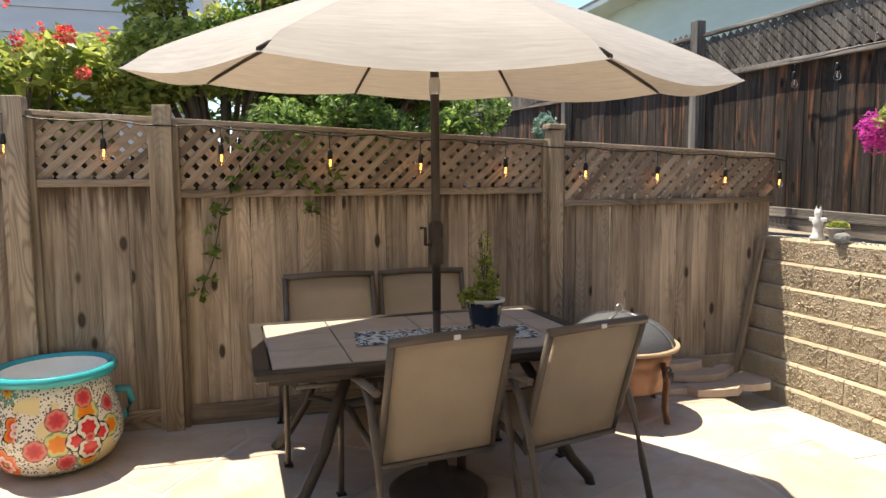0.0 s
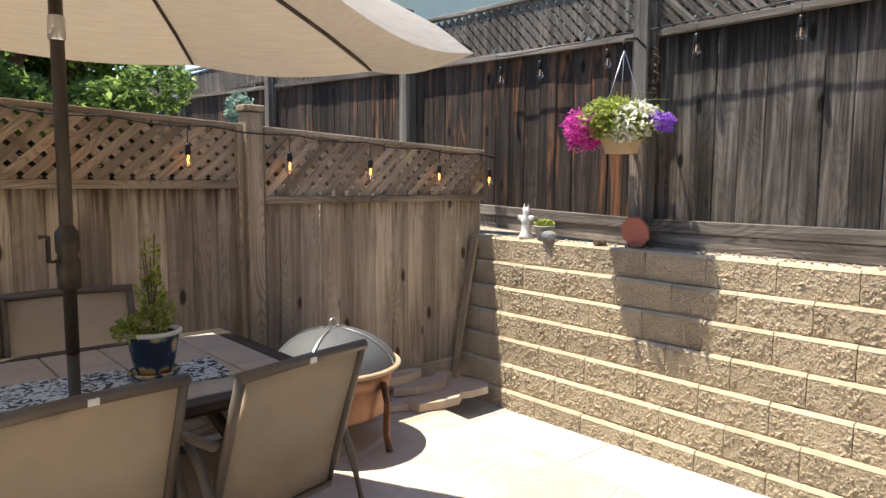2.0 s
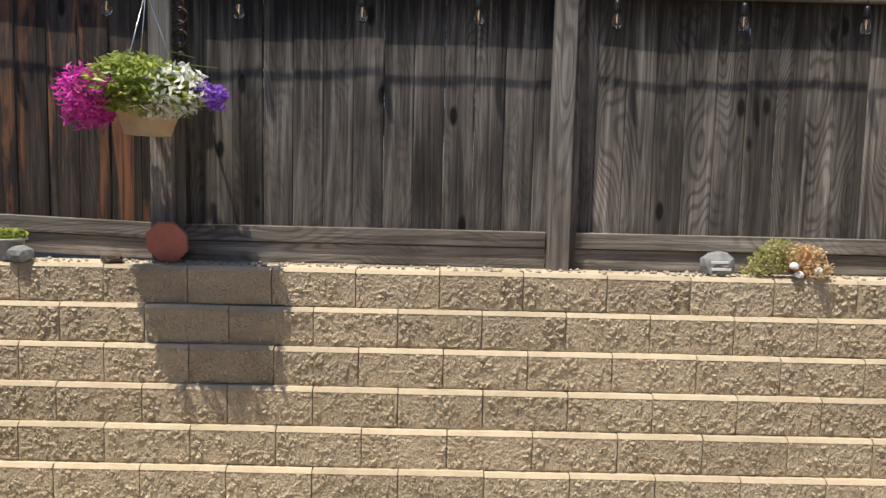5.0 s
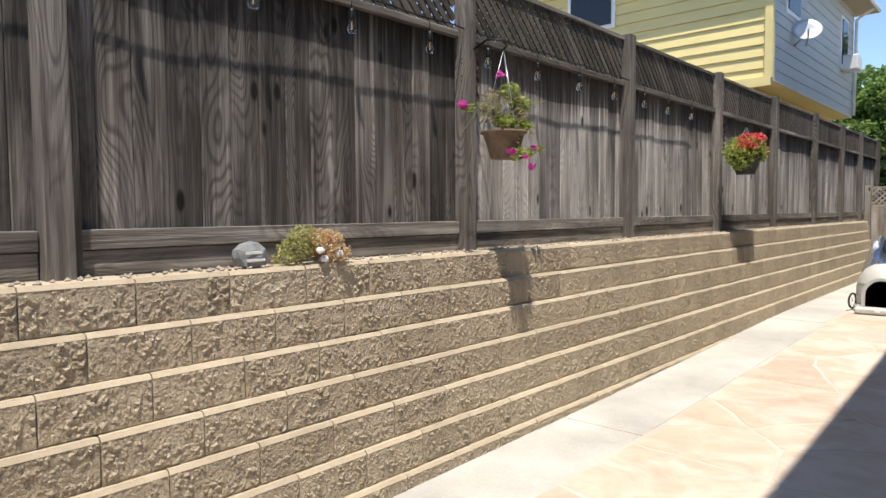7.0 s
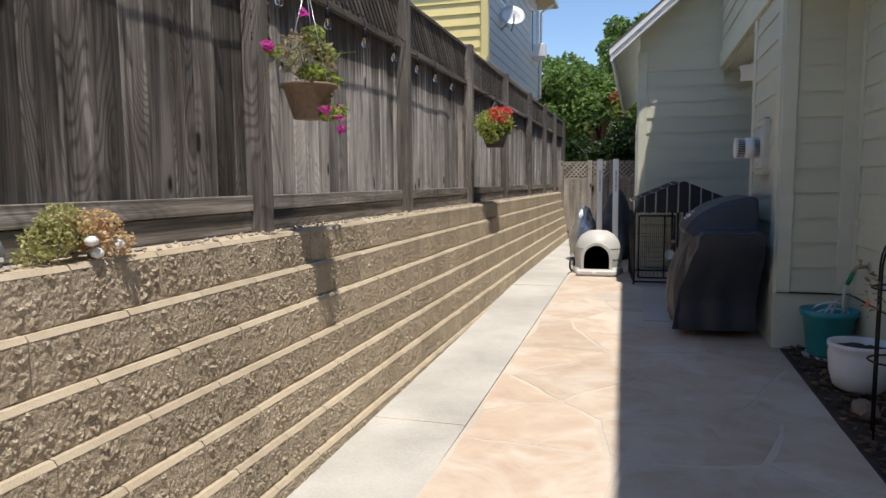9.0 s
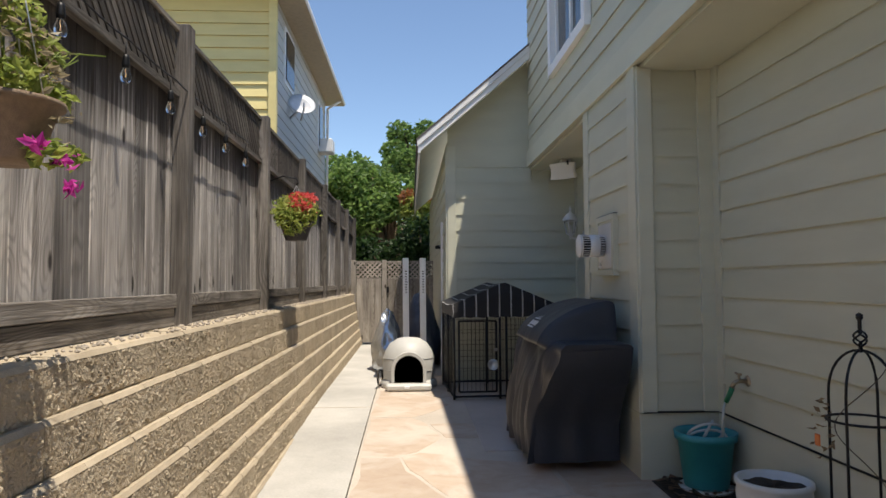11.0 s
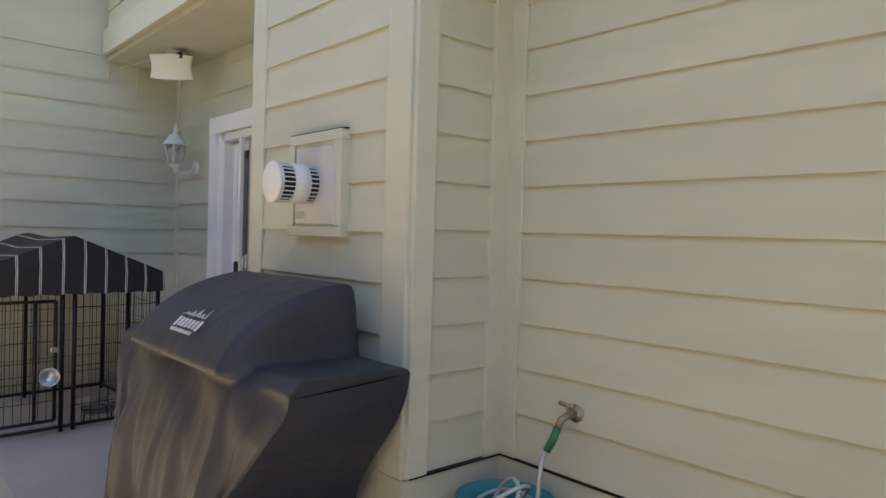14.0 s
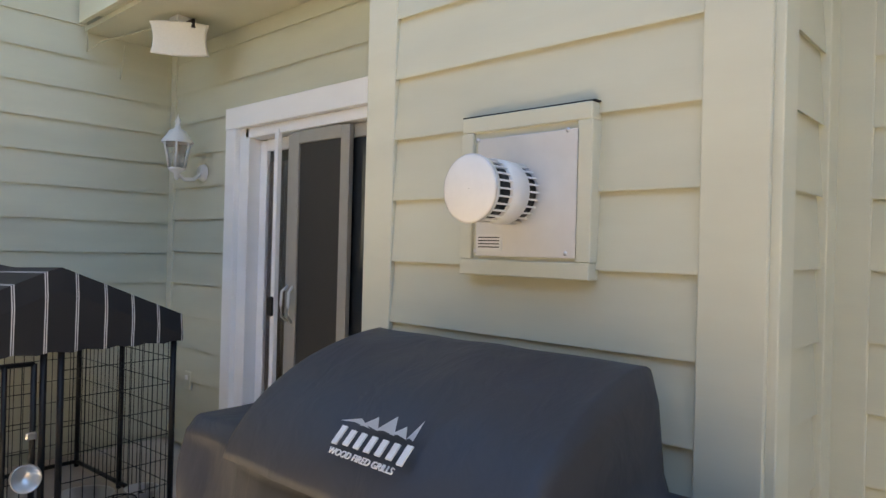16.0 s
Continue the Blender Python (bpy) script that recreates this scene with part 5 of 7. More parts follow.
part("body", lathe([(0.001, 0.0), (0.23, 0.0), (0.29, 0.04), (0.335, 0.13), (0.335, 0.22), (0.31, 0.33), (0.285, 0.42), (0.285, 0.5), (0.27, 0.5), (0.27, 0.42), (0.3, 0.25), (0.25, 0.06), (0.001, 0.05)], 40), m_urn, urn)
part("rim", lathe([(0.284, 0.49), (0.312, 0.5), (0.322, 0.525), (0.312, 0.55), (0.285, 0.55), (0.272, 0.5)], 40), plain("turquoise_glaze", (0.03, 0.36, 0.4), 0.15, var=0.1, bmp=0), urn, "turquoise glazed rim")
# white surface set high in the urn; the glare there is its colour
part("inner_glaze", lathe([(0.268, 0.53), (0.262, 0.46), (0.26, 0.42), (0.2, 0.4), (0.001, 0.395)], 32), WHITEPL, urn, "white inside surface with its glare put into the colour")
for a in (15, 195):
    ca, sa = math.cos(radians(a)), math.sin(radians(a))
    part("handle", tube([(0.3 * ca, 0.3 * sa, 0.36), (0.37 * ca, 0.37 * sa, 0.35), (0.385 * ca, 0.385 * sa, 0.28), (0.35 * ca, 0.35 * sa, 0.2), (0.325 * ca, 0.325 * sa, 0.19)], 0.022, 8), TEAL, urn, "teal glazed handle")

# ---- hanging baskets ----
RUST = plain("rusty_cast_iron", (0.07, 0.042, 0.032), 0.75, 0.3, var=0.35, scale=40)


def hanging_basket(label, y, z_hook, z_rim, r, h, pot_mat, foliage, flowers, seed, x=3.9):
    k = thing("hanging_basket", label, "hanging basket", pose(x, y, 0), "hanging flower baskets")
    rr = random.Random(seed)
    part("pot", lathe(pot_profile(r * 0.62, r, h), 28), pot_mat, k, m=pose(0, 0, z_rim - h))
    part("soil", lathe([(0.001, -0.02), (r * 0.95, -0.025)], 20), SOIL, k, m=pose(0, 0, z_rim))
    for a in (40, 160, 280):
        part("wire", tube([(r * math.cos(radians(a)), r * math.sin(radians(a)), z_rim), (0, 0, z_hook - 0.03)], 0.002, 5), STEEL, k)
    hook = part("hook", tube([(0.25, 0, z_hook + 0.0), (0.12, 0, z_hook + 0.05), (0.0, 0, z_hook + 0.03), (-0.02, 0, z_hook - 0.01), (0, 0, z_hook - 0.03)], 0.007, 6), BLACKM, k)
    for q in range(6):
        zz, s = z_hook - 0.02 - 0.05 * q, 0.03 + 0.008 * (q % 2)
        for sg in (-1, 1):
            part("scroll", tube([(0.25, sg * (0.004 + s * (1 - math.cos(u))), zz + s * math.sin(u)) for u in [w_ * 0.7 for w_ in range(8)]], 0.007, 5), RUST, k)
    for q in range(16):
        a, ln = rr.uniform(0, 6.28), rr.uniform(0.16, 0.34)
        part("stem", tube([(0, 0, z_rim - 0.01), (0.5 * ln * math.cos(a) * 0.6, 0.5 * ln * math.sin(a), z_rim + rr.uniform(0.06, 0.2)), (ln * math.cos(a) * 0.6, ln * math.sin(a), z_rim + rr.uniform(-0.06, 0.2))], 0.002, 4), LEAF_LT, k)
    for nm, mat_, cs, cnt, size in foliage + flowers:
        leaf_object(nm, leaves([(a, b_, z_rim + c_, d_, e_, f_) for a, b_, c_, d_, e_, f_ in cs], cnt, size, rr), mat_, k)
    return k


hanging_basket("full hanging basket of magenta, white and purple petunias", 2.78, 2.42, 1.95, 0.15, 0.16, TERRA,
               [("foliage", LEAF_LT, [(-0.02, 0, 0.03, 0.23, 0.28, 0.1), (-0.08, 0.0, 0.07, 0.18, 0.2, 0.09), (-0.1, -0.05, -0.02, 0.14, 0.2, 0.08)], 2600, 0.026)],
               [("magenta_blossom", PINK, [(-0.04, 0.2, -0.0, 0.21, 0.13, 0.12), (-0.08, 0.24, -0.07, 0.1, 0.08, 0.08), (-0.1, 0.11, 0.02, 0.15, 0.09, 0.08)], 1150, 0.023),
                ("white_blossom", WHITEF, [(-0.1, -0.16, 0.02, 0.16, 0.13, 0.1), (-0.14, -0.1, -0.05, 0.08, 0.12, 0.06)], 420, 0.025),
                ("purple_blossom", PURPLE, [(-0.04, -0.3, 0.0, 0.09, 0.045, 0.06), (-0.05, -0.26, 0.03, 0.06, 0.05, 0.04)], 210, 0.022)], 21)
hanging_basket("sparse hanging basket with leggy yellow-green petunia stems", -1.35, 2.42, 1.92, 0.125, 0.16, plain("brown_woven_pot", (0.2, 0.14, 0.095), 0.8, var=0.25, scale=40, bmp=0.6), 
               [("foliage", LEAF_LT, [(0, -0.06, 0.24, 0.05, 0.08, 0.05), (0, -0.17, 0.18, 0.05, 0.08, 0.05), (-0.05, 0.06, 0.05, 0.07, 0.08, 0.03), (-0.05, -0.1, 0.04, 0.07, 0.08, 0.03), (0, 0.33, 0.1, 0.03, 0.05, 0.03), (0, -0.34, -0.08, 0.03, 0.06, 0.03), (-0.12, 0.03, -0.14, 0.04, 0.06, 0.04), (-0.12, -0.05, -0.13, 0.03, 0.05, 0.03)], 560, 0.026)],
               [("magenta_blossom", PINK, [(-0.01, 0.38, 0.11, 0.02, 0.035, 0.02), (0, 0.03, 0.32, 0.02, 0.03, 0.02), (-0.15, 0.0, -0.16, 0.02, 0.03, 0.02), (-0.14, 0.1, -0.13, 0.02, 0.03, 0.015), (-0.1, -0.14, -0.2, 0.02, 0.02, 0.02), (-0.02, -0.28, -0.08, 0.015, 0.02, 0.015)], 80, 0.026),
                ("dry_twig", leaf_material("straw_stems", (0.25, 0.2, 0.12), (0.45, 0.38, 0.24)), [(0, 0, 0.13, 0.12, 0.2, 0.12), (0, -0.22, 0.04, 0.06, 0.12, 0.05), (-0.13, 0.02, -0.06, 0.02, 0.06, 0.1)], 380, 0.02)], 22)
hanging_basket("hanging basket with red flowers and yellow-green leaves", -5.66, 2.36, 2.0, 0.15, 0.17, plain("dark_plastic_pot", (0.05, 0.045, 0.045), 0.6),
               [("foliage", LEAF_LT, [(0, 0.02, 0.08, 0.2, 0.3, 0.16), (0, 0.2, 0.0, 0.14, 0.18, 0.14), (0, -0.25, 0.05, 0.14, 0.16, 0.1)], 1800, 0.032)],
               [("red_blossom", REDF, [(-0.05, 0.0, 0.2, 0.14, 0.2, 0.06), (-0.04, -0.26, 0.1, 0.1, 0.12, 0.07), (-0.06, 0.2, 0.12, 0.1, 0.12, 0.06)], 520, 0.034)], 23)

# ---- string lights ----
def bulb_mesh():
    g = lathe([(0.001, -0.085), (0.012, -0.083), (0.022, -0.07), (0.025, -0.055), (0.02, -0.035), (0.013, -0.02), (0.012, -0.01)], 12)
    return g
def string_lights(label, pts, bulbs, lit):
    s = thing("string_lights", label, "string lights")
    part("cable", tube(pts, 0.0045, 5), BLACKM, s)
    for x, y, zc, zb in bulbs:
        o = Vector((x, y, zb))
        part("drop_wire", tube([(x, y, zc), (x, y, zb + 0.04)], 0.003, 5), BLACKM, s)
        part("socket", lathe([(0.001, 0.045), (0.012, 0.043), (0.014, 0.03), (0.017, 0.0), (0.015, -0.015), (0.001, -0.016)], 10), BLACKM, s, m=Matrix.Translation(o))
        gl = part("bulb", bulb_mesh(), GLASS, s, "clear glass bulb", m=Matrix.Translation(o))
        gl.visible_shadow = False
        part("filament", tube([(0, 0, -0.02), (0.002, 0, -0.034), (-0.001, 0.001, -0.046), (0.001, 0, -0.058)], 0.0032 if lit else 0.0015, 5), BULBGLOW if lit else BULBDIM, s, m=Matrix.Translation(o))
    return s


bulbs, cable = [], []
for x in (-1.72, -1.1, -0.61, 0.02, 0.66, 1.24, 1.83, 2.43, 3.01, 3.6, 4.1):
    zt = fence_top(x)
    bulbs.append((x, FY - 0.075, zt - 0.03, zt - 0.17))
for i in range(41):
    x = -2.6 + 6.75 * i / 40
    cable.append((x, FY - 0.075 + (-0.02 if abs(x + 0.3) < 0.1 or abs(x - 2.2) < 0.1 else 0), fence_top(x) - 0.02 - 0.022 * abs(math.sin(i * 1.05))))
string_lights("warm lit filament string lights along the lattice fence top", cable, bulbs, True)
bulbs, cable = [], []
for y in (4.0, 3.62, 3.06, 2.46, 1.9, 1.37, 1.16 - 0.42, 0.16, -0.4, -0.97, -1.5, -2.05, -2.6, -3.15, -3.7, -4.2, -4.75):
    bulbs.append((TX - 0.07, y, 2.52, 2.42))
for i in range(61):
    y = 4.05 - 8.9 * i / 60
    cable.append((TX - 0.07, y, 2.525 - 0.012 * abs(math.sin(i * 0.9)) + 0.02))
string_lights("filament string lights with clear bulbs along the tall fence", cable, bulbs, False)

# ---- ornaments on the wall top ----
angel = lathe([(0.001, 0), (0.05, 0), (0.052, 0.02), (0.035, 0.05), (0.03, 0.11), (0.04, 0.14), (0.02, 0.165), (0.026, 0.19), (0.02, 0.215), (0.001, 0.225)], 14)
for sg in (-1, 1):
    bm_box(0.0, sg * 0.045, 0.15, 0.02, 0.06, 0.03, 0.006, angel)
    join(angel, lathe([(0.014, 0), (0.001, 0.05)], 8), pose(0, sg * 0.018, 0.2))
solid("garden_statue", angel, WHITEPL, "small white weathered garden statue on the block wall", "statue", pose(4.06, 3.66, WALL_TOP))
sp = thing("potted_plant", "small succulent in a grey pot on the block wall", "potted plant", pose(4.07, 3.5, WALL_TOP))
part("pot", lathe(pot_profile(0.05, 0.065, 0.1), 18), plain("grey_stone_pot", (0.35, 0.35, 0.34), 0.8), sp)
leaf_object("succulent", leaves([(0, 0, 0.12, 0.06, 0.075, 0.025)], 160, 0.022, rp), LEAF_LT, sp)


def rock(name, label, m, sx, sy, sz, mat_, seed):
    b = bmesh.new()
    bmesh.ops.create_icosphere(b, subdivisions=2, radius=1)
    r = random.Random(seed)
    for v in b.verts:
        v.co *= 1 + r.uniform(-0.12, 0.12)
        v.co = Vector((v.co.x * sx, v.co.y * sy, max(v.co.z, -0.7) * sz))
    return solid(name, b, mat_, label, "rock", m)


GREYROCK = plain("mottled_grey_rock", (0.2, 0.21, 0.215), 0.8, var=0.4, scale=20, bmp=0.5)
rock("rock", "small rounded grey rock on the block wall", pose(4.02, 3.42, WALL_TOP + 0.03), 0.045, 0.06, 0.045, GREYROCK, 4)
rock("rock", "small brown rock on the block wall", pose(4.05, 3.02, WALL_TOP + 0.02), 0.035, 0.05, 0.03, BARK, 5)
sign_rock = rock("rock", "grey painted rock with white hand lettering", pose(4.09, 0.23, WALL_TOP + 0.045), 0.05, 0.085, 0.065, GREYROCK, 6)
for i, (yy, zz, ln) in enumerate(((0.01, 0.02, 0.08), (0.0, -0.012, 0.09))):
    part("lettering_bar", bm_box(-0.047, yy, zz, 0.004, ln, 0.012, 0.001), WHITEPL, sign_rock)
oct_b = bmesh.new()
bmesh.ops.create_cone(oct_b, cap_ends=True, segments=8, radius1=0.1, radius2=0.1, depth=0.02, matrix=pose(0, 0, 0, 0, 90, 0) @ pose(0, 0, 0, 0, 0, 22.5))
bmesh.ops.bevel(oct_b, geom=list(oct_b.edges), offset=0.003, segments=1, affect="EDGES")
solid("stepping_stone", oct_b, plain("faded_red_concrete", (0.36, 0.13, 0.1), 0.8, var=0.2), "faded red octagonal stepping stone leaning on a fence post", "stepping stone", pose(4.06, 2.77, WALL_TOP + 0.1, 0, -12, 0))
suc = thing("potted_plant", "pinkish green succulents spilling from a tipped terracotta pot", "potted plant", pose(4.07, -0.08, WALL_TOP))
part("pot", lathe(pot_profile(0.04, 0.06, 0.09), 18), plain("orange_terracotta", (0.5, 0.27, 0.13), 0.8), suc, m=pose(0.02, -0.02, 0.05, 62, 0, 10))
rq = random.Random(31)
leaf_object("succulent_leaves", leaves([(0, 0.08, 0.07, 0.07, 0.09, 0.06), (0, 0.03, 0.12, 0.06, 0.09, 0.06), (0, 0.15, 0.03, 0.05, 0.06, 0.03)], 1300, 0.015, rq, long=1.1), leaf_material("pale_succulent", (0.32, 0.33, 0.12), (0.62, 0.58, 0.3)), suc)
leaf_object("pink_leaves", leaves([(-0.02, -0.06, 0.11, 0.07, 0.11, 0.05), (-0.04, -0.12, 0.05, 0.07, 0.07, 0.05)], 620, 0.017, rq, long=1.1), leaf_material("pinkish_succulent", (0.5, 0.36, 0.2), (0.8, 0.62, 0.4)), suc)
for i, (yy, xx) in enumerate(((-0.03, -0.06), (-0.11, -0.07), (0.0, -0.07))):
    part("shell", lathe([(0.001, -0.015), (0.018, -0.01), (0.022, 0.004), (0.012, 0.016), (0.001, 0.018)], 10), WHITEPL, suc, m=pose(xx, yy, 0.02 + 0.02 * i))

# ---- sliding door ----
door = thing("door_sliding", "white framed sliding patio door with grey screen", "sliding door", kind="structure")
FRAMEG = plain("grey_beige_aluminium", (0.36, 0.345, 0.31), 0.4, 0.2, var=0.05)
for y in (DY0 - 0.055, DY1 + 0.055):
    part("casing", bm_box(XR + 0.022, y, (DZ0 + DZ1) / 2 + 0.05, 0.045, 0.11, DZ1 - DZ0 + 0.1, 0.004), WHITE, door)
part("casing", bm_box(XR + 0.024, (DY0 + DY1) / 2, DZ1 + 0.065, 0.05, DY1 - DY0 + 0.22, 0.13, 0.004), WHITE, door)
for y in (DY0 + 0.05, DY1 - 0.05):
    part("jamb", bm_box(XR - 0.04, y, (DZ0 + DZ1) / 2, 0.1, 0.1, DZ1 - DZ0, 0.004), WHITE, door)
part("head_jamb", bm_box(XR - 0.04, (DY0 + DY1) / 2, DZ1 - 0.03, 0.1, DY1 - DY0 - 0.12, 0.06, 0.004), WHITE, door)
part("sill", bm_box(XR - 0.02, (DY0 + DY1) / 2, DZ0 + 0.02, 0.14, DY1 - DY0 - 0.12, 0.05, 0.004), STEEL, door)


def leaf(name, y0, y1, x, mat_, glass, label=""):
    lf = part(name, bm_box(x, y0 + 0.035, (DZ0 + DZ1) / 2, 0.03, 0.07, DZ1 - DZ0 - 0.14, 0.003), mat_, door, label)
    part("stile", bm_box(x, y1 - 0.035, (DZ0 + DZ1) / 2, 0.03, 0.07, DZ1 - DZ0 - 0.14, 0.003), mat_, lf)
    part("rail", bm_box(x, (y0 + y1) / 2, DZ1 - 0.1, 0.03, y1 - y0 - 0.14, 0.07, 0.003), mat_, lf)
    part("rail", bm_box(x, (y0 + y1) / 2, DZ0 + 0.11, 0.03, y1 - y0 - 0.14, 0.09, 0.003), mat_, lf)
    part("pane", bm_box(x, (y0 + y1) / 2, (DZ0 + DZ1) / 2, 0.006, y1 - y0 - 0.14, DZ1 - DZ0 - 0.24), glass, lf)
    return lf


SCREEN = plain("dark_screen_mesh", (0.035, 0.033, 0.03), 0.7, var=0.1, scale=200)
leaf("fixed_panel", DY0 + 0.1, -6.62, XR - 0.085, WHITE, GLASS)
sl = leaf("screen_panel", -6.68, -6.18, XR - 0.015, FRAMEG, SCREEN, "grey framed insect screen panel")
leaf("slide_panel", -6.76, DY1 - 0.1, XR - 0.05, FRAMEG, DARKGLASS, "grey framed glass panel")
part("handle", tube([(XR - 0.005, -6.64, 1.14), (XR + 0.035, -6.62, 1.17), (XR + 0.045, -6.61, 1.24), (XR + 0.035, -6.62, 1.31), (XR - 0.005, -6.64, 1.34)], 0.008, 6), WHITEPL, sl, "white pull handle")
part("handle", tube([(XR - 0.035, -6.725, 1.14), (XR + 0.01, -6.72, 1.17), (XR + 0.02, -6.715, 1.24), (XR + 0.01, -6.72, 1.31), (XR - 0.035, -6.725, 1.34)], 0.008, 6), WHITEPL, door, "white pull handle")
part("security_bar", bm_box(XR + 0.005, -6.8, (DZ0 + DZ1) / 2 + 0.02, 0.03, 0.035, DZ1 - DZ0 - 0.12, 0.003), WHITE, door, "white upright bar")
part("latch", bm_box(XR + 0.03, -6.8, 1.22, 0.03, 0.035, 0.11, 0.008), BLACKM, door, "black plastic latch")
for i in range(7):
    part("curtain_fold", tube([(XR - 0.12, -7.1 + 0.06 * i, DZ0 + 0.1), (XR - 0.12, -7.1 + 0.06 * i, DZ1 - 0.2)], 0.03, 8), plain("brown_curtain", (0.1, 0.08, 0.07), 0.9), door)
# added room behind the door and windows; its dimness is put into the paint
ROOM = plain("darkened_room_paint", (0.18, 0.16, 0.14), 0.9)
wall_box("wall_room", "added back wall of the room behind the glass, dimness in its paint", -1.6, -1.5, -8.3, -0.9, -0.1, 2.9, ROOM)
wall_box("wall_room_end", "added side wall of the room behind the glass, dimness in its paint", -1.5, 0.53, -8.3, -8.2, -0.1, 2.9, ROOM)
wall_box("floor_room", "added floor of the room behind the glass, dimness in its paint", -1.5, 0.6, -8.2, -0.95, 0.1, 0.2, ROOM)

# ---- windows ----
def window(name, label, x, y0, y1, z0, z1, sill=True):
    w = thing(name, label, "window", kind="structure")
    for y in (y0 - 0.05, y1 + 0.05):
        part("casing", bm_box(x + 0.025, y, (z0 + z1) / 2, 0.06, 0.11, z1 - z0 + (0.0 if sill else 0.2), 0.004), WHITE, w)
    part("casing", bm_box(x + 0.025, (y0 + y1) / 2, z1 + 0.05, 0.062, y1 - y0 + 0.22, 0.1, 0.004), WHITE, w)
    if sill:
        part("window_sill", bm_box(x + 0.045, (y0 + y1) / 2, z0 - 0.02, 0.13, y1 - y0 + 0.27, 0.045, 0.006), WHITE, w)
        part("apron", bm_box(x + 0.025, (y0 + y1) / 2, z0 - 0.1, 0.05, y1 - y0 + 0.22, 0.12, 0.004), WHITE, w)
    else:
        part("casing", bm_box(x + 0.025, (y0 + y1) / 2, z0 - 0.05, 0.062, y1 - y0 + 0.22, 0.1, 0.004), WHITE, w)
    part("sash", bm_box(x - 0.03, (y0 + y1) / 2, z0 + 0.025, 0.05, y1 - y0, 0.05, 0.003), WHITE, w)
    part("sash", bm_box(x - 0.03, (y0 + y1) / 2, z1 - 0.025, 0.05, y1 - y0, 0.05, 0.003), WHITE, w)
    for y in (y0 + 0.025, (y0 + y1) / 2, y1 - 0.025):
        part("stile", bm_box(x - 0.03, y, (z0 + z1) / 2, 0.05, 0.05, z1 - z0 - 0.1, 0.003), WHITE, w)
    for a, c_ in ((y0 + 0.05, (y0 + y1) / 2 - 0.025), ((y0 + y1) / 2 + 0.025, y1 - 0.05)):
        part("pane", bm_box(x - 0.035, (a + c_) / 2, (z0 + z1) / 2, 0.008, c_ - a, z1 - z0 - 0.1), DARKGLASS, w)
    return w


window("window_1", "white framed ground-floor window with a deep sill", XW + 0.01, WY0, WY1, WZ0, WZ1)
window("window_2", "white framed upper-floor window with dark panes", XB + 0.03, UW0 + 0.1, UW1 - 0.1, UWZ + 0.05, 4.85, False)

# ---- flue, lights, outlets ----
vent = thing("wall_vent", "white direct-vent flue cap on a square metal plate", "flue vent", pose(XB + 0.02, -4.628, 1.722))
ring = bm_box(0.012, 0, 0.205, 0.05, 0.43, 0.045, 0.003)
bm_box(0.012, 0, -0.205, 0.05, 0.43, 0.045, 0.003, ring)
bm_box(0.012, -0.195, 0, 0.05, 0.045, 0.365, 0.003, ring)
bm_box(0.012, 0.195, 0, 0.05, 0.045, 0.365, 0.003, ring)
part("trim_frame", ring, TRIM, vent)
part("flashing", bm_box(0.006, 0, 0.2305, 0.05, 0.44, 0.003), BLACKM, vent)
part("backing", bm_box(0.01, 0, 0, 0.03, 0.36, 0.37), TRIM, vent)
PLATE = plain("pale_galvanised_plate", (0.66, 0.66, 0.66), 0.38, 0.35, var=0.08, scale=3)
part("plate", bm_box(0.034, 0.012, -0.005, 0.006, 0.335, 0.335, 0.002), PLATE, vent)
part("label_sticker", bm_box(0.038, -0.105, -0.135, 0.002, 0.09, 0.05), WHITEPL, vent, "white printed sticker")
for i in range(4):
    part("text_bar", bm_box(0.0395, -0.105, -0.12 - 0.009 * i, 0.001, 0.075, 0.003), BLACKM, vent)
for y in (-0.155, 0.145):
    for z in (-0.16, 0.16):
        part("screw", lathe([(0.001, 0.004), (0.006, 0.002), (0.007, 0)], 8), STEEL, vent, m=pose(0.037, y, z, 0, 90, 0))
def drum(x0, x1, r, mat_, name):
    b = lathe([(0.001, x0), (r, x0), (r, x1), (r - 0.004, x1 + 0.003), (0.001, x1 + 0.003)], 36)
    return part(name, b, mat_, vent, m=pose(0, -0.025, 0, 0, 90, 0))
drum(0.037, 0.08, 0.076, BLACKM, "vent_core")
drum(0.08, 0.148, 0.086, WHITEPL, "flue_band")
drum(0.148, 0.208, 0.076, BLACKM, "vent_core")
drum(0.208, 0.224, 0.087, WHITEPL, "flue_cap")
part("cap_rim", tube([(0.222, -0.025 + 0.087 * math.cos(u), 0.087 * math.sin(u)) for u in [q * math.pi / 18 for q in range(36)]], 0.003, 5, True), STEEL, vent)
for x0, ln in ((0.037, 0.043), (0.148, 0.06)):
    for k in range(26):
        a = 2 * math.pi * k / 26
        part("vent_slat", bm_box(0, 0, 0, ln + 0.006, 0.004, 0.0045), WHITEPL, vent, m=pose(x0 + ln / 2, -0.025 + 0.083 * math.cos(a), 0.083 * math.sin(a), math.degrees(a), 0, 0))

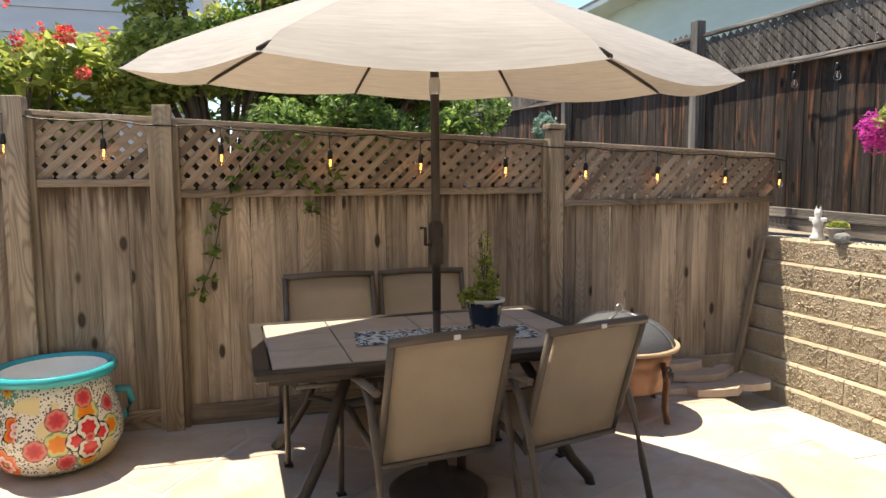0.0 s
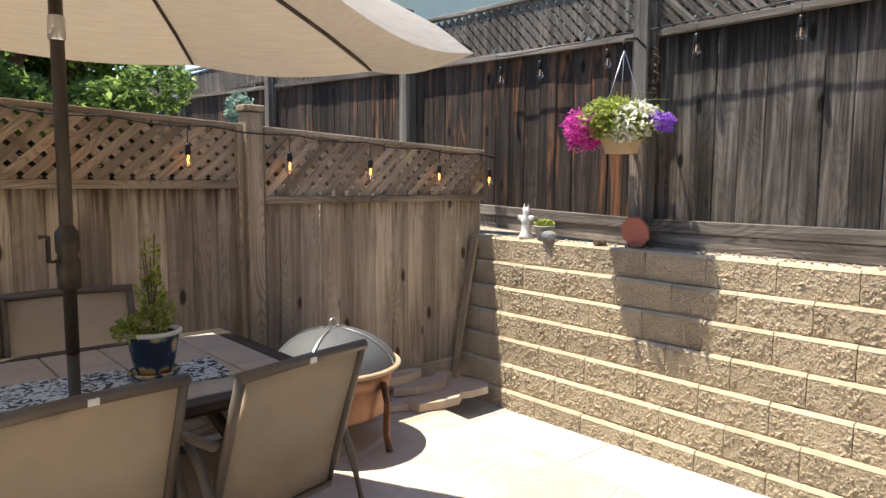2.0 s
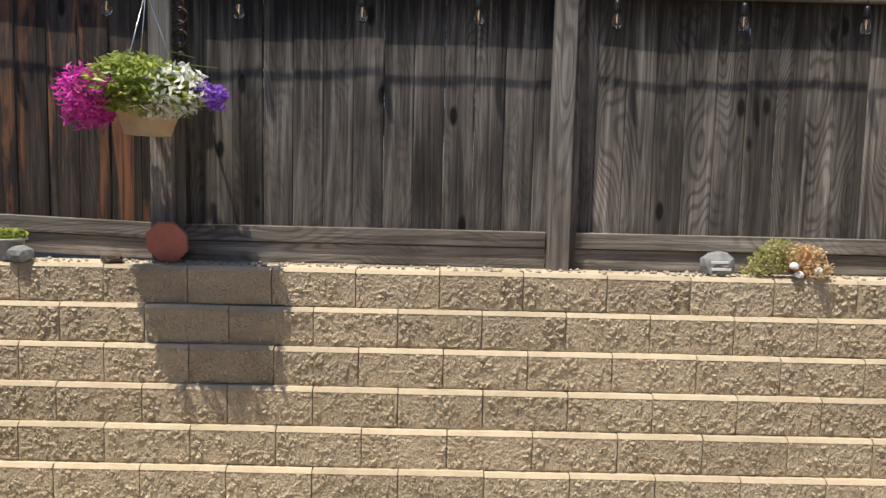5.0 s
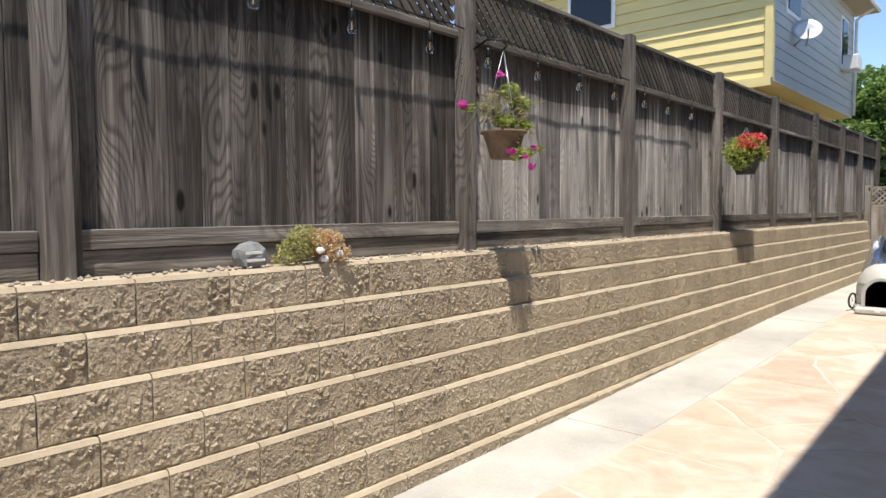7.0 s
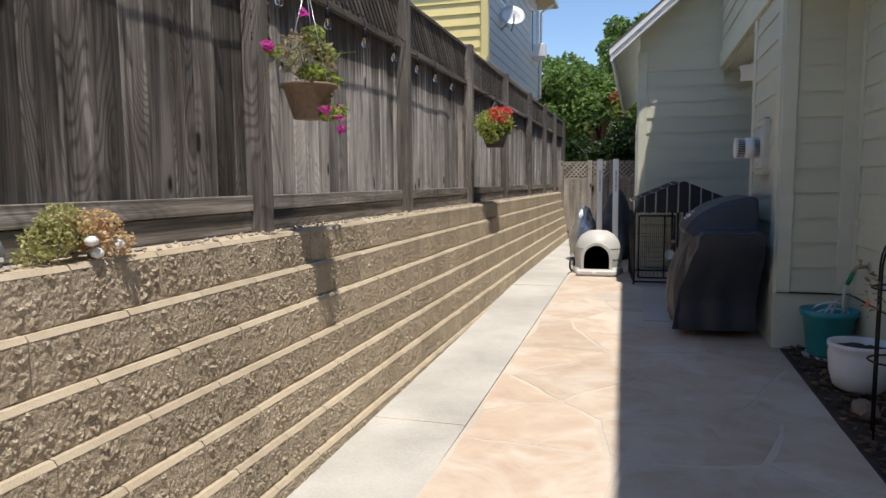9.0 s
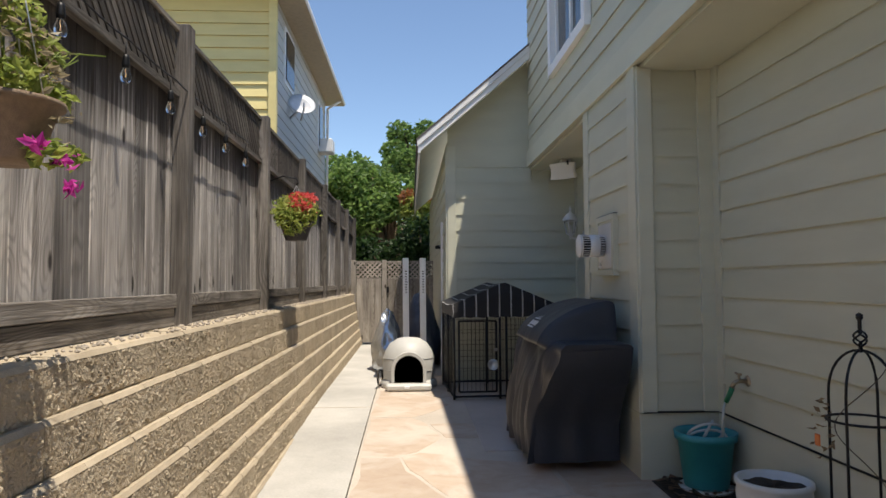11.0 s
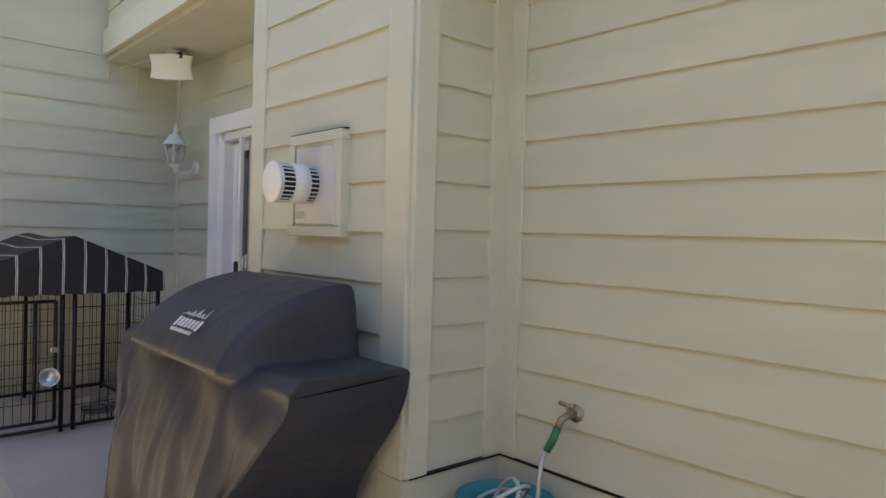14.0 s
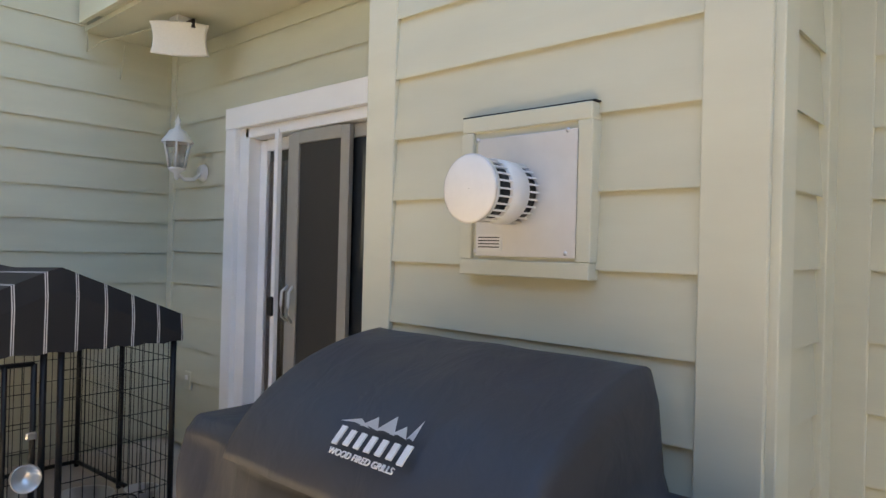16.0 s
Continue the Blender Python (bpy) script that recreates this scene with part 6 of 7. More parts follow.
lan = thing("wall_lantern", "white coach lantern on a curved wall arm", "wall lantern", pose(XR + 0.025, -7.61, 2.02) @ Matrix.Diagonal((1.08, 1.08, 1.08, 1)))
part("wall_plate", lathe([(0.001, 0.025), (0.045, 0.02), (0.055, 0.0)], 16), WHITEPL, lan, m=pose(0, 0, 0, 0, 90, 0))
part("arm", tube([(0.01, 0, 0), (0.06, 0, -0.045), (0.12, 0, -0.05), (0.16, 0, -0.02), (0.165, 0, 0.02)], 0.012, 8), WHITEPL, lan)
part("bottom_cup", lathe([(0.001, -0.06), (0.012, -0.05), (0.016, -0.02), (0.045, 0.0), (0.05, 0.012), (0.001, 0.012)], 12), WHITEPL, lan, m=pose(0.165, 0, 0.0))
lg = part("glass_shade", lathe([(0.046, 0.0), (0.075, 0.15)], 6), GLASS, lan, "clear glass panes", m=pose(0.165, 0, 0.01))
lg.visible_shadow = False
for k in range(6):
    a = radians(60 * k)
    part("cage_bar", tube([(0.165 + 0.047 * math.cos(a), 0.047 * math.sin(a), 0.01), (0.165 + 0.077 * math.cos(a), 0.077 * math.sin(a), 0.16)], 0.007, 5), WHITEPL, lan)
part("candle_bulb", lathe([(0.001, 0), (0.012, 0), (0.013, 0.05), (0.01, 0.08), (0.001, 0.1)], 10), WHITEPL, lan, m=pose(0.165, 0, 0.015))
part("roof", lathe([(0.09, 0.0), (0.086, 0.015), (0.06, 0.05), (0.05, 0.07), (0.02, 0.085), (0.012, 0.11), (0.018, 0.125), (0.006, 0.15), (0.001, 0.17)], 12), WHITEPL, lan, m=pose(0.165, 0, 0.155))

spk = thing("outdoor_speaker", "white outdoor speaker hung under the soffit", "speaker", pose(1.06, -7.34, 2.88))
part("bracket", bm_box(0, 0, -0.02, 0.12, 0.1, 0.04, 0.006), WHITEPL, spk)
part("yoke", tube([(0, -0.13, -0.08), (0, -0.13, -0.04), (0, 0.13, -0.04), (0, 0.13, -0.08)], 0.012, 6), BRONZE, spk)
def flared(x0, x1, k0, k1, mat_, name, label=""):
    """A speaker shell: waisted sides, bowed top and bottom, lofted from back to front."""
    b = bmesh.new()
    loops = []
    for x, k in ((x0, k0), ((x0 + x1) / 2, (k0 + k1) / 2 * 1.04), (x1, k1)):
        loop = []
        for i in range(11):
            u = -1 + 0.2 * i
            loop.append((u * 0.165, 0.088 + 0.01 * (1 - u * u)))
        side_r = [(0.165 - 0.018 * (1 - w_ * w_), 0.088 * w_) for w_ in (0.66, 0.33, 0, -0.33, -0.66)]
        pts = loop + side_r + [(-y, -z) for y, z in loop] + [(-y, -z) for y, z in side_r]
        loops.append([b.verts.new((x, y * k, z * k)) for y, z in pts])
    for a, c_ in zip(loops, loops[1:]):
        for i in range(len(a)):
            b.faces.new((a[i], a[(i + 1) % len(a)], c_[(i + 1) % len(a)], c_[i]))
    b.faces.new(loops[0]), b.faces.new(loops[-1])
    return part(name, b, mat_, spk, label, m=pose(0, 0, -0.13, 0, 10, 52))


flared(-0.1, 0.07, 0.6, 1.0, WHITEPL, "cabinet")
flared(0.072, 0.085, 0.96, 0.93, plain("cream_speaker_grille", (0.78, 0.74, 0.66), 0.6, var=0.05, scale=150, bmp=0.4), "grille", "cream mesh grille")
wire = thing("cable", "thin painted cable stapled under the soffit", "cable")
part("cord", tube([(1.33, -8.06, 2.98), (1.33, -8.05, 2.75), (1.25, -8.05, 2.83), (1.08, -7.5, 2.87)], 0.005, 5), TRIM, wire)
part("cord", tube([(1.1, -8.05, 2.84), (1.12, -8.055, 2.62)], 0.005, 5), TRIM, wire)
out = thing("outlet", "small weatherproof outlet cover on the siding", "outlet", pose(XR + 0.02, -7.75, 0.66))
part("plate", bm_box(0, 0, 0, 0.02, 0.08, 0.12, 0.006), TRIM, out)
part("socket", bm_box(0.012, 0, 0.02, 0.008, 0.03, 0.03, 0.004), WHITEPL, out)

# ---- dog kennel ----
KX0, KX1, KY0, KY1 = 1.34, 2.42, -7.76, -6.7
KZ = ground_z(2, -7) + 0.008
ken = thing("dog_kennel", "black wire dog kennel with a striped fabric roof", "dog kennel", pose(2.42, -6.7, KZ, 0, 0, 3.5) @ pose(-2.42, 6.7, 0))
def bar(a, c_, r=0.012, parent=None, name="bar"):
    return part(name, tube([a, c_], r, 6), BLACKM, parent or ken)
H0, H1 = 0.03, 0.9
for x, y in ((KX0, KY0), (KX1, KY0), (KX0, KY1), (KX1, KY1), ((KX0 + KX1) / 2 - 0.02, KY1), ((KX0 + KX1) / 2 + 0.05, KY1), (KX0, (KY0 + KY1) / 2), (KX1, (KY0 + KY1) / 2), ((KX0 + KX1) / 2, KY0)):
    bar((x, y, 0), (x, y, H1), 0.014, name="post")
for z in (H0, H1):
    for a, c_ in (((KX0, KY0), (KX1, KY0)), ((KX0, KY1), (KX1, KY1)), ((KX0, KY0), (KX0, KY1)), ((KX1, KY0), (KX1, KY1))):
        bar((*a, z), (*c_, z), 0.012, name="rail")
def mesh_panel(a, c_, z0, z1, nv, nh):
    b = bmesh.new()
    a, c_ = Vector((*a, 0)), Vector((*c_, 0))
    for i in range(1, nv):
        p = a.lerp(c_, i / nv)
        tube([(p.x, p.y, z0), (p.x, p.y, z1)], 0.0022, 4, bm=b)
    for j in range(1, nh):
        z = z0 + (z1 - z0) * j / nh
        tube([(a.x, a.y, z), (c_.x, c_.y, z)], 0.0022, 4, bm=b)
    part("wire_mesh", b, BLACKM, ken)
mesh_panel((KX0, KY0), (KX1, KY0), H0, H1, 22, 7)
mesh_panel((KX0, KY0), (KX0, KY1), H0, H1, 22, 7)
mesh_panel((KX1, KY0), (KX1, KY1), H0, H1, 22, 7)
xm = (KX0 + KX1) / 2
mesh_panel((KX0, KY1), (xm - 0.02, KY1), H0, H1, 10, 7)
mesh_panel((xm + 0.09, KY1 + 0.01), (KX1 - 0.05, KY1 + 0.01), 0.08, 0.82, 9, 6)
dr = bar((xm + 0.09, KY1 + 0.01, 0.08), (xm + 0.09, KY1 + 0.01, 0.82), 0.012, name="door")
for a, c_ in (((KX1 - 0.05, 0.08), (KX1 - 0.05, 0.82)), ((xm + 0.09, 0.08), (KX1 - 0.05, 0.08)), ((xm + 0.09, 0.82), (KX1 - 0.05, 0.82)), ((xm + 0.2, 0.08), (xm + 0.2, 0.82))):
    bar((a[0], KY1 + 0.01, a[1]), (c_[0], KY1 + 0.01, c_[1]), 0.011, dr, "door_bar")
part("latch", bm_box(xm + 0.1, KY1 + 0.025, 0.52, 0.04, 0.02, 0.03, 0.004), STEEL, dr, "steel latch")
# roof: peaked in the middle of the front, with a striped valance
STRIPE, nt, bs = nodes_of("black_pinstripe_fabric")
tc = nt.nodes.new("ShaderNodeTexCoord")
sepx = nt.nodes.new("ShaderNodeSeparateXYZ")
nt.links.new(tc.outputs["Object"], sepx.inputs[0])
def math_node(op, a, bval):
    n = nt.nodes.new("ShaderNodeMath")
    n.operation = op
    nt.links.new(a, n.inputs[0])
    n.inputs[1].default_value = bval
    return n.outputs[0]
md = math_node("FRACT", math_node("MULTIPLY", sepx.outputs[0], 8.0), 0.0)
st = ramp(nt, md, ((0.44, 0.0), (0.45, 1.0), (0.475, 1.0), (0.48, 0.0), (0.51, 0.0), (0.515, 1.0), (0.54, 1.0), (0.55, 0.0)))
nt.links.new(mix(nt, st, (0.014, 0.014, 0.016), (0.6, 0.6, 0.6)), bs.inputs["Base Color"])
bs.inputs["Roughness"].default_value = 0.8
def roof_h(x):
    return 0.98 + 0.25 * (1 - abs(x - xm) / ((KX1 - KX0) / 2 + 0.06))
b = bmesh.new()
NX = 24
rows = []
for y, dz in ((KY0 - 0.03, -0.16), (KY0 - 0.02, 0.0), ((KY0 + KY1) / 2, -0.02), (KY1 + 0.02, 0.0), (KY1 + 0.035, -0.1), (KY1 + 0.03, 99)):
    row = []
    for i in range(NX + 1):
        x = KX0 - 0.03 + (KX1 - KX0 + 0.045) * i / NX
        z = roof_h(x) + dz if dz != 99 else 0.86 + 0.006 * math.sin(i * 2.1)
        row.append(b.verts.new((x, y, z)))
    rows.append(row)
for a, c_ in zip(rows, rows[1:]):
    for i in range(NX):
        b.faces.new((a[i], a[i + 1], c_[i + 1], c_[i]))
for side_i in (0, NX):
    lo = [b.verts.new((r_[side_i].co.x, r_[side_i].co.y, 0.87)) for r_ in rows[1:5]]
    up = [r_[side_i] for r_ in rows[1:5]]
    for q in range(3):
        b.faces.new((up[q], up[q + 1], lo[q + 1], lo[q]))
part("fabric_roof", b, STRIPE, ken, "black fabric roof with white pinstripes")
def bowl(x, y, z, r, lab, m=None):
    bw = thing("dog_bowl", lab, "dog bowl", m or pose(x, y, z))
    part("bowl", lathe([(0.001, 0.004), (r * 0.8, 0.0), (r, 0.07), (r * 1.06, 0.075), (r * 0.95, 0.072), (r * 0.75, 0.01), (0.001, 0.01)], 24), STEEL, bw)
    return bw
bowl(1.62, -7.1, KZ + 0.004, 0.13, "large steel dog bowl on the kennel floor")
bowl(1.38, -7.0, KZ + 0.004, 0.08, "small steel dog bowl on the kennel floor")
bowl(0, 0, 0, 0.055, "steel dog bowl clipped upright to the kennel door", pose(2.02, KY1 + 0.02, KZ + 0.36, -80, 0, 0))

rack = thing("bowl_stand", "black wire bowl stand on the kennel floor", "bowl stand", pose(1.52, -6.92, KZ + 0.006))
for dx in (0.0, 0.17):
    part("ring", tube([(dx + 0.075 * math.cos(u), 0.075 * math.sin(u), 0.07) for u in [q * math.pi / 10 for q in range(20)]], 0.004, 5, True), BLACKM, rack)
    for a in (30, 150, 270):
        part("leg", tube([(dx + 0.075 * math.cos(radians(a)), 0.075 * math.sin(radians(a)), 0.07), (dx + 0.085 * math.cos(radians(a)), 0.085 * math.sin(radians(a)), 0.0)], 0.004, 5), BLACKM, rack)

# ---- covered grill ----
gr = thing("covered_grill", "pellet grill under a black fitted vinyl cover", "grill", pose(1.42, -4.66, ground_z(1.76, -4.6) + 0.008))
def smooth(a, c_, v):
    q = max(0.0, min(1.0, (v - a) / (c_ - a)))
    return q * q * (3 - 2 * q)


def cover_mesh():
    """Draped cover over hood and side shelves: one sheet from the front hem over the top to the back hem."""
    b = bmesh.new()
    NY, NA = 110, 84
    rows = []
    for i in range(NY + 1):
        s = i / NY
        y = -0.8 + 1.6 * s
        hood = smooth(-0.5, -0.43, y) * (1 - smooth(0.455, 0.49, y))
        row = []
        for k in range(NA + 1):
            q = k / NA
            if q < 0.42:
                # front drop: hem flares out, top tucks under the hood
                p = q / 0.42
                z = 0.05 + (0.83 - 0.05) * p
                x = 0.64 - 0.12 * p ** 1.5 + 0.05 * hood * math.sin(math.pi * p)
            elif q < 0.78:
                p = (q - 0.42) / 0.36
                zs, xs = 0.83 + 0.045 * smooth(0, 0.12, p), 0.52 - 0.48 * p
                a = p * math.pi * 0.5
                zh = 0.83 + 0.315 * math.sin(a) ** 0.85
                xh = 0.6 - 0.55 * (1 - math.cos(a)) ** 0.75
                x, z = xs + (xh - xs) * hood, zs + (zh - zs) * hood
                if p > 0.97:
                    z -= 0.01
            else:
                p = (q - 0.78) / 0.22
                top = 0.875 + (1.145 - 0.875) * hood
                x, z = 0.04 + 0.01 * hood * (1 - p) ** 2, top + (0.06 - top) * p
            low = smooth(0.85, 0.25, z)
            end = smooth(0.45, 0.8, abs(y))
            yy = y - math.copysign(1, y) * 0.36 * low * end * (0.9 if y > 0 else 0.7)
            if q < 0.42:
                fold = 0.026 * low * (math.sin(y * 15 + 0.9 * math.sin(z * 5)) + 0.45 * math.sin(y * 37 + z * 4) + 0.2 * math.sin(y * 81))
                sag = 0.02 * smooth(0.55, 0.8, z) * math.sin(y * 9 + 1 + z * 12) * (1 - smooth(0.8, 0.9, z))
                x += fold + sag
            n = noise.noise(Vector((x * 5, y * 5, z * 5)))
            ridge = 1 - abs(noise.noise(Vector((z * 4 + y * 3, y * 5 - z * 2, 7)))) * 2.4
            x += 0.007 * n + 0.005 * max(0.0, ridge) ** 2 * smooth(0.98, 0.7, z) * (1 if q < 0.5 else 0)
            z += 0.004 * noise.noise(Vector((y * 7, x * 7, 3)))
            row.append(b.verts.new((x, yy, z)))
        rows.append(row)
    for a, c_ in zip(rows, rows[1:]):
        for k in range(NA):
            f = b.faces.new((a[k], a[k + 1], c_[k + 1], c_[k]))
            f.smooth = True
    # each end hangs as a sheet of its own between the front and the back edge
    nf, nb_, n_h, n_w = int(NA * 0.42), NA - int(NA * 0.78) - 1, 24, 18
    for row, sg in ((rows[0], -1), (rows[-1], 1)):
        g = []
        for i in range(n_h + 1):
            f0, f1 = row[round(nf * i / n_h)].co, row[NA - round(nb_ * i / n_h)].co
            line = []
            for j in range(n_w + 1):
                p = f0.lerp(f1, j / n_w)
                w_ = math.sin(math.pi * j / n_w)
                p.y += sg * w_ * (0.012 + 0.012 * smooth(0.8, 0.2, p.z) * (math.sin(j * 0.8 + 0.8 * math.sin(p.z * 5)) + 0.8 * noise.noise(Vector((p.x * 6, p.z * 3, sg)))))
                line.append(b.verts.new(p))
            g.append(line)
        for u0, u1 in zip(g, g[1:]):
            for j in range(n_w):
                b.faces.new((u0[j], u0[j + 1], u1[j + 1], u1[j])).smooth = True
        b.faces.new([v for v in row[nf:NA - nb_ + 1]])
    return b
cov = part("cover", cover_mesh(), COVER, gr)
emb = plain("white_embroidery", (0.72, 0.72, 0.72), 0.7, var=0.05)
LM = pose(0.548, 0.06, 0.968, 0, -46, 0)
lb = bmesh.new()
for yy, hh, ww in ((-0.08, 0.018, 0.1), (-0.035, 0.032, 0.06), (0.015, 0.045, 0.06), (0.055, 0.028, 0.05), (0.09, 0.05, 0.02)):
    v0, v1, v2 = lb.verts.new((0, yy - ww / 2, 0.045)), lb.verts.new((0, yy + ww / 2, 0.045)), lb.verts.new((0, yy + 0.008, 0.045 + hh))
    v3 = lb.verts.new((0, yy - 0.004, 0.05))
    lb.faces.new((v0, v3, v2)), lb.faces.new((v3, v1, v2))
bmesh.ops.solidify(lb, geom=list(lb.faces), thickness=0.004)
part("emblem", lb, emb, gr, "white embroidered mountain emblem", m=LM)
for k in range(7):
    part("emblem_bar", bm_box(0, -0.102 + 0.034 * k, 0.012, 0.004, 0.016, 0.046 if k in (0, 6) else 0.038), emb, gr, m=LM)


def lettering(words, size, m, material, parent, label):
    """Raised words from the built-in font; they read along +x of m, upright along its y."""
    cu = bpy.data.curves.new("lettering", "FONT")
    cu.body, cu.size, cu.extrude = words, size, 0.0015
    cu.align_x = "CENTER"
    carrier = bpy.data.objects.new("lettering", cu)
    me = bpy.data.meshes.new_from_object(carrier)
    bpy.data.objects.remove(carrier)
    me.materials.clear()
    me.materials.append(material)
    ob = new("lettering", me)
    ob.parent = parent
    ob.matrix_basis = m
    return tagged(ob, label)


FACE = Matrix(((0, 0, 1, 0), (1, 0, 0, 0), (0, 1, 0, 0), (0, 0, 0, 1)))
lettering("WOOD FIRED GRILLS", 0.021, LM @ pose(0.002, 0, -0.034) @ FACE, emb, gr, "small white embroidered words")

# ---- planters by the house ----
rd = random.Random(40)
bed = sheet(XW - 0.02, 1.32, -3.98, -1.0, 8, 30, lambda x, y: ground_z(x, y) + 0.012 + 0.012 * math.sin(x * 23) * math.sin(y * 17), 0.1)
solid("soil_bed", bed, SOIL, "dark soil planting bed along the house wall", "planting bed", kind="structure")
cv, cf = [], []
for _ in range(420):
    x, y, s = rd.uniform(0.85, 1.3), rd.uniform(-3.95, -1.6), rd.uniform(0.012, 0.035)
    a = rd.uniform(0, 6.28)
    i = len(cv)
    z = ground_z(x, y) + 0.028
    for u, w_ in ((1, 0.5), (-1, 0.5), (-1, -0.5), (1, -0.5)):
        cv.append((x + s * (u * math.cos(a) - w_ * math.sin(a)), y + s * (u * math.sin(a) + w_ * math.cos(a)), z + rd.uniform(0, 0.018)))
    cf.append((i, i + 1, i + 2, i + 3))
cm = bpy.data.meshes.new("bark_chips")
cm.from_pydata(cv, [], cf)
cm.materials.append(leaf_material("bark_chip", (0.1, 0.06, 0.035), (0.36, 0.22, 0.14)))
tagged(new("bark_chips", cm), "brown bark chips strewn on the soil bed", "bark chips", kind="stuff")
bk = thing("plant_pot", "teal plastic pot holding a coiled garden hose", "bucket", pose(1.04, -3.78, ground_z(1, -3.7) + 0.03) @ Matrix.Diagonal((1.12, 1.12, 1.05, 1)))
part("pot", lathe([(0.001, 0), (0.115, 0), (0.12, 0.01), (0.15, 0.27), (0.165, 0.275), (0.17, 0.32), (0.158, 0.32), (0.145, 0.27), (0.11, 0.03), (0.001, 0.03)], 32), TEAL, bk)
part("saucer", lathe([(0.001, -0.02), (0.14, -0.02), (0.15, 0.0), (0.12, -0.004), (0.001, -0.006)], 24), WHITEPL, bk)
HOSEW = plain("pale_grey_hose", (0.55, 0.57, 0.55), 0.4)
for k, (rr_, tilt, zz) in enumerate(((0.1, 50, 0.3), (0.09, 65, 0.3), (0.11, 20, 0.27))):
    part("hose_coil", tube([tuple((pose(0, 0, zz, tilt, 0, 60 * k) @ Vector((rr_ * math.cos(u), rr_ * math.sin(u), 0)))) for u in [q * math.pi / 12 for q in range(24)]], 0.008, 6, True), HOSEW, bk)
fa = thing("garden_faucet", "brass garden tap on the wall with a green hose end", "faucet", pose(XW + 0.02, -3.6, 0.85))
BRASS = plain("tarnished_brass", (0.42, 0.34, 0.24), 0.4, 0.8)
part("flange", lathe([(0.001, 0.012), (0.03, 0.01), (0.034, 0.0)], 14), BRASS, fa, m=pose(0, 0, 0, 0, 90, 0))
part("body", tube([(0.0, 0, 0), (0.06, 0, 0), (0.085, -0.005, -0.012), (0.095, -0.01, -0.04)], 0.014, 8), BRASS, fa)
part("stem", tube([(0.05, 0, 0), (0.06, 0, 0.04)], 0.007, 6), BRASS, fa)
part("handle", tube([(0.06, -0.035, 0.045), (0.06, 0, 0.04), (0.06, 0.035, 0.045)], 0.008, 6), BRASS, fa)
part("hose_grip", tube([(0.095, -0.01, -0.04), (0.105, -0.02, -0.08), (0.12, -0.04, -0.13)], 0.016, 8), GREENH, fa, "green hose sleeve")
part("hose", tube([(0.12, -0.04, -0.13), (0.13, -0.055, -0.17), (0.133, -0.06, -0.25), (0.135, -0.07, -0.4)], 0.009, 8), HOSEW, fa)
wp = thing("plant_pot", "large white round pot filled with dark soil", "planter", pose(1.06, -2.96, ground_z(1.1, -3) + 0.028) @ Matrix.Diagonal((0.92, 0.92, 1.3, 1)))
part("pot", lathe([(0.001, 0), (0.12, 0), (0.16, 0.02), (0.185, 0.09), (0.195, 0.17), (0.19, 0.2), (0.2, 0.205), (0.2, 0.225), (0.178, 0.225), (0.175, 0.19), (0.001, 0.17)], 32), WHITEPL, wp)
sb2 = lathe([(0.001, 0.195), (0.09, 0.2), (0.176, 0.19)], 26)
for v in sb2.verts:
    v.co.z += rd.uniform(-0.006, 0.01)
part("soil", sb2, SOIL, wp)
rock("rock", "rounded brown stone on the planting bed", pose(1.16, -2.5, ground_z(1.1, -2.5) + 0.05), 0.07, 0.11, 0.06, plain("brown_river_stone", (0.22, 0.15, 0.1), 0.7, var=0.25), 14)
wp2 = copy_thing(wp, pose(1.1, -1.72, ground_z(1.1, -2.2) + 0.028))
tre = thing("trellis", "wrought iron obelisk trellis with a dry vine", "trellis", pose(1.125, -2.18, ground_z(1.2, -2.1) + 0.02) @ Matrix.Diagonal((1, 1, 0.955, 1)))
TR = 0.127
for k in range(4):
    a = radians(-59 + 90 * k)
    ca, sa = math.cos(a), math.sin(a)
    pts = [(TR * ca, TR * sa, 0), (TR * ca, TR * sa, 0.9)] + [(TR * math.cos(u) * ca, TR * math.cos(u) * sa, 0.9 + 0.19 * math.sin(u)) for u in [q * math.pi / 16 for q in range(1, 9)]]
    part("upright", tube(pts, 0.0055, 6), BLACKM, tre)
for z in (0.36, 0.745):
    part("ring", tube([(TR * math.cos(u), TR * math.sin(u), z + 0.06) for u in [q * math.pi / 14 for q in range(28)]], 0.0055, 6, True), BLACKM, tre)
for k in range(4):
    part("finial_scroll", tube([(0.026 * math.sin(math.pi * s) * math.cos(k * 1.57 + s * 3.5), 0.026 * math.sin(math.pi * s) * math.sin(k * 1.57 + s * 3.5), 1.1 + 0.075 * s) for s in [q / 10 for q in range(11)]], 0.0045, 5), BLACKM, tre)
part("finial_stem", tube([(0, 0, 1.08), (0, 0, 1.1)], 0.008, 6), BLACKM, tre)
part("finial_tip", lathe([(0.006, 1.17), (0.008, 1.18), (0.007, 1.21), (0.013, 1.22), (0.013, 1.235), (0.001, 1.243)], 10), BLACKM, tre)
part("dry_vine", tube([(TR * math.cos(s * 9) * 0.75, TR * math.sin(s * 9) * 0.75, 0.2 + 0.9 * s) for s in [q / 40 for q in range(41)]], 0.0022, 4), BARK, tre)
leaf_object("dry_leaves", leaves([(0.1, -0.1, 0.75, 0.05, 0.05, 0.12), (0.1, -0.12, 0.9, 0.02, 0.03, 0.05)], 26, 0.022, rd), leaf_material("dry_leaf", (0.2, 0.14, 0.08), (0.36, 0.26, 0.15)), tre)
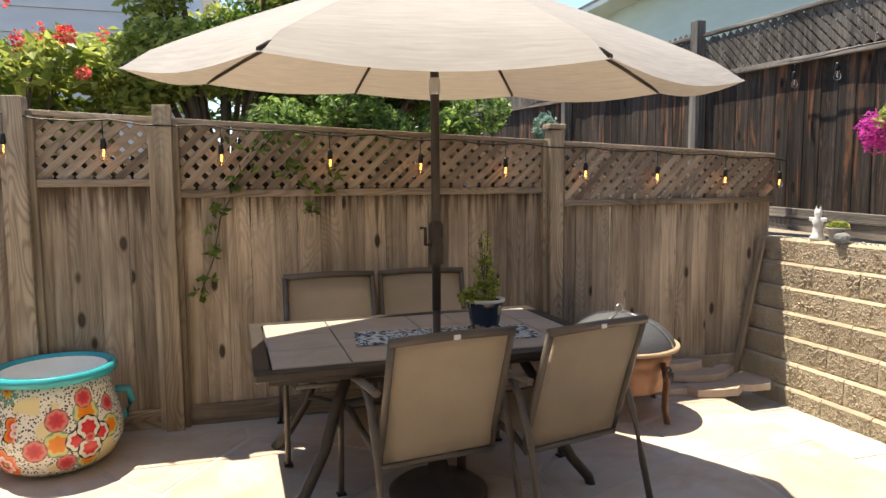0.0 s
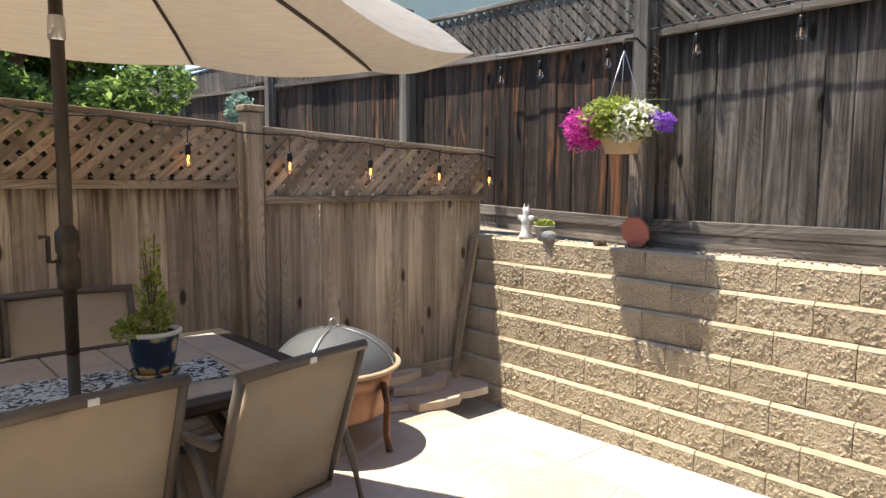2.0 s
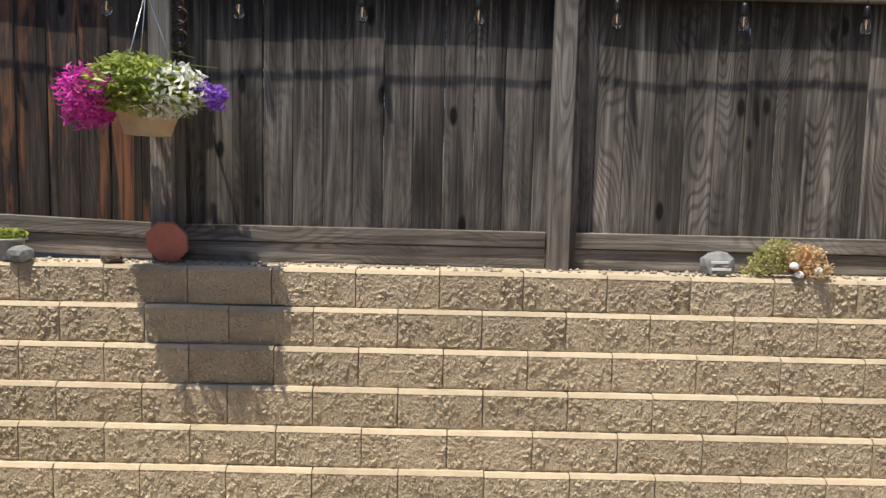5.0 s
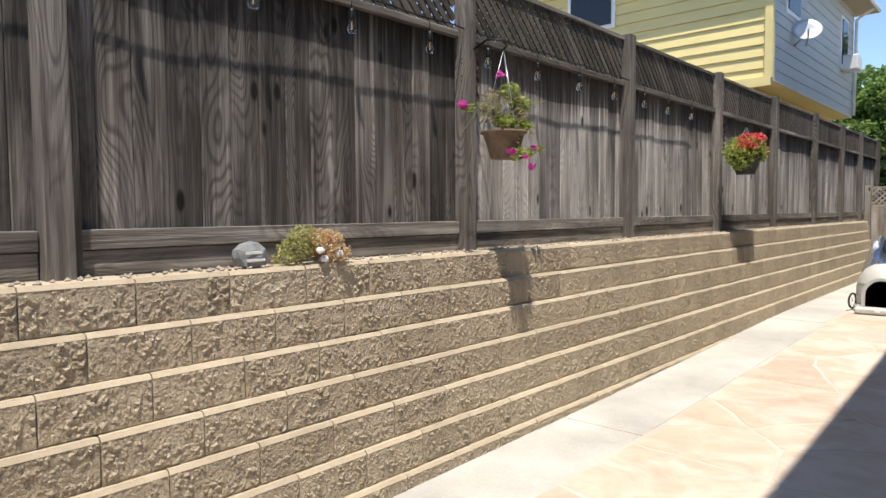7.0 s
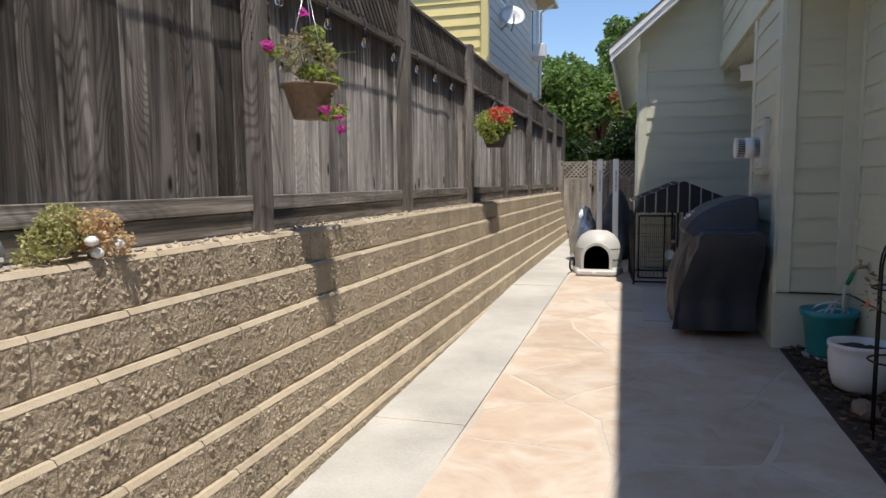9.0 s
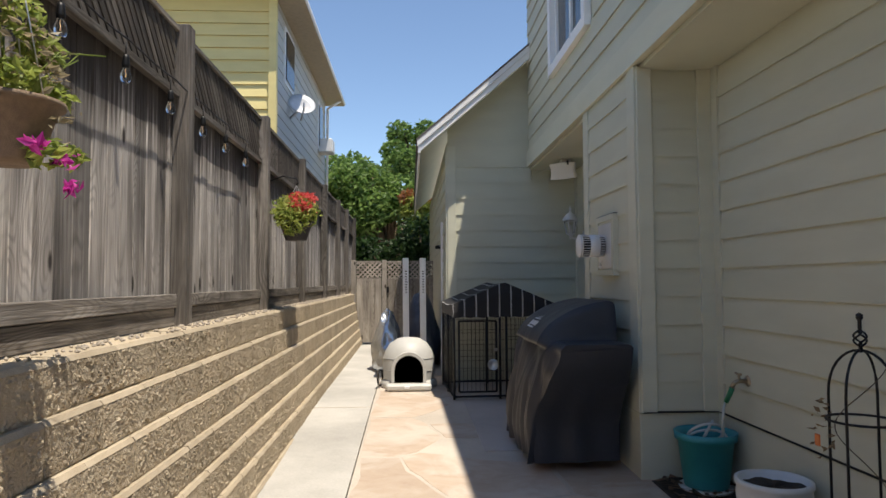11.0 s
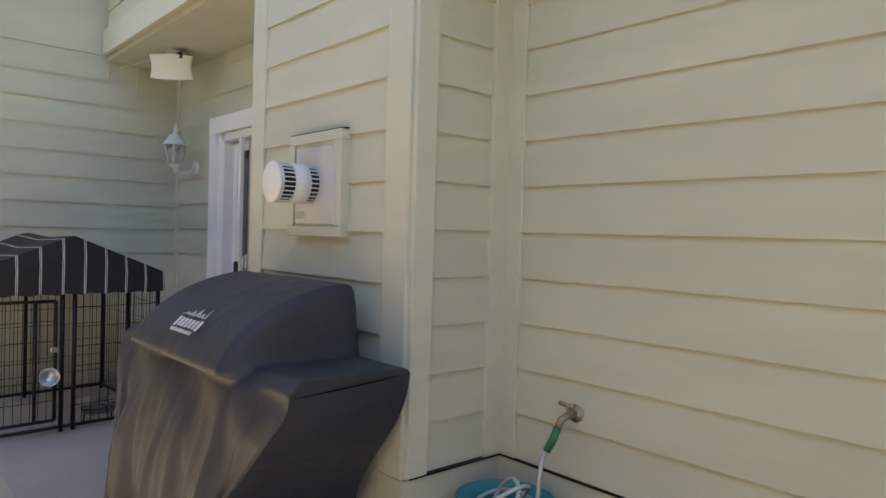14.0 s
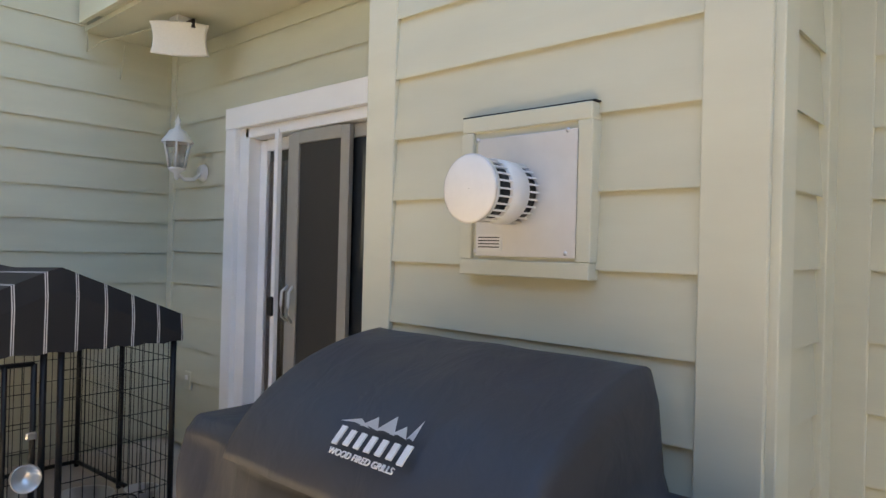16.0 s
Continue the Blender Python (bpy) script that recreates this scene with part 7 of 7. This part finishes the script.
part("plant_tag", bm_box(0.11, -0.12, 0.7, 0.006, 0.035, 0.05, 0.004), plain("orange_tag", (0.7, 0.2, 0.05), 0.5), tre, "orange plastic tag")

# ---- dog house and clutter by the gate ----
dz_ = ground_z(2.9, -7.5) + 0.006
dh = thing("dog_house", "pale grey plastic igloo dog house", "dog house", pose(2.9, -7.72, dz_))
IG = plain("pale_grey_plastic", (0.5, 0.49, 0.46), 0.5, var=0.08, scale=4)
part("base", lathe([(0.001, 0), (0.33, 0), (0.34, 0.02), (0.33, 0.07), (0.3, 0.09), (0.001, 0.09)], 32), IG, dh)
part("dome", lathe([(0.3, 0.08), (0.31, 0.16), (0.31, 0.3), (0.28, 0.42), (0.22, 0.51), (0.13, 0.565), (0.001, 0.58)], 32), IG, dh)
for z, r_ in ((0.2, 0.313), (0.34, 0.305)):
    part("seam", tube([(r_ * math.cos(u), r_ * math.sin(u), z) for u in [q * math.pi / 16 for q in range(32)]], 0.004, 5, True), plain("grey_seam", (0.35, 0.34, 0.32), 0.6), dh)
def tunnel(r_in, r_out, y0, y1, mat_, name, lab=""):
    b = bmesh.new()
    sec = [(-1, 0)] + [(-math.cos(u), math.sin(u)) for u in [q * math.pi / 12 for q in range(0, 13)]] + [(1, 0)]
    rings_ = []
    for y, r_ in ((y0, r_out), (y1, r_out), (y1, r_in), (y0, r_in)):
        rings_.append([b.verts.new((x * r_, y, 0.08 + (0.14 if abs(z) > 0 or i not in (0, 14) else 0) + z * r_ * 1.05)) for i, (x, z) in enumerate(sec)])
    for a, c_ in zip(rings_, rings_[1:]):
        for i in range(len(sec) - 1):
            b.faces.new((a[i], a[i + 1], c_[i + 1], c_[i]))
    return part(name, b, mat_, dh, lab)
tunnel(0.165, 0.2, 0.0, 0.34, IG, "entrance")
# flat sheet across the entrance; the shade inside is its near-black colour
bb = bmesh.new()
sec = [(-0.17, 0.085), (-0.17, 0.22)] + [(-0.17 * math.cos(u), 0.22 + 0.18 * math.sin(u)) for u in [q * math.pi / 10 for q in range(1, 10)]] + [(0.17, 0.22), (0.17, 0.085)]
bb.faces.new([bb.verts.new((x, 0.322, z)) for x, z in sec])
bmesh.ops.solidify(bb, geom=list(bb.faces), thickness=0.01)
part("doorway", bb, plain("entrance_shade_sheet", (0.02, 0.016, 0.014), 0.95), dh, "flat dark sheet for the shade inside the doorway")
part("door_step", bm_box(0, 0.33, 0.04, 0.52, 0.22, 0.075, 0.02), IG, dh)
part("badge", bm_box(0.02, 0.443, 0.045, 0.06, 0.006, 0.03, 0.003), WHITEPL, dh)
for x, y in ((2.935, -8.6), (2.705, -8.63)):
    pl = thing("long_carton", "tall narrow white carton standing beside the dog house", "carton", pose(x, y, dz_, 2, 0, 8), "narrow white cartons")
    part("box", bm_box(0, 0, 0.78, 0.075, 0.07, 1.56, 0.004), WHITE, pl)
    for k in range(9):
        part("letter_bar", bm_box(0, 0.036, 1.1 + 0.035 * k, 0.022, 0.002, 0.014), TAUPE, pl)


def draped(name, label, m, sx, sy, h, mat_, seed, cat):
    """A heap under a crumpled sheet."""
    b = bmesh.new()
    bmesh.ops.create_icosphere(b, subdivisions=4, radius=1)
    r_ = random.Random(seed)
    for v in b.verts:
        n = noise.noise(v.co * 2.2 + Vector((seed, 0, 0))) * 0.22 + noise.noise(v.co * 6 + Vector((0, seed, 0))) * 0.09
        d = v.co.normalized() * (1 + n)
        z = max(d.z, -0.55) + 0.55
        v.co = Vector((d.x * sx * (1.1 - 0.3 * z), d.y * sy * (1.1 - 0.3 * z), z / 1.6 * h))
    for f in b.faces:
        f.smooth = True
    return solid(name, b, mat_, label, cat, m)


FOIL = plain("silver_tarp", (0.55, 0.58, 0.62), 0.25, 0.75, var=0.2, scale=8, bmp=0.6)
draped("silver_tarp", "crumpled silver reflective tarp heap", pose(3.2, -9.4, dz_), 0.24, 0.5, 0.85, FOIL, 3, "tarp")
draped("covered_bike", "bicycle under a dark grey-blue cover", pose(2.72, -9.9, dz_), 0.3, 0.7, 1.15, plain("grey_blue_cover", (0.07, 0.08, 0.11), 0.45, var=0.3, scale=5, bmp=0.4), 7, "covered bike")
wl = thing("spoked_wheel", "small black spoked wheel beside the dog house", "wheel", pose(3.24, -7.65, dz_ + 0.11, 90, 0, 75))
part("tyre", tube([(0.09 * math.cos(u), 0.09 * math.sin(u), 0) for u in [q * math.pi / 12 for q in range(24)]], 0.012, 6, True), BLACKM, wl)
for k in range(6):
    part("spoke", tube([(0, 0, 0), (0.085 * math.cos(k * 1.047), 0.085 * math.sin(k * 1.047), 0)], 0.003, 5), STEEL, wl)
sc_l = thing("security_light", "small black fixture on the wing's side wall", "wall fixture", pose(2.44, -9.2, 1.95))
part("body", bm_box(0.03, 0, 0, 0.1, 0.08, 0.05, 0.01), BLACKM, sc_l)

# ---- neighbours' houses ----
def house_far(name, label, x0, x1, y0, y1, z0, z1, mats, lap=0.2):
    """A far house: a box of lapped courses on the faces that show."""
    h = thing(name, label, "house")
    part("wall", bm_box((x0 + x1) / 2, (y0 + y1) / 2, (z0 + z1) / 2, x1 - x0, y1 - y0, z1 - z0), mats[0], h)
    for face, mat_ in mats[1].items():
        b = bmesh.new()
        z = z0
        while z < z1 - 0.02:
            if face == "n":
                j = bm_box((x0 + x1) / 2, y1 + 0.008, z + lap / 2, x1 - x0 - 0.02, 0.02, lap - 0.004)
                ax = pose(0, 0, 0)
                for v in j.verts:
                    if v.co.z < z + lap / 2 and v.co.y > y1 + 0.01:
                        v.co.y += 0.03
            else:
                j = bm_box(x0 - 0.008, (y0 + y1) / 2, z + lap / 2, 0.02, y1 - y0 - 0.02, lap - 0.004)
                for v in j.verts:
                    if v.co.z < z + lap / 2 and v.co.x < x0 - 0.01:
                        v.co.x -= 0.01
            join(b, j)
            z += lap
        tagged(part("siding", b, mat_, h), kind="stuff")
    return h


nb = house_far("house", "neighbour's two-storey house with yellow and grey siding", 5.2, 12, -17.8, -10.95, 3.75, 6.4, (YELLOW, {"n": YELLOW, "w": GREYSIDE}), 0.21)
part("lower_wall", bm_box(8.8, -14.6, 2.2, 6.4, 6.3, 3.2), YELLOW, nb)
part("bottom_trim", bm_box(8.6, -10.9, 3.72, 6.9, 0.08, 0.16), YELLOW, nb)
part("corner_board", bm_box(5.19, -10.93, 5.1, 0.13, 0.13, 2.66), YELLOW, nb)
rb_ = bm_box(8.3, -14.35, 6.42, 7.2, 7.7, 0.12)
part("eave", rb_, plain("tan_fascia", (0.5, 0.42, 0.3), 0.6), nb)
b = bmesh.new()
tri = [(4.72, 6.48), (12.1, 6.48), (8.4, 8.5)]
f0 = [b.verts.new((x, -10.5, z)) for x, z in tri]
f1 = [b.verts.new((x, -18.2, z)) for x, z in tri]
b.faces.new(f0), b.faces.new(list(reversed(f1)))
for i in range(3):
    b.faces.new((f0[i], f1[i], f1[(i + 1) % 3], f0[(i + 1) % 3]))
part("roof", b, ROOF, nb)
part("gutter", tube([(4.72, -10.5, 6.42), (4.72, -18.2, 6.42)], 0.055, 8), WHITE, nb)
part("downspout", tube([(4.75, -17.7, 6.38), (5.1, -17.7, 6.15), (5.12, -17.7, 3.8)], 0.04, 6), WHITE, nb)
for y0, y1, z0, z1 in ((-12.75, -11.8, 5.1, 6.15), (-17.0, -16.3, 4.8, 6.0)):
    w = part("window", bm_box(5.18, (y0 + y1) / 2, (z0 + z1) / 2, 0.06, y1 - y0, z1 - z0), WHITE, nb)
    part("pane", bm_box(5.14, (y0 + y1) / 2, (z0 + z1) / 2, 0.02, y1 - y0 - 0.16, z1 - z0 - 0.16), DARKGLASS, w)
w = part("window", bm_box(8.7, -10.92, 5.75, 1.1, 0.08, 1.1), WHITE, nb)
part("pane", bm_box(8.7, -10.87, 5.75, 0.94, 0.02, 0.94), DARKGLASS, w)
part("air_conditioner", bm_box(5.0, -16.65, 4.9, 0.36, 0.5, 0.34, 0.02), WHITEPL, nb, "white window air conditioner")
dish = thing("satellite_dish", "grey satellite dish on the neighbour's wall", "satellite dish", pose(4.95, -12.35, 4.78) @ Matrix.Diagonal((0.85, 0.85, 0.85, 1)))
part("dish", lathe([(0.001, 0), (0.12, 0.02), (0.22, 0.06), (0.3, 0.12), (0.3, 0.13), (0.2, 0.07), (0.001, 0.012)], 24), plain("dish_grey", (0.55, 0.56, 0.58), 0.4), dish, m=pose(0, 0, 0, -58, 0, 22))
part("arm", tube([(0.25, 0, -0.25), (0.1, 0, -0.1), (0, 0, 0)], 0.025, 6), STEEL, dish)
part("feed_horn", tube([(0.0, 0.0, -0.28), (-0.1, 0.25, -0.12), (-0.12, 0.34, 0.02)], 0.02, 6), STEEL, dish)

hm = house_far("house", "neighbour's pale mint house behind the tall fence", 8.0, 16, 4.0, 18, 1.0, 5.4, (MINT, {}))
part("eave", bm_box(7.75, 11, 5.34, 0.7, 14.6, 0.03), MINT, hm)
part("fascia", bm_box(7.4, 11, 5.4, 0.04, 14.6, 0.16), plain("pale_green_fascia", (0.6, 0.66, 0.6), 0.6, var=0.06), hm)
b = bmesh.new()
prof = [(7.36, 5.47), (12.0, 7.4), (16.6, 5.47), (16.6, 5.42), (7.36, 5.42)]
ends = [[b.verts.new((x, y, z)) for x, z in prof] for y in (3.7, 18.3)]
b.faces.new(ends[0]), b.faces.new(list(reversed(ends[1])))
for i in range(5):
    b.faces.new((ends[0][i], ends[1][i], ends[1][(i + 1) % 5], ends[0][(i + 1) % 5]))
part("roof", b, ROOF, hm)
hg = house_far("house", "neighbour's blue-grey sided house behind the back fence", -7.0, -0.4, 8.5, 14, 0.0, 5.0, (BLUEGREY, {"w": BLUEGREY}), 0.22)
b = bmesh.new()
z = 0.0
while z < 4.98:
    j = bm_box(-3.7, 8.49, z + 0.14, 6.58, 0.02, 0.276)
    for v in j.verts:
        if v.co.z < z + 0.14 and v.co.y < 8.49:
            v.co.y -= 0.02
    join(b, j)
    z += 0.28
tagged(part("siding", b, BLUEGREY, hg), kind="stuff")
part("eave", bm_box(-3.7, 11.2, 5.06, 7.2, 6.0, 0.14), WHITE, hg)

# ---- trees and climbers ----
def tree(label, x, y, z, trunk_h, trunk_r, crowns, count, size, mat_, seed, extra=()):
    t = thing("tree", label, "tree", pose(x, y, z))
    r_ = random.Random(seed)
    part("trunk", tube([(0, 0, 0), (0.05, 0.03, trunk_h * 0.4), (-0.04, 0.05, trunk_h * 0.75), (0.02, 0, trunk_h)], trunk_r, 8), BARK, t)
    for i, c_ in enumerate(crowns):
        part("limb", tube([(0, 0, trunk_h * 0.7), (c_[0] * 0.5, c_[1] * 0.5, (trunk_h + c_[2]) / 2), (c_[0] * 0.9, c_[1] * 0.9, c_[2])], trunk_r * 0.4, 6), BARK, t)
    leaf_object("crown", leaves(crowns, count, size, r_), mat_, t)
    for nm, mm, cs, cnt, s in extra:
        leaf_object(nm, leaves(cs, cnt, s, r_), mm, t)
    return t


def clumps(n, cx, cy, cz, rx, ry, rz, lo, hi, seed):
    r_ = random.Random(seed)
    out_ = []
    for _ in range(n):
        d = Vector((r_.gauss(0, 1), r_.gauss(0, 1), r_.gauss(0, 1))).normalized() * r_.uniform(0.3, 1) ** 0.6
        s = r_.uniform(lo, hi)
        out_.append((cx + d.x * rx, cy + d.y * ry, cz + d.z * rz, s, s, s * 0.8))
    return out_


tree("broad green tree hanging over the back fence", 1.0, 6.0, 0, 1.9, 0.1, clumps(26, 0, 0, 2.75, 1.5, 0.9, 0.75, 0.3, 0.55, 1), 26000, 0.05, LEAF_MID, 51)
tree("dark leafy shrub spilling over the back fence lattice", 0.75, 4.75, 0, 1.4, 0.05, clumps(16, 0.2, 0, 2.15, 1.05, 0.25, 0.22, 0.14, 0.26, 2), 8500, 0.038, LEAF, 52)
tree("light green bush above the back fence", 0.0, 5.3, 0, 1.6, 0.06, clumps(22, -0.2, 0, 2.85, 0.8, 0.5, 0.75, 0.2, 0.36, 3), 12000, 0.046, LEAF_LT, 53)
tree("red flowering geranium shrub behind the back fence", -1.3, 5.0, 0, 1.3, 0.04, clumps(20, 0, 0, 2.25, 0.95, 0.35, 0.36, 0.14, 0.28, 4), 3600, 0.07, LEAF_LT, 54,
     [("red_blossom", REDF, [(-0.25, -0.25, 2.66, 0.05, 0.04, 0.04), (0.4, -0.3, 2.6, 0.06, 0.05, 0.06), (0.05, -0.25, 2.8, 0.045, 0.04, 0.04), (0.5, -0.35, 2.36, 0.05, 0.05, 0.04), (-0.6, -0.25, 2.7, 0.05, 0.04, 0.05), (0.12, -0.25, 2.55, 0.04, 0.04, 0.08), (-0.05, -0.3, 2.48, 0.045, 0.04, 0.04), (0.25, -0.3, 2.62, 0.035, 0.03, 0.05), (-0.4, -0.3, 2.5, 0.04, 0.04, 0.04), (0.62, -0.3, 2.62, 0.03, 0.03, 0.05)], 420, 0.026)])
tree("small shrub of blue-green leaves above the fence corner", 2.32, 4.5, 0.0, 1.9, 0.02, [(0, 0, 2.05, 0.09, 0.09, 0.12)], 260, 0.03, leaf_material("blue_green_leaves", (0.1, 0.2, 0.17), (0.3, 0.42, 0.36)), 55)
vine = thing("vine", "leafy vine trailing down the back fence boards", "vine")
part("stem", tube([(0.35, FY - 0.02, 1.98), (0.15, FY - 0.02, 1.75), (0.0, FY - 0.01, 1.45), (-0.05, FY - 0.01, 1.2), (-0.13, FY - 0.01, 1.0)], 0.004, 5), BARK, vine)
trail = [(-0.13, 1.0), (-0.1, 1.1), (-0.04, 1.25), (-0.02, 1.38), (0.0, 1.5), (0.08, 1.66), (0.16, 1.76), (0.24, 1.86), (0.33, 1.95), (0.5, 1.9), (0.44, 1.76), (0.52, 1.66), (0.62, 1.6), (0.55, 1.5), (0.7, 1.72), (0.36, 1.7), (0.1, 1.9)]
leaf_object("leaf", leaves([(x, FY - 0.035, z, 0.06, 0.012, 0.05) for x, z in trail], 150, 0.042, random.Random(77)), LEAF_MID, vine)
tree("large green tree beyond the far gate", 3.6, -21, 0, 3.0, 0.2, clumps(44, 0.2, 0, 3.6, 2.5, 1.8, 2.1, 0.4, 0.85, 5), 26000, 0.125, LEAF, 56)
tree("tall dark green tree beyond the gate", 2.2, -25, 0, 4.0, 0.22, clumps(30, 0, 0, 5.9, 2.1, 1.6, 1.9, 0.35, 0.75, 6), 13000, 0.14, LEAF, 57)
tree("small tree with red-tinged leaves beyond the gate", 2.4, -17.5, 0, 1.8, 0.08, clumps(12, 0, 0, 3.2, 0.8, 0.6, 0.9, 0.3, 0.5, 7), 6000, 0.1, LEAF_LT, 58, [("red_leaf", LEAF_RED, clumps(6, 0.1, 0.3, 3.6, 0.6, 0.4, 0.5, 0.2, 0.3, 8), 500, 0.09)])
# added leaf backing: the dark behind the back lattice is put into its colour
tree("brown-green leaf mass added to darken the gaps of the lattice fence", 0.6, 4.7, 0, 1.2, 0.05, [(-2.8 + 0.33 * k, 0.0, 1.62 + 0.1 * math.sin(k * 2.3), 0.28, 0.18, 0.3) for k in range(15)], 5200, 0.07, leaf_material("gap_darkening_leaves", (0.02, 0.014, 0.008), (0.085, 0.07, 0.03)), 59)
tree("thick green hedge filling the far end of the side yard", 2.6, -16.2, 0, 1.0, 0.06, clumps(26, 0.2, 0, 1.9, 1.8, 0.5, 0.9, 0.35, 0.6, 9), 6000, 0.11, LEAF_DK, 60)
# added near-black backing that gives the tall lattice its dark gaps
tree("near-black leaf mass added to darken the gaps of the tall lattice", 5.0, 2.0, 1.2, 1.0, 0.05, [(0.1 * math.sin(k * 1.7), -10.5 + 0.4 * k, 1.12 + (0.3 if k > 21 else 0) + 0.08 * math.sin(k * 2.3), 0.3, 0.34, 0.5) for k in range(58)], 9000, 0.12, leaf_material("tall_gap_darkening_leaves", (0.012, 0.012, 0.008), (0.05, 0.045, 0.025)), 61)
hr = house_far("house", "low neighbour's house with a grey roof beyond the back fence", 0.4, 3.9, 13.5, 19, 0.0, 2.7, (GREYSIDE, {}))
b = bmesh.new()
prof = [(0.1, 2.65), (4.1, 2.65), (4.1, 2.75), (0.1, 2.75)]
fr = [b.verts.new((x, 13.0 if i < 2 else 13.0, z)) for i, (x, z) in enumerate(prof)]
bk_ = [b.verts.new((x, 16.5, z + 1.0)) for x, z in prof]
b.faces.new(fr), b.faces.new(list(reversed(bk_)))
for i in range(4):
    b.faces.new((fr[i], bk_[i], bk_[(i + 1) % 4], fr[(i + 1) % 4]))
part("roof", b, plain("grey_shingle_roof", (0.3, 0.3, 0.3), 0.8, var=0.3, scale=20, bmp=0.5), hr)
